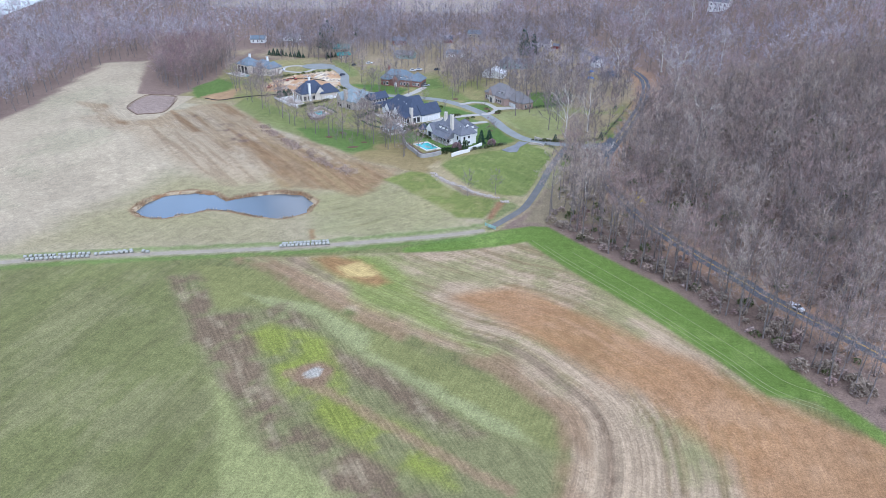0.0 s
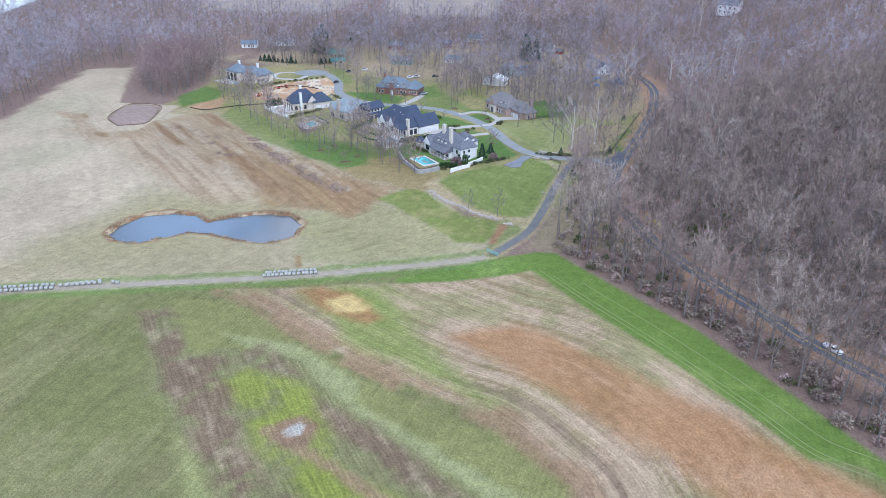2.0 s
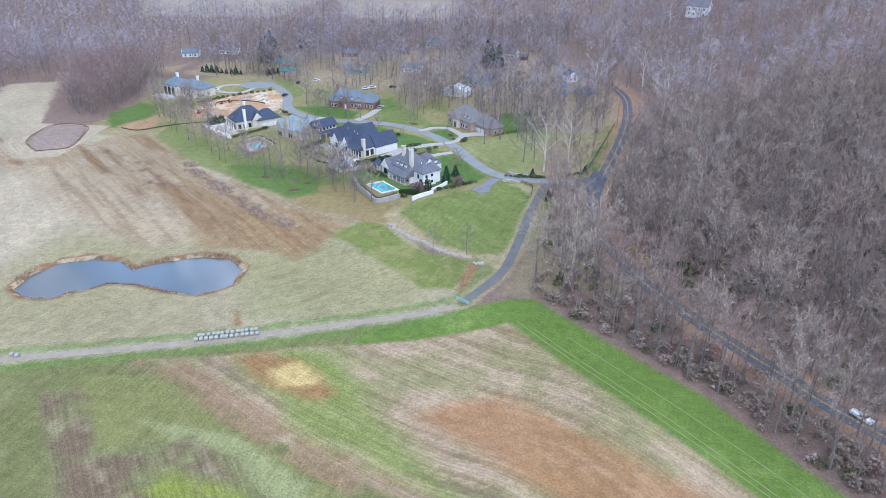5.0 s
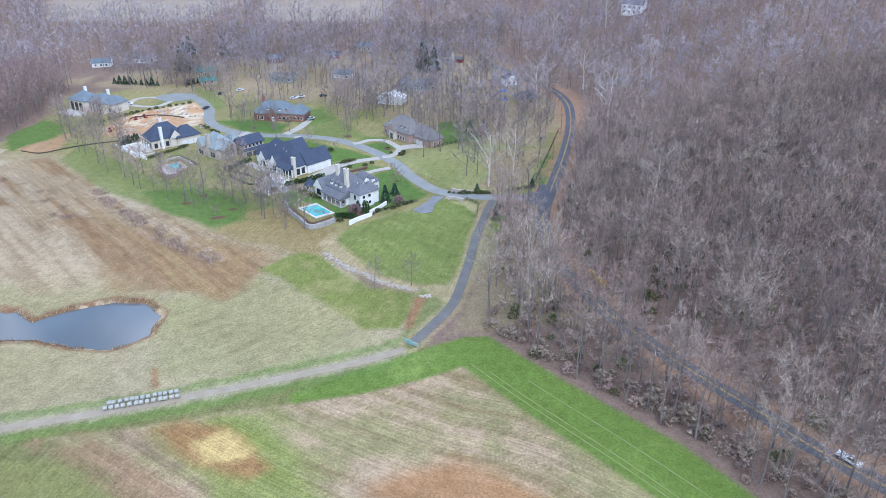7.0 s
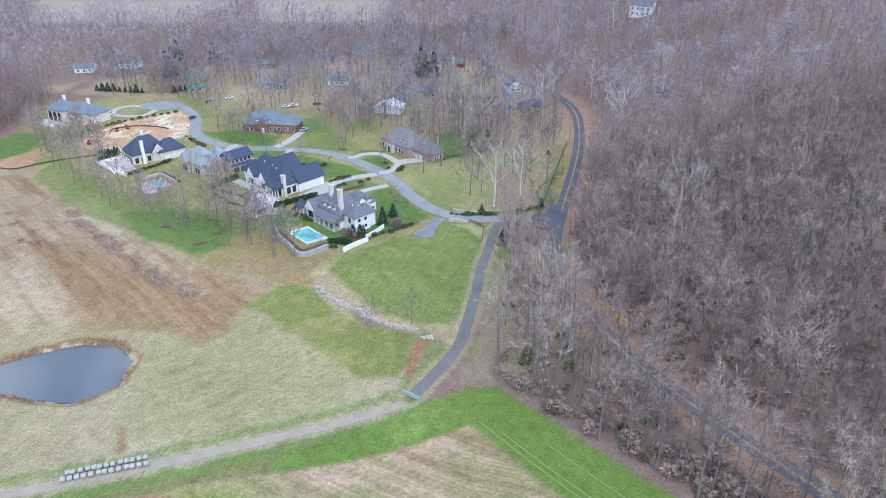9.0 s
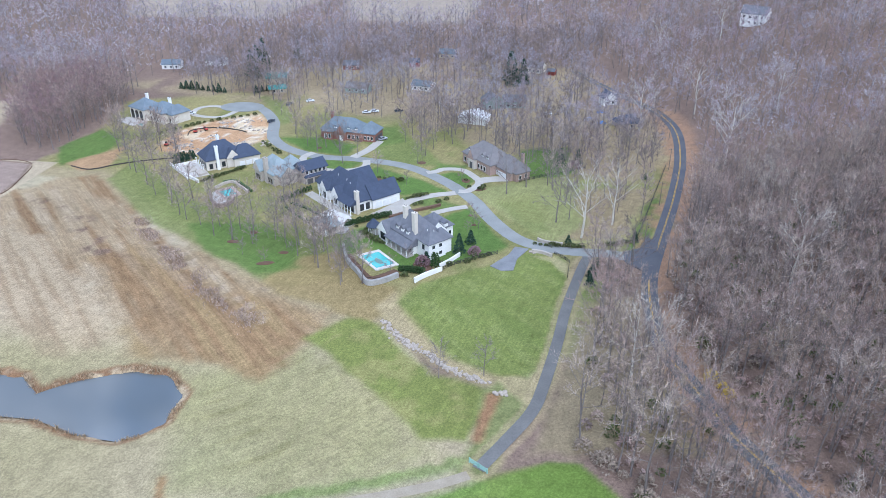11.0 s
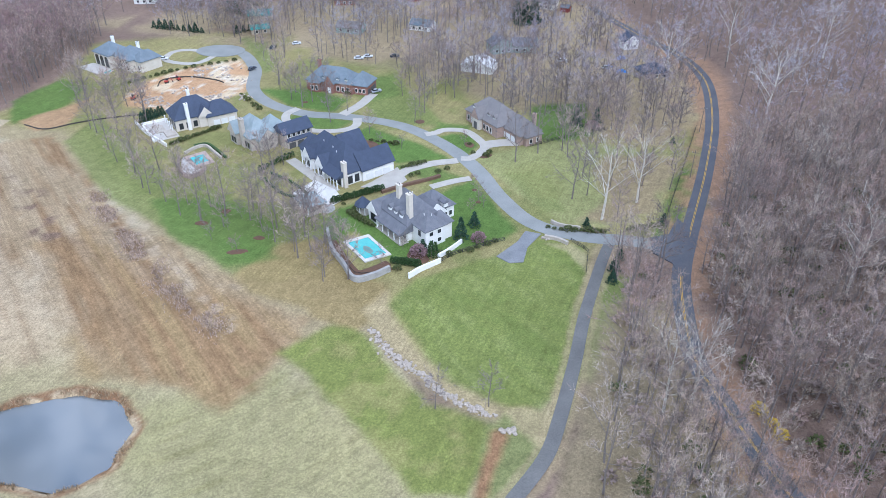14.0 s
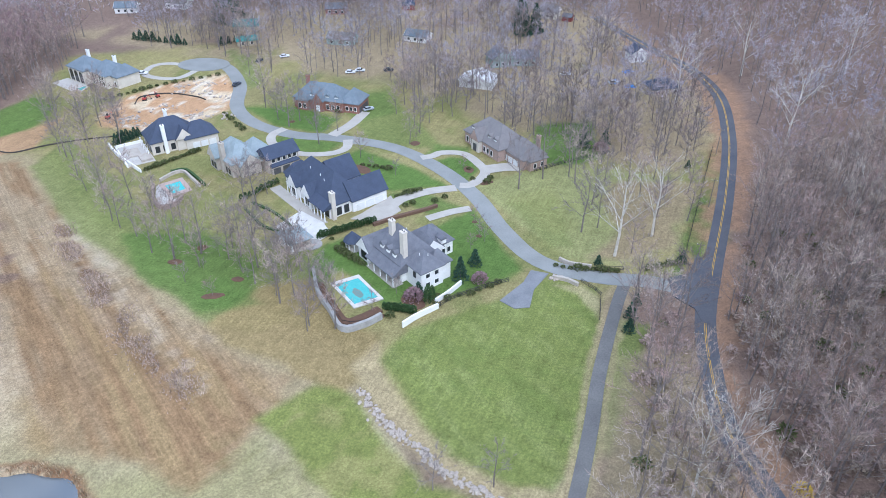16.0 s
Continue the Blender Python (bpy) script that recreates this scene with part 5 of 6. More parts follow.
# grey-roofed garden pavilion on the patio
h = House(-79.5, 282.2, -45, STONE, ROOF_SLATE, "open stone garden pavilion with a low pale grey hipped roof", "pavilion", "pavilion")
h.block(0.4, 7.8, 5.2, 6.4, 2.9, 3.2, "hip", over=0.1)
bm = roof_mesh(0, 8.4, 0, 6.6, 3.1, 5.0, "hip", 0.5)
bmesh.ops.recalc_face_normals(bm, faces=bm.faces)
part("roof", bm, ROOF_SLATE, h.ob)
h.columns(0.3, 0.4, 8.0, 4, 3.1, 0.24)
h.slab(-0.6, 9.0, -0.6, 7.0, -1.2, 0.22, STONE)
h.slab(2.4, 6.0, 2.2, 3.4, 0.22, 1.05, STONE, "bar_counter")

# slate-roofed stone house with the garage wing
h = House(-119, 328.5, -43, STONE, ROOF_SLATE, "tan stone house with green-grey slate roofs and a garage wing")
h.block(0, 15, 1, 12, 5.2, 11.0)
h.block(1, 6.5, -0.6, 6, 5.0, 9.2, "gable_v")
h.gable_front(1, 6.5, -0.6, 6, 5.0, 9.2, "v-")
h.block(4, 13, 9, 18, 4.8, 9.8)
h.block(10, 17, 3.5, 11, 4.4, 8.2, "gable_u")
h.gable_front(10, 17, 3.5, 11, 4.4, 8.2, "u+")
h.block(13, 20.5, 12, 24, 5.6, 8.8, "gable_v", roof=ROOF_NAVY)
h.gable_front(13, 20.5, 12, 24, 5.6, 8.8, "v+")
h.block(20.3, 22, 12.5, 23.5, 3.0, 3.9, "hip", roof=ROOF_NAVY, over=0.2)
h.chimney(9.0, 1.0, -0.5, 11.4, 2.2, 1.4)
h.row("v-", 0.95, 7, 14, 3, 0.8, 1.3, 2.0, DARK_TRIM)
h.row("v-", -0.65, 2, 6, 2, 0.8, 1.2, 2.0, DARK_TRIM)
h.row("u+", 20.55, 13, 23.5, 5, 3.9, 1.2, 1.3, TRIM)
h.row("u-", -0.05, 2, 11, 3, 1.0)
h.row("u+", 15.05, 4.4, 10, 2, 1.0)
for v in (14.4, 18, 21.6):
    panel_door(h.ob, 22.05, v, "u+", 2.7, 2.3, DOOR_DARK)

# navy-roofed pale brick house with the terrace
h = House(-150, 341, -50, CREAM, ROOF_NAVY, "pale cream brick house with dark navy hipped roofs")
h.block(0, 11.5, 0, 17, 4.8, 11.4)
h.block(5, 13.5, 12, 24, 4.2, 9.0)
h.block(8, 12.4, 9, 14.5, 4.6, 8.6, "gable_u")
h.gable_front(8, 12.4, 9, 14.5, 4.6, 8.6, "u+")
h.block(-2.5, 4, 3, 12, 4.2, 8.4)
h.chimney(12.0, 5.0, -0.5, 11.0, 1.5, 1.2, STUCCO)
h.chimney(2.0, 9.0, 6, 12.6, 1.4, 1.1, STUCCO)
h.row("u+", 11.55, 0.5, 9, 3, 0.8, 1.4, 2.2, DARK_TRIM)
h.row("v-", -0.05, 1, 11, 3, 0.8, 1.5, 2.4, DARK_TRIM)
for v in (15.5, 18.6, 21.7):
    panel_door(h.ob, 13.55, v, "u+", 2.6, 2.3, DOOR_WHITE)
h.slab(-2, 16, -10, -0.4, -0.8, 0.1, DECK)
h.slab(2, 9, -7.5, -3.5, 0.1, 0.45, STONE, "planter")
h.slab(-2.4, 16.4, -10.5, -10.0, -0.8, 1.1, STUCCO, "parapet")
h.slab(-2.5, -2.0, -10.4, -0.5, -0.8, 1.1, STUCCO, "parapet")
h.slab(9.5, 15, -5, -1, 0.1, 0.9, STONE, "outdoor_kitchen")
h.columns(-1.5, 0.5, 11, 4, 3.4, 0.2)

# red brick house
h = House(-104.5, 382, -11, BRICK, ROOF_BLUE, "red brick house with blue-grey hipped shingle roof and dormers")
h.block(0, 22, 1, 12, 4.6, 10.0)
h.block(20, 28.5, 2, 12.5, 4.2, 8.8)
h.block(2, 7, -0.8, 5, 4.4, 8.0)
h.block(9.5, 13.5, -0.4, 5, 4.4, 8.2, "gable_v")
h.gable_front(9.5, 13.5, -0.4, 5, 4.4, 8.2, "v-")
h.chimney(3, 9, 5, 11.2, 1.4, 1.1, BRICK)
for u in (8, 15, 19):
    h.dormer(u, 1.6, 5.0, "v-", 1.5, 1.4)
h.row("v-", 0.95, 14, 21, 3, 0.9, 1.2, 1.9)
h.row("v-", -0.85, 2.4, 6.6, 2, 0.9, 1.2, 1.9)
h.row("v-", 1.95, 22.5, 28, 3, 1.0, 1.0, 1.6)
panel_door(h.ob, 11.5, -0.45, "v-", 1.6, 2.6, TRIM, "front_door")
for v in (4.2, 7.2, 10.2):
    panel_door(h.ob, 28.55, v, "u+", 2.5, 2.3, DOOR_DARK)

# taupe-roofed rose brick house
h = House(-30.5, 358, -50, PALE_BRICK, ROOF_TAUPE, "rose brick house with a taupe hipped roof and white dormers")
h.block(0, 21, 0, 13, 4.8, 11.0)
h.block(6.5, 11, -1.6, 5, 4.8, 9.0, "gable_v", wall=CREAM)
h.gable_front(6.5, 11, -1.6, 5, 4.8, 9.0, "v-")
h.block(18, 31, 3.5, 13.5, 4.0, 9.0)
h.block(24, 33, 5, 12.5, 3.8, 7.6)
for u in (3.5, 13.5, 17):
    h.dormer(u, 1.3, 5.6, "v-", 1.6, 1.6)
h.chimney(27, 13.2, -0.5, 9.6, 1.4, 1.1, PALE_BRICK)
h.row("v-", -0.05, 0.5, 6, 2, 0.9, 1.3, 2.1)
h.row("v-", -0.05, 11.5, 18, 3, 0.9, 1.2, 2.0)
panel_door(h.ob, 8.75, -1.65, "v-", 2.0, 3.0, DOOR_DARK, "front_door")
for u in (20.6, 23.6, 26.6):
    panel_door(h.ob, u, 3.45, "v-", 2.5, 2.3, DOOR_WHITE)
h.row("u+", 33.05, 5.5, 12, 2, 1.0)

# cream villa with the arcade
h = House(-215, 402, -30, CREAM, ROOF_BLUE, "cream villa with an arched loggia and blue-grey hipped roofs")
h.block(0, 13, 0, 12, 6.4, 10.8)
h.block(11, 25, 3, 16, 5.8, 10.2)
h.block(22, 29, 6, 17, 5.2, 9.0)
h.chimney(20, 12, 6, 11.6, 1.4, 1.1, STUCCO)
h.chimney(4, 9, 7, 12.0, 1.4, 1.1, STUCCO)
for k in range(3):
    bm = bmesh.new()
    u, w, top = 2.4 + 3.9 * k, 1.4, 4.0
    pts = [(u - w, -0.06, 0.3), (u + w, -0.06, 0.3)] + [(u + w * math.cos(a * 0.3927), -0.06, top + w * math.sin(a * 0.3927)) for a in range(9)]
    face = [bm.verts.new(p) for p in pts]
    back = [bm.verts.new((p[0], 0.03, p[2])) for p in pts]
    bm.faces.new(face)
    for i in range(len(pts)):
        j = (i + 1) % len(pts)
        bm.faces.new((face[i], back[i], back[j], face[j]))
    bmesh.ops.recalc_face_normals(bm, faces=bm.faces)
    part("arched_opening", bm, GLASS, h.ob)
h.row("v-", 2.95, 13.5, 24, 4, 0.8, 1.2, 2.0)
h.row("v-", 2.95, 13.5, 24, 4, 3.6, 1.2, 1.4)
h.row("v-", 5.95, 25.5, 28.5, 1, 0.8, 1.2, 2.0)
h.slab(-2, 14, -8, -0.3, -0.8, 0.15, DECK)


def small_house(x, y, turn, w, d, eave, top, wall, roof, label, kind="gable_u", name="house", windows=3):
    h = House(x, y, turn, wall, roof, label, "house" if name == "house" else name, name)
    h.block(-w / 2, w / 2, -d / 2, d / 2, eave, top, kind, over=0.4)
    if kind == "gable_u":
        h.gable_front(-w / 2, w / 2, -d / 2, d / 2, eave, top, "u-")
        h.gable_front(-w / 2, w / 2, -d / 2, d / 2, eave, top, "u+")
    elif kind == "gable_v":
        h.gable_front(-w / 2, w / 2, -d / 2, d / 2, eave, top, "v-")
    if windows:
        h.row("v-", -d / 2 - 0.05, -w / 2 + 0.6, w / 2 - 0.6, windows, 0.9, 1.2, 1.3)
    return h


WHITE_METAL = mat("white_metal_roof", (0.74, 0.74, 0.73), (0.62, 0.62, 0.60), 0.3, 0.5)
TAN_SIDING = mat("tan_siding", (0.45, 0.38, 0.28), (0.36, 0.30, 0.22), 0.4, 0.8)
SAGE_SIDING = mat("sage_siding", (0.28, 0.36, 0.33), (0.24, 0.30, 0.28), 0.4, 0.8)
small_house(-30, 417, -12, 15, 10, 3.4, 6.2, STUCCO, WHITE_METAL, "white metal barn among bare trees", "gable_v", "barn", 0)
small_house(-22, 445, 25, 11, 9, 4.2, 8.0, SAGE_SIDING, ROOF_GREY, "sage-sided house with a grey gabled roof", "gable_v")
small_house(-10, 448, 5, 12, 9, 3.6, 6.6, SAGE_SIDING, ROOF_GREY, "low sage-sided wing with a grey roof", "gable_u")
small_house(50, 418, 20, 13, 10, 3.0, 6.4, TAN_SIDING, ROOF_NAVY, "bungalow with a dark blue hipped roof under bare trees", "hip")
small_house(43, 458, 20, 8, 7, 4.2, 7.4, STUCCO, ROOF_NAVY, "small white house with a dark roof by the road", "gable_v", windows=2)
small_house(2, 526, -20, 10, 8, 3.8, 7.0, CREAM, ROOF_TAUPE, "cream cottage with a light roof in a clearing", "gable_u")
small_house(12, 520, -20, 5, 4, 2.6, 4.2, RED_METAL, ROOF_GREY, "small red shed beside a cottage", "gable_u", "shed", 0)
small_house(-80, 532, 10, 7, 5, 3.0, 5.4, RED_METAL, ROOF_NAVY, "red barn with a dark roof in a meadow", "gable_u", "barn", 1)
small_house(-160, 482, 12, 13, 8, 3.2, 6.0, TAN_SIDING, TEAL_METAL, "tan farm building with a teal metal roof", "gable_u", "farm_building")
small_house(-152, 459, 25, 10, 6, 2.8, 4.6, TAN_SIDING, TEAL_METAL, "open tan shed with a teal metal roof", "gable_u", "shed", 2)
small_house(-104, 467, -8, 14, 8, 3.0, 5.8, SAGE_SIDING, ROOF_TAUPE, "pale grey ranch house with a low roof", "gable_u")
small_house(-66, 476, -15, 12, 8, 3.0, 5.6, STUCCO, ROOF_BLUE, "white ranch house behind bare trees", "gable_u")
small_house(-241, 508, 10, 12, 8, 3.2, 5.8, STUCCO, ROOF_BLUE, "white house with a pale blue roof beyond the villa", "gable_u")
small_house(-215, 520, -10, 13, 8, 3.4, 6.2, STUCCO, ROOF_TAUPE, "white house with a light roof in the woods", "gable_u")
small_house(-190, 540, 5, 11, 8, 3.4, 6.0, CREAM, ROOF_GREY, "cream house with a grey roof in the woods", "hip")
small_house(-120, 520, 8, 12, 8, 3.2, 5.8, BRICK, ROOF_GREY, "low brick house with a grey roof", "gable_u")
small_house(-60, 560, -5, 12, 8, 3.2, 6.0, TAN_SIDING, ROOF_BLUE, "tan house with a blue-grey roof far off", "gable_u")
hz = small_house(143, 557, -30, 16, 10, 7.0, 11.5, STUCCO, ROOF_GREY, "tall white house on the wooded hilltop", "gable_u", windows=4)
hz.row("v-", -5.05, -7.4, 7.4, 4, 4.2, 1.2, 1.4)


# ---- evergreens and shrubs ----
def leafy(seed, n, h, r0, shape, size):
    """Tufts of a leafy plant: small slanting blades over a cone, a column or a mound, uneven and with gaps."""
    q = np.random.RandomState(seed)
    V, T = [], []
    for k in range(n):
        f = q.rand() ** (1.2 if shape == "cone" else 0.8)
        a = q.rand() * 6.2832
        tier = 1 + 0.22 * math.sin(f * 26) if shape == "cone" else 1.0
        rad = r0 * tier * {"cone": 1.02 - f, "column": (1 - f ** 4) * 0.95 + 0.05, "mound": math.sqrt(max(0.0, 1 - f * f))}[shape] * (0.55 + 0.5 * q.rand())
        p = np.array([rad * math.cos(a), rad * math.sin(a), 0.15 + f * (h - 0.2)])
        out = np.array([math.cos(a), math.sin(a), 0.25 if shape != "cone" else -0.15]) + q.normal(0, 0.35, 3)
        out /= np.linalg.norm(out)
        side = np.cross(out, q.normal(0, 1, 3))
        side *= size * 0.45 / (np.linalg.norm(side) + 1e-9)
        k0 = len(V)
        V += [p - side, p + side, p + out * size * (0.8 + 0.6 * q.rand())]
        T.append((k0, k0 + 1, k0 + 2))
    return np.array(V), np.array(T)


def evergreen(name, seed, n, h, r0, shape, size, material, label, category="tree", group=""):
    ob = tagged(new(name), label, category, group)
    bm = bmesh.new()
    tube(bm, 0, 0, -0.2, h * 0.8, max(0.05, h * 0.016), 0.02, 6)
    part("trunk", bm, BARK, ob)
    new("foliage", mesh_of("foliage", *leafy(seed, n, h, r0, shape, size), [material])).parent = ob
    return ob


def repeat(model, places, seed, low=0.8, high=1.15):
    q = np.random.RandomState(seed)
    for i, (x, y) in enumerate(places):
        m = pose(x, y, float(land(x, y)) - 0.05, 0, 0, q.uniform(0, 360)) @ Matrix.Scale(q.uniform(low, high), 4)
        ob = model if i == 0 else copy_thing(model, m)
        ob.matrix_basis = m


def spread_line(pts, n):
    """n places at even steps along a broken line."""
    run = [0.0]
    for a, b in zip(pts, pts[1:]):
        run.append(run[-1] + math.hypot(b[0] - a[0], b[1] - a[1]))
    return [(float(np.interp(t, run, [p[0] for p in pts])), float(np.interp(t, run, [p[1] for p in pts]))) for t in np.linspace(0, run[-1], n)]


pine = evergreen("pine_tree", 1, 1500, 17, 4.2, "cone", 1.1, SPRUCE, "tall dark blue-green pine among bare trees", group="pines")
repeat(pine, [(-12, 492), (-6, 496), (-14, 504)] + [(-166, 548), (-188, 537), (-184, 515), (-180, 495)] + [(-181, 496), (-173, 492), (-174, 505)], 3, 0.7, 1.1)
spruce = evergreen("spruce_tree", 2, 500, 5.0, 1.6, "cone", 0.5, SPRUCE, "young dark green spruce beside the lawn", group="spruces")
repeat(spruce, [(21, 252), (22, 258), (24, 264)] + [(50, 345), (39, 285), (15, 281), (-20, 277), (-34, 261)] + spread_line([(-213, 460), (-183, 454)], 9) + spread_line([(-161, 340), (-156, 348)], 7) + spread_line([(-164, 456), (-154, 467)], 5), 4, 0.6, 1.1)
tall = evergreen("spruce_tree", 17, 900, 9.0, 2.4, "cone", 0.6, SPRUCE, "broad dark green spruce beside the white house", group="spruces")
repeat(tall, [(-23.5, 269.5), (22, 362), (14, 358)], 18, 0.7, 1.0)
thuja = evergreen("arborvitae", 5, 260, 2.6, 0.65, "column", 0.32, HEDGE, "clipped green arborvitae in a dense hedge row", "shrub", "arborvitae hedge")
repeat(thuja, spread_line([(-42, 254), (-34, 253)], 14) + spread_line([(-68, 285), (-53, 296)], 24) + spread_line([(-99, 304), (-91, 317)], 10), 6, 0.8, 1.1)
column = evergreen("column_thuja", 7, 500, 5.2, 0.8, "column", 0.36, HEDGE, "tall narrow green thuja by the white house", "shrub", "tall thujas")
repeat(column, [(-31, 258), (-30, 259)], 8)
shrub = evergreen("shrub", 9, 170, 1.1, 0.9, "mound", 0.34, SHRUB, "rounded olive green shrub in a planting bed", "shrub", "garden shrubs")
bed = ([(-29, 258), (-29, 260), (-27, 261), (-40, 251), (-64, 285), (-59, 282), (-13, 269), (-15, 267), (-18, 265), (-20, 263), (-23, 262), (-26, 260), (-45, 307), (-43, 309), (-36, 311), (-33, 314), (-25, 328), (-27, 335), (-20, 326), (-19, 329), (-23, 357), (-20, 354), (-18, 351), (-16, 348)]
       + spread_line([(3, 279), (6, 278), (14, 278), (20, 278)], 9) + spread_line([(28, 280), (35, 283), (38, 284)], 8) + spread_line([(-97, 389), (-85, 379)], 6) + spread_line([(-140, 321), (-128, 338)], 16) + spread_line([(-65, 334), (-55, 332)], 5) + spread_line([(-61, 280), (-52, 273)], 6) + spread_line([(-49, 313), (-42, 318)], 6) + spread_line([(-187, 380), (-172, 398)], 8) + spread_line([(-172, 398), (-150, 414)], 8) + spread_line([(-131, 372), (-118, 358)], 6))
repeat(shrub, bed, 10, 0.7, 1.6)
dry = evergreen("scrub_bush", 11, 190, 2.2, 1.8, "mound", 0.5, TWIGS[4], "tangled leafless scrub along the wood's edge", "shrub", "scrub bushes")
edge_line = [(12, 173), (33, 154), (59, 128), (80, 98), (102, 66)]
q = np.random.RandomState(31)
repeat(dry, [(x + q.normal(4.0, 2.6), y + q.normal(4.0, 2.6)) for x, y in spread_line(edge_line, 46)], 12, 0.6, 1.5)
red = evergreen("red_shrub", 13, 520, 3.0, 2.2, "mound", 0.5, TWIG_RED, "round reddish-brown leafless shrub by the white house", "shrub", "reddish shrubs")
repeat(red, [(-35, 259)] + [(-18, 269), (20, 355)], 14, 1.0, 1.25)
gold = evergreen("forsythia_bush", 15, 420, 3.4, 2.6, "mound", 0.5, FORSYTHIA, "yellow flowering forsythia at the roadside", "shrub", "forsythia bushes")
repeat(gold, [(50, 206), (52, 202), (53, 199)], 16, 0.6, 0.9)


def mulch_bed(x, y, rx, ry, turn, label):
    """A low mounded planting bed of bark mulch."""
    bm = bmesh.new()
    q = np.random.RandomState(int(abs(x * 7 + y)))
    rings = []
    for s, z in ((1.0, 0.02), (0.85, 0.16), (0.4, 0.26)):
        rings.append([bm.verts.new((x + rx * s * math.cos(a) * math.cos(turn) - ry * s * math.sin(a) * math.sin(turn) + q.normal(0, 0.08), y + rx * s * math.cos(a) * math.sin(turn) + ry * s * math.sin(a) * math.cos(turn) + q.normal(0, 0.08), float(land(x, y)) + z)) for a in np.linspace(0, 6.2832, 20, endpoint=False)])
    for a, b in zip(rings, rings[1:]):
        for k in range(20):
            bm.faces.new((a[k], a[(k + 1) % 20], b[(k + 1) % 20], b[k]))
    bm.faces.new(rings[-1])
    tagged(part("mulch_bed", bm, MULCH), label, "planting bed")


for (x, y), rx, ry, t in zip([(-27, 335), (-20, 326), (-65, 331), (-49, 354), (-44, 251), (-22, 300), (-20, 292), (-31, 287), (-89, 254), (-106, 268), (-101, 276), (-85, 262), (-35, 258), (-101, 368)], (1.8, 2.6, 4.5, 2, 3, 0.9, 0.9, 3.0, 3.2, 2.2, 1.6, 1.8, 4.0, 1.2), (2.6, 1.2, 2.6, 2, 1, 0.9, 0.9, 1.2, 1.4, 1.4, 1.6, 1.2, 2.6, 1.2), (0.3, 0.6, -0.6, 0, 0, 0, 0, 1.2, 0.3, 0, 0, 0, -0.7, 0)):
    mulch_bed(x, y, rx, ry, t, "brown bark mulch bed in the lawn")


# ---- pools ----
def pool(corners, border, label, deck_material=DECK):
    """A swimming pool: paved deck, raised coping and turquoise water inside it."""
    p = [Vector((*c, 0)) for c in corners]
    mid = sum(p, Vector()) / 4
    z = max(float(land(*c)) for c in corners) + 0.12
    ob = tagged(new("swimming_pool"), label, "pool")
    ob.matrix_basis = pose(mid.x, mid.y, z)
    out = [v - mid for v in p]
    ins = [v * (1 - border / v.length) for v in out]
    bm = bmesh.new()
    a, b = [bm.verts.new((v.x, v.y, 0.12)) for v in out], [bm.verts.new((v.x, v.y, 0.12)) for v in ins]
    c, d = [bm.verts.new((v.x, v.y, -0.7)) for v in out], [bm.verts.new((v.x, v.y, -0.5)) for v in ins]
    for k in range(4):
        j = (k + 1) % 4
        bm.faces.new((a[k], a[j], b[j], b[k]))
        bm.faces.new((c[k], c[j], a[j], a[k]))
        bm.faces.new((b[k], b[j], d[j], d[k]))
    bmesh.ops.recalc_face_normals(bm, faces=bm.faces)
    part("deck", bm, deck_material, ob)
    bm = bmesh.new()
    bm.faces.new([bm.verts.new((v.x, v.y, 0.03)) for v in ins])
    part("water", bm, POOL_WATER, ob)
    return ob


main_pool = pool([(-59, 263), (-52, 268), (-43, 258), (-50, 253)], 1.7, "rectangular turquoise pool with a pale deck and floating leaves", mat("white_coping", (0.62, 0.58, 0.53), (0.46, 0.43, 0.39), 0.5, 0.9, bump=0.2))
bm = bmesh.new()
q = np.random.RandomState(52)
bm.faces.new([bm.verts.new((0.6 + (2.4 + q.uniform(-0.4, 0.4)) * math.cos(a) * 0.66 + 1.1 * math.sin(a) * 0.75, -0.9 - (2.4 + q.uniform(-0.4, 0.4)) * math.cos(a) * 0.75 + 1.1 * math.sin(a) * 0.66, 0.045)) for a in np.linspace(0, 6.2832, 28, endpoint=False)])
bmesh.ops.recalc_face_normals(bm, faces=bm.faces)
part("leaf_drift", bm, mat("floating_leaves", (0.22, 0.20, 0.17), (0.10, 0.26, 0.24), 1.4, 0.6, fine=4), main_pool, "brown leaves afloat")
pool([(-131, 311), (-125, 317), (-118, 309), (-123, 303)], 2.6, "turquoise pool with a pink paved deck under trees", mat("pink_paving", (0.42, 0.32, 0.27), (0.33, 0.26, 0.23), 0.6, 0.9))
pool([(-209, 392), (-208, 396), (-202, 394), (-202, 388)], 0.9, "small blue pool beside the cream villa")


# ---- walls, fences, gates ----
def wall_line(name, pts, width, height, material, label, category, drop=0.0):
    """A low wall along a line: its height may fall by drop to its end."""
    bm = bmesh.new()
    pts = curve_points(pts, 1.2)
    last = None
    for i, (x, y) in enumerate(pts):
        a, b = pts[max(i - 1, 0)], pts[min(i + 1, len(pts) - 1)]
        t = Vector((b[0] - a[0], b[1] - a[1])).normalized()
        z = float(land(x, y))
        h = height - drop * i / (len(pts) - 1)
        row = [bm.verts.new((x - t.y * width * s, y + t.x * width * s, z + k)) for s, k in ((-0.5, -0.5), (-0.5, h), (0.5, h), (0.5, -0.5))]
        if last:
            for k in range(4):
                bm.faces.new((last[k], last[(k + 1) % 4], row[(k + 1) % 4], row[k]))
        else:
            bm.faces.new(row)
        last = row
    bm.faces.new(last[::-1])
    bmesh.ops.recalc_face_normals(bm, faces=bm.faces)
    return tagged(part(name, bm, material), label, category)


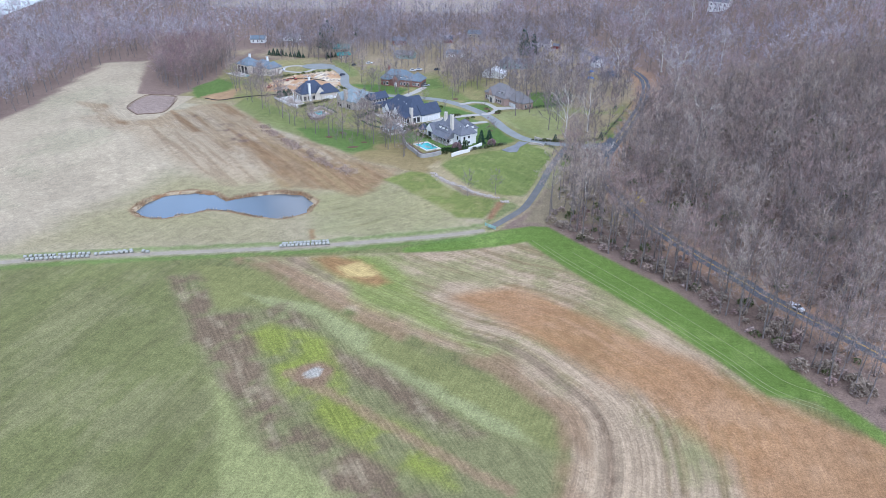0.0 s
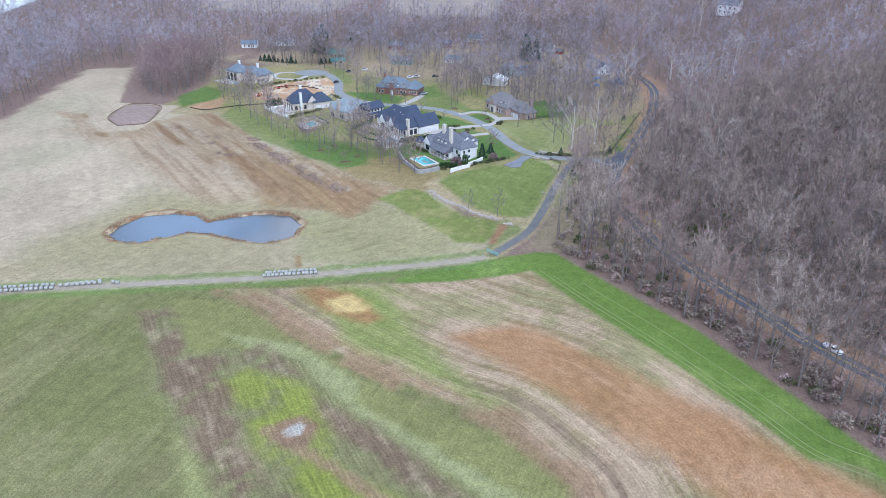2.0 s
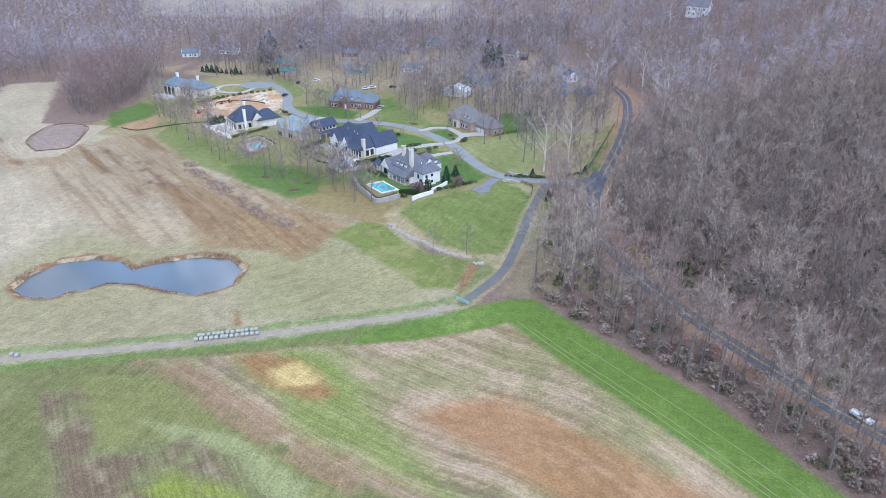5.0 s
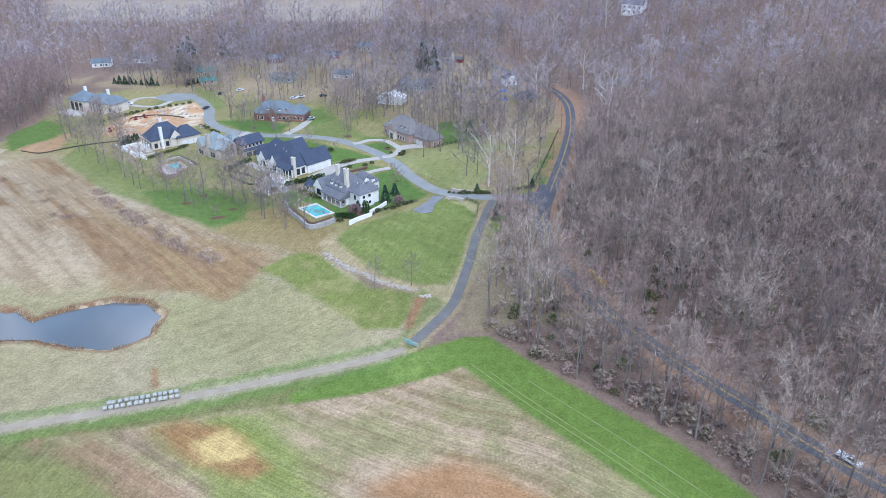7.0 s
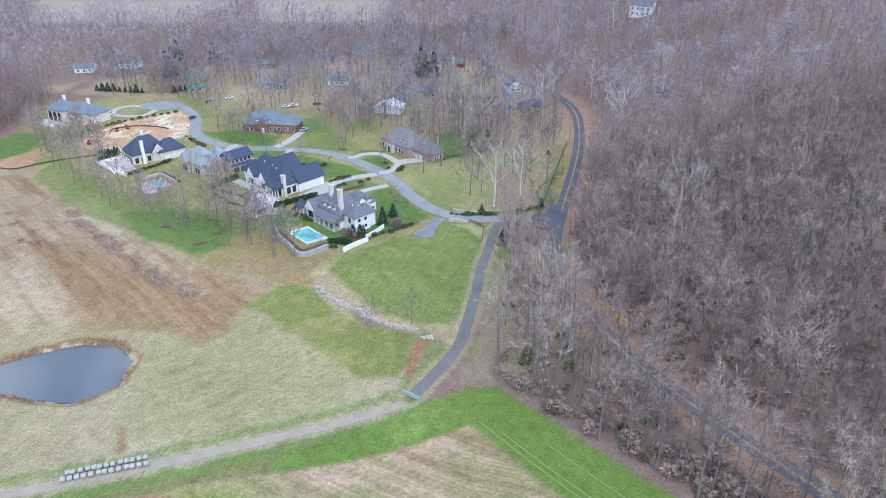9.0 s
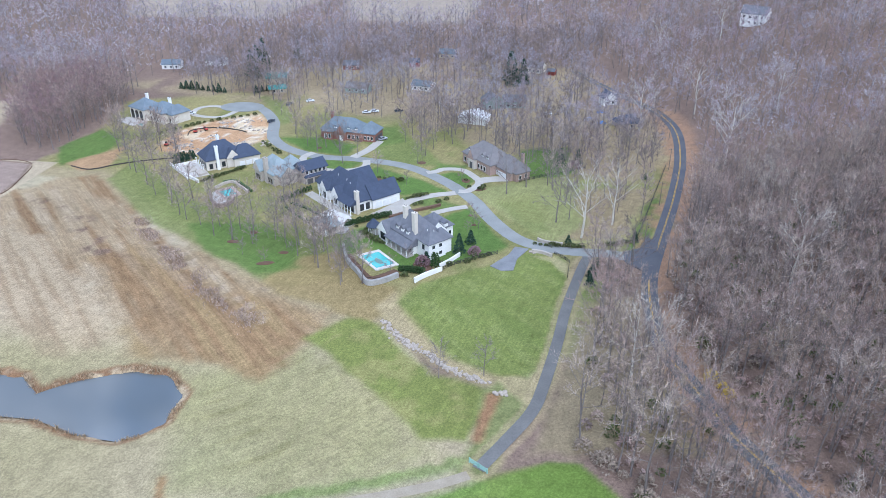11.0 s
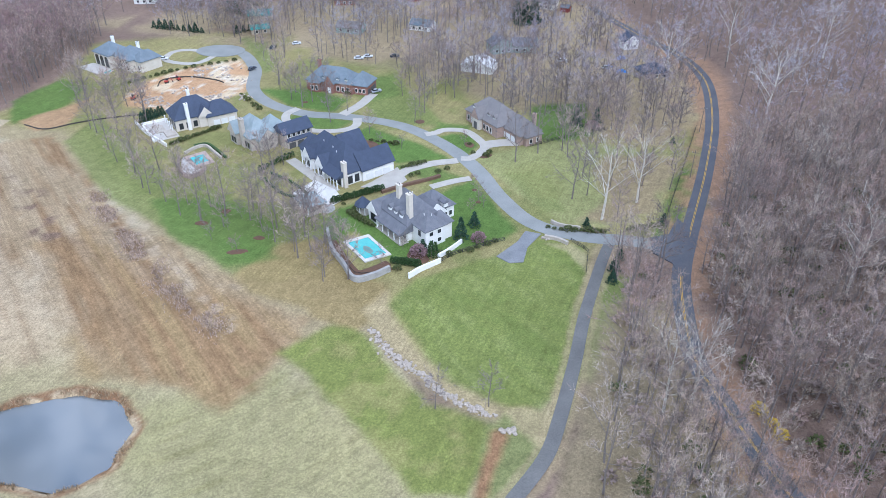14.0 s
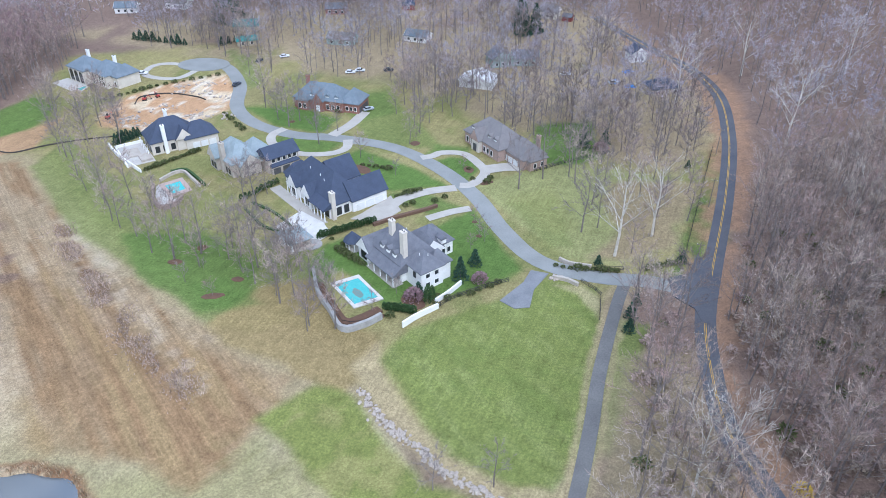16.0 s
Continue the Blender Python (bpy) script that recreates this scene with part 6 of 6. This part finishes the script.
wall_line("retaining_wall", [(-65, 268), (-61, 258), (-56, 251), (-51, 244), (-46, 246), (-42, 250)], 0.9, 1.9, WALL_STONE, "curved grey block retaining wall below the pool", "wall")
wall_line("retaining_ledge", [(-62, 262), (-56, 253), (-51, 247), (-47, 249), (-43, 253)], 2.4, 0.9, MULCH, "mulched ledge behind the retaining wall", "wall")
TERRACE_BRICK = mat("pink_brown_wall_block", (0.30, 0.225, 0.19), (0.21, 0.16, 0.14), 0.8, 0.9, bump=0.4)
wall_line("pool_bastion", [(-132, 310), (-129, 303), (-125.5, 298), (-122, 296), (-119.5, 298.5), (-119, 303)], 0.8, 1.5, TERRACE_BRICK, "curved brown block wall below the upper pool", "wall")
wall_line("pool_wall", [(-131.5, 313.5), (-129.3, 319), (-126.2, 320.8), (-121.5, 316.6), (-116.4, 311.6)], 0.7, 1.1, STONE, "low stone wall with planting round the upper pool", "wall")
wall_line("pool_hedge", [(-130.6, 320.2), (-126.4, 322.4), (-120.6, 317.9), (-115, 312.4)], 0.8, 1.0, HEDGE, "clipped dark hedge behind the upper pool wall", "hedge")
slab("pool_terrace", [(-131, 309.5), (-128.5, 303.5), (-125.3, 299), (-122, 297), (-120, 299.5), (-119.6, 303), (-123, 303.2), (-131, 311)], DECK, 0.12, "pale paved half-round terrace beside the upper pool")
wall_line("edging", PATCH + PATCH[:1], 0.1, 0.3, MULCH, "low brown boarding round the rough patch", "fence")
wall_line("white_wall", [(-36, 247), (-33, 251), (-28, 256)], 0.5, 1.9, STUCCO, "white stucco garden wall stepping down the lawn", "wall", 0.3)
wall_line("garden_wall", [(-29, 258), (-26, 262), (-23, 267)], 0.5, 1.5, STUCCO, "low white wall with piers beside the house", "wall")
wall_line("entrance_wall", [(4, 282), (7, 280), (13, 279)], 0.6, 1.2, STONE, "curved tan stone entrance wall by the estate road", "wall")
wall_line("sign_wall", [(2, 273), (6, 272), (9, 270)], 0.8, 1.1, STONE, "low tan stone wall beside the parking stub", "wall")
wall_line("terrace_wall", [(-163, 338), (-154, 329), (-141, 319)], 0.5, 1.4, STUCCO, "long white terrace wall below the pale house", "wall")
wall_line("garden_hedge", [(-53, 294), (-47, 299), (-37, 306), (-35, 308)], 1.1, 1.0, mat("brown_beech_hedge", (0.17, 0.10, 0.065), (0.11, 0.07, 0.05), 2.0, 0.95, bump=0.8), "clipped brown hedge along the drive", "hedge")
wall_line("patio_hedge", [(-96, 299), (-86, 289), (-77, 288), (-85, 297), (-95, 303)], 0.7, 0.7, HEDGE, "low dark hedge curving round a garden lawn", "hedge")
wall_line("silt_fence", [(-172, 377), (-173, 385), (-163, 390), (-150, 388), (-144, 385)], 0.12, 0.6, POLE_DARK, "black silt fence curving across the building site", "fence")
wall_line("silt_fence", [(-207, 331), (-196, 328), (-187, 335), (-177, 341), (-162, 347)], 0.12, 0.55, POLE_DARK, "long black silt fence under the building site", "fence")
slab("patio", [(-83, 290), (-78, 300), (-69, 294), (-65, 288), (-69, 281), (-77, 283)], mat("white_stone_paving", (0.62, 0.60, 0.56), (0.48, 0.46, 0.43), 0.5, 0.9, bump=0.2), 0.2, "pale stone patio with beds behind the navy-roofed house")
slab("round_patio", [(-69.0 + 3.0 * math.cos(k * 0.5236), 281.5 + 3.0 * math.sin(k * 0.5236)) for k in range(12)], WALL_STONE, 0.2, "round grey stone fire-pit patio on the lawn")


def fence(pts, gap, height, material, label, rails=2, bars=0):
    """A post-and-rail fence: every post and rail is a part."""
    ob = tagged(new("fence"), label, "fence")
    x0, y0 = pts[0]
    ob.matrix_basis = pose(x0, y0, float(land(x0, y0)))
    n = max(2, int(sum(math.hypot(b[0] - a[0], b[1] - a[1]) for a, b in zip(pts, pts[1:])) / gap) + 1)
    spots = spread_line(pts, n)
    bm = bmesh.new()
    box(bm, -0.07, 0.07, -0.07, 0.07, -0.3, height)
    pm = bpy.data.meshes.new("post")
    bm.to_mesh(pm)
    bm.free()
    pm.materials.append(material)
    z0 = float(land(x0, y0))
    for x, y in spots:
        p = new("post", pm)
        p.parent = ob
        p.location = (x - x0, y - y0, float(land(x, y)) - z0)
    for (ax, ay), (bx, by) in zip(spots, spots[1:]):
        a, b = Vector((ax - x0, ay - y0, float(land(ax, ay)) - z0)), Vector((bx - x0, by - y0, float(land(bx, by)) - z0))
        for k in range(rails):
            z = height * (0.95 - 0.75 * k / max(1, rails - 1))
            bm = bmesh.new()
            side = (b - a).cross(Vector((0, 0, 1))).normalized() * 0.03
            quad = [bm.verts.new(v) for v in (a - side + Vector((0, 0, z - 0.07)), a + side + Vector((0, 0, z - 0.07)), a + side + Vector((0, 0, z + 0.07)), a - side + Vector((0, 0, z + 0.07)))]
            quad2 = [bm.verts.new(v.co + (b - a)) for v in quad]
            for j in range(4):
                bm.faces.new((quad[j], quad[(j + 1) % 4], quad2[(j + 1) % 4], quad2[j]))
            bmesh.ops.recalc_face_normals(bm, faces=bm.faces)
            part("rail", bm, material, ob)


fence([(-29, 255), (-25, 260), (-18, 265), (-10, 270)], 2.4, 1.4, IRON, "black iron fence along the lawn edge", 3)
fence([(-4, 336), (7, 344), (25, 355)], 2.6, 1.3, IRON, "black fence behind the brick house garden", 3)
fence([(40, 287), (51, 325), (61, 360)], 3.0, 1.3, IRON, "dark fence between the grass strip and the grove", 3)
fence([(14, 278), (22, 279)], 2.4, 1.3, IRON, "black entrance fence beside the estate road", 3)
fence([(10, 272), (15, 267), (14, 256)], 2.4, 1.2, IRON, "black fence curving round the lawn corner", 3)
fence([(-65, 268), (-59, 256), (-51, 246), (-47, 247)], 2.4, 1.3, IRON, "black pool fence on the retaining wall", 3)


def gate(x, y, turn, label):
    g = tagged(new("field_gate"), label, "gate")
    g.matrix_basis = pose(x, y, float(land(x, y)), 0, 0, turn)
    for s in (-2.6, 0.0, 2.6):
        bm = bmesh.new()
        box(bm, s - 0.12, s + 0.12, -0.12, 0.12, -0.3, 1.5)
        part("post", bm, GREEN_PAINT, g)
    for s in (-2.45, 0.1):
        for k in range(5):
            bm = bmesh.new()
            box(bm, s, s + 2.35, -0.05, 0.05, 0.25 + 0.27 * k, 0.36 + 0.27 * k)
            part("bar", bm, GREEN_PAINT, g)


gate(-9, 167.5, -35, "pale green five-bar field gate across the lane")

# ---- boulder wall in the lawn ----
rockery = tagged(new("rock_wall"), "rough tan limestone boulder wall across the grass slope", "rock wall")
line = curve_points([(-42, 224), (-37.5, 218), (-33.5, 214.5), (-30, 211.5), (-25.6, 208.4), (-21, 203.8), (-15.6, 200.7), (-9, 198.2)], 1.0)
rockery.matrix_basis = pose(line[0][0], line[0][1], 0)
q = np.random.RandomState(44)
rock_meshes = []
for k in range(8):
    bm = bmesh.new()
    bmesh.ops.create_icosphere(bm, subdivisions=1, radius=1.0)
    for v in bm.verts:
        v.co *= q.uniform(0.7, 1.15)
        v.co.z *= 0.75
    me = bpy.data.meshes.new("boulder")
    bm.to_mesh(me)
    bm.free()
    me.materials.append(BOULDER)
    rock_meshes.append(me)
for i in range(300):
    x, y = line[q.randint(len(line))]
    x, y = x + q.normal(0, 0.62), y + q.normal(0, 0.62)
    s = q.uniform(0.22, 0.66)
    o = new("boulder", rock_meshes[q.randint(8)])
    o.parent = rockery
    o.matrix_basis = pose(x - line[0][0], y - line[0][1], float(land(x, y)) + 0.25 * s, q.uniform(-20, 20), q.uniform(-20, 20), q.uniform(0, 360)) @ Matrix.Scale(s, 4)


def rock_pile(x, y, n, spread, label):
    p = tagged(new("rock_pile"), label, "rock pile")
    p.matrix_basis = pose(x, y, float(land(x, y)))
    for i in range(n):
        s = q.uniform(0.3, 0.8)
        o = new("boulder", rock_meshes[q.randint(8)])
        o.parent = p
        o.matrix_basis = pose(q.normal(0, spread), q.normal(0, spread * 0.6), 0.25 * s, 0, 0, q.uniform(0, 360)) @ Matrix.Scale(s, 4)


for (x, y), n, sp in zip([(-5, 194)] + [(-165, 363), (-156, 376), (-150, 403), (-141, 369), (-155, 358), (-168, 360), (-130, 370), (3, 273), (-156, 392), (-160, 399), (-147, 393), (-138, 388)], (14, 22, 18, 18, 22, 16, 16, 14, 10, 14, 14, 12, 12), (0.8, 3.2, 2.8, 2.8, 3.2, 2.4, 2.6, 2.4, 1.0, 2.4, 2.4, 2.2, 2.0)):
    rock_pile(x, y, n, sp, "heap of pale quarried boulders on bare ground")


# ---- wrapped bales ----
def bale(x, y, turn):
    bm = bmesh.new()
    prof = [(-0.66, 0.0), (-0.66, 0.5), (-0.60, 0.64), (-0.5, 0.69), (0.5, 0.69), (0.60, 0.64), (0.66, 0.5), (0.66, 0.0)]
    n, rings = 14, []
    for u, rad in prof:
        rings.append([bm.verts.new((u, rad * math.cos(6.2832 * k / n), rad * math.sin(6.2832 * k / n) + 0.66)) for k in range(n)] if rad else [bm.verts.new((u, 0, 0.66))])
    for a, b in zip(rings, rings[1:]):
        for k in range(n):
            j = (k + 1) % n
            if len(a) == 1:
                bm.faces.new((a[0], b[j], b[k]))
            elif len(b) == 1:
                bm.faces.new((a[k], a[j], b[0]))
            else:
                bm.faces.new((a[k], a[j], b[j], b[k]))
    bmesh.ops.recalc_face_normals(bm, faces=bm.faces)
    ob = part("hay_bale", bm, WRAP)
    ob.matrix_basis = pose(x, y, float(land(x, y)), 0, 0, turn) @ Matrix.Scale(0.9, 4)
    return tagged(ob, "round hay bale in dirty white wrap beside the track", "hay bale", "wrapped hay bales")


first = None
for pts, n in (([(-86, 139), (-69, 144)], 13), ([(-86, 141), (-70, 146)], 13), ([(-173, 113), (-153, 119)], 14), ([(-175, 115), (-154, 121)], 14), ([(-151, 121), (-139, 125)], 8), ([(-149, 122), (-140, 126)], 6), ([(-135, 126), (-133, 126)], 2)):
    (ax, ay), (bx, by) = pts[0], pts[-1]
    turn = math.degrees(math.atan2(by - ay, bx - ax))
    for x, y in spread_line(pts, n):
        jx, jt = q.normal(0, 0.08), q.normal(0, 4)
        if first is None:
            first = bale(x, y, turn)
        else:
            copy_thing(first, pose(x + jx, y + jx, float(land(x, y)), 0, 0, turn + jt))


# ---- vehicles ----
def car(x, y, turn, paint_material, label, length=4.6, bed=False, name="car"):
    ob = tagged(new(name), label, "car" if name == "car" else "truck")
    ob.matrix_basis = pose(x, y, float(land(x, y)) + 0.2, 0, 0, turn)
    L, w = length / 2, 0.92
    bm = bmesh.new()
    if bed:
        box(bm, -L, -0.5, -w, -w + 0.12, 0.55, 1.15)
        box(bm, -L, -0.5, w - 0.12, w, 0.55, 1.15)
        box(bm, -L, -L + 0.1, -w + 0.12, w - 0.12, 0.55, 1.15)
        box(bm, -L, L, -w, w, 0.35, 0.6)
        box(bm, -0.5, L, -w, w, 0.6, 1.12)
    else:
        box(bm, -L, L, -w, w, 0.3, 0.92)
    bmesh.ops.bevel(bm, geom=bm.edges[:], offset=0.06, segments=2, affect="EDGES")
    part("body", bm, paint_material, ob)
    bm = bmesh.new()
    x0, x1 = (-0.45, 1.4) if bed else (-1.7, 1.0)
    z0 = 1.1 if bed else 0.9
    v = [bm.verts.new(p) for p in ((x0, -0.86, z0), (x1, -0.86, z0), (x1, 0.86, z0), (x0, 0.86, z0), (x0 + 0.35, -0.72, z0 + 0.55), (x1 - 0.6, -0.72, z0 + 0.55), (x1 - 0.6, 0.72, z0 + 0.55), (x0 + 0.35, 0.72, z0 + 0.55))]
    for f in ((0, 1, 5, 4), (1, 2, 6, 5), (2, 3, 7, 6), (3, 0, 4, 7), (0, 3, 2, 1)):
        bm.faces.new([v[i] for i in f])
    part("windows", bm, GLASS, ob)
    bm = bmesh.new()
    box(bm, x0 + 0.33, x1 - 0.58, -0.74, 0.74, z0 + 0.54, z0 + 0.6)
    part("roof", bm, paint_material, ob)
    for sx in (-L * 0.62, L * 0.62):
        for sy in (-0.86, 0.86):
            bm = bmesh.new()
            tube(bm, 0, 0, -0.12, 0.12, 0.34, 0.34, 12)
            wh = part("wheel", bm, RUBBER, ob)
            wh.matrix_basis = pose(sx, sy, 0.22, 90)
            bm = bmesh.new()
            tube(bm, 0, 0, -0.13, 0.13, 0.19, 0.19, 10)
            part("rim", bm, CAR_SILVER, wh)


car(94, 119, -57, CAR_WHITE, "white pickup truck driving on the county road", 5.7, True, "pickup_truck")
for (x, y), turn, m, label in zip([(-73, 383), (-137, 403), (-185, 411), (-18, 362), (9, 433), (-137, 434), (-127, 442), (-90, 424), (-73, 429), (-86, 427), (30, 425)], (40, 70, 10, 60, 20, 80, 30, 10, 15, 5, 20),
                           (CAR_SILVER, CAR_DARK, CAR_WHITE, CAR_DARK, CAR_WHITE, CAR_DARK, CAR_WHITE, CAR_WHITE, CAR_DARK, CAR_WHITE, CAR_SILVER),
                           ("silver car parked on the brick house drive", "dark car parked beside the building site", "white car parked on the villa drive", "dark car parked by the brick garage", "white boat-like van parked in a yard", "dark car parked at a farm building",
                            "white van parked at a farm building", "white car parked under bare trees", "dark car parked under bare trees", "white car parked in a wooded yard", "silver car parked near the bungalow")):
    car(x, y, turn, m, label)


def digger(x, y, turn):
    ob = tagged(new("excavator"), "small red excavator standing on the building site", "excavator", "site machines")
    ob.matrix_basis = pose(x, y, float(land(x, y)), 0, 0, turn) @ Matrix.Scale(0.75, 4)
    for s in (-0.8, 0.8):
        bm = bmesh.new()
        box(bm, -1.3, 1.3, s - 0.25, s + 0.25, 0, 0.7)
        bmesh.ops.bevel(bm, geom=bm.edges[:], offset=0.15, segments=2, affect="EDGES")
        part("track", bm, RUBBER, ob)
    bm = bmesh.new()
    box(bm, -1.3, 0.9, -0.9, 0.9, 0.75, 1.6)
    bmesh.ops.bevel(bm, geom=bm.edges[:], offset=0.1, segments=2, affect="EDGES")
    part("body", bm, DIGGER_RED, ob)
    bm = bmesh.new()
    box(bm, -0.2, 0.9, 0.0, 0.85, 1.6, 2.6)
    part("cab", bm, GLASS, ob)
    for name, a, b in (("boom", (0.9, 0, 1.3), (2.6, 0, 3.0)), ("stick", (2.6, 0, 3.0), (3.6, 0, 1.2))):
        v, t = prism(np.array(a), np.array(b), 0.22, 0.16)
        new(name, mesh_of(name, v, t, [DIGGER_RED])).parent = ob
    bm = bmesh.new()
    box(bm, 3.3, 3.9, -0.35, 0.35, 0.5, 1.2)
    part("bucket", bm, IRON, ob)


for (x, y), t in zip([(-170, 382), (-166, 386), (-176, 362)], (20, 140, 70)):
    digger(x, y, t)


def tarp(x, y, turn, label):
    bm = bmesh.new()
    n, g2 = 9, []
    for i in range(n):
        g2.append([bm.verts.new((-2.5 + 5 * i / 8, -1.5 + 3 * j / 5, max(0.0, 1.3 - 0.16 * (i - 4) ** 2 * 0.5 - 0.2 * (j - 2.5) ** 2) + q.uniform(0, 0.12))) for j in range(6)])
    for a, b in zip(g2, g2[1:]):
        for k in range(5):
            bm.faces.new((a[k], b[k], b[k + 1], a[k + 1]))
    ob = part("tarpaulin", bm, TARP)
    ob.matrix_basis = pose(x, y, float(land(x, y)), 0, 0, turn)
    tagged(ob, label, "tarpaulin")


for (x, y), t in zip([(37, 422), (31, 427), (38, 441)], (10, 60, 30)):
    tarp(x, y, t, "bright blue tarpaulin over a heap in a yard")


# ---- poles along the county road ----
def pole(x, y, turn):
    ob = tagged(new("utility_pole"), "weathered wooden utility pole beside the county road", "utility pole", "roadside poles")
    ob.matrix_basis = pose(x, y, float(land(x, y)), 0, 0, turn)
    bm = bmesh.new()
    tube(bm, 0, 0, -0.5, 10.5, 0.17, 0.11, 8)
    part("shaft", bm, POLE_WOOD, ob)
    bm = bmesh.new()
    box(bm, -1.1, 1.1, -0.06, 0.06, 9.6, 9.75)
    part("crossarm", bm, POLE_WOOD, ob)
    for s in (-0.9, 0.0, 0.9):
        bm = bmesh.new()
        tube(bm, s, 0, 9.75, 9.95, 0.05, 0.04, 6)
        part("insulator", bm, TRIM, ob)
    return ob


side = offset(COUNTY_ROAD, 4.6)
first = None
for i in range(4, len(side) - 4, 13):
    x, y = side[i]
    turn = math.degrees(math.atan2(side[i + 1][1] - side[i - 1][1], side[i + 1][0] - side[i - 1][0])) + 90
    if first is None:
        first = pole(x, y, turn)
    else:
        copy_thing(first, pose(x, y, float(land(x, y)), 0, 0, turn))


# ---- reeds round the pond ----
def reeds():
    q = np.random.RandomState(77)
    ring = curve_points(POND + POND[:1], 0.6)
    V, T = [], []
    for k in range(4200):
        x, y = ring[q.randint(len(ring))]
        x, y = x + q.normal(0, 0.9), y + q.normal(0, 0.9)
        z = float(land(x, y))
        if z < WATER_LEVEL - 0.5 or clouds(np.array(x), np.array(y), 6, 2) < 0.42:
            continue
        a, hgt = q.rand() * 6.2832, q.uniform(0.4, 1.2)
        dx, dy = 0.12 * math.cos(a), 0.12 * math.sin(a)
        n = len(V)
        V += [(x - dx, y - dy, z - 0.1), (x + dx, y + dy, z - 0.1), (x + q.normal(0, 0.25), y + q.normal(0, 0.25), z + hgt)]
        T.append((n, n + 1, n + 2))
    m = vary(mat("dry_reeds", (0.40, 0.31, 0.19), (0.26, 0.18, 0.11), 0.5, 0.95), 0.5, 1.3)
    tagged(new("reeds", mesh_of("reeds", V, T, [m])), "dry tan reeds along the pond's bank", "reeds", kind="stuff")


reeds()


def dead_brush():
    """Tangled dead stalks along the worked slope."""
    q = np.random.RandomState(78)
    line = curve_points([(-150, 281), (-130, 262), (-113, 245), (-97, 231), (-80, 219)], 0.6)
    V, T = [], []
    for k in range(5200):
        i = q.randint(len(line))
        x, y = line[i][0] + q.normal(0, 2.2), line[i][1] + q.normal(0, 2.2)
        if clouds(np.array(x), np.array(y), 6, 2) < 0.45:
            continue
        z, a, hgt = float(land(x, y)), q.rand() * 6.2832, q.uniform(0.3, 1.1)
        dx, dy = 0.14 * math.cos(a), 0.14 * math.sin(a)
        n = len(V)
        V += [(x - dx, y - dy, z - 0.1), (x + dx, y + dy, z - 0.1), (x + q.normal(0, 0.5), y + q.normal(0, 0.5), z + hgt)]
        T.append((n, n + 1, n + 2))
    m = vary(mat("dead_stalks", (0.40, 0.31, 0.245), (0.26, 0.19, 0.15), 0.4, 0.95), 0.5, 1.5)
    tagged(new("dead_brush", mesh_of("dead_brush", V, T, [m])), "grey-brown dead stalks along the worked slope", "brush", kind="stuff")


dead_brush()


def brush(seed):
    V, T = leafy(seed, 70, 2.4, 1.7, "mound", 0.75)
    return V, T, np.ones(len(T), int)


BRUSH = [brush(200 + i) for i in range(6)]
under = scatter(8, 0, 170, 40, 300, 5.5, in_forest)
grove("undergrowth", BRUSH, under, [BARK, TWIGS[0], TWIGS[3], TWIGS[4], TWIGS[5], TWIGS[1], SHRUB], "tangled leafless undergrowth on the forest floor", "undergrowth")
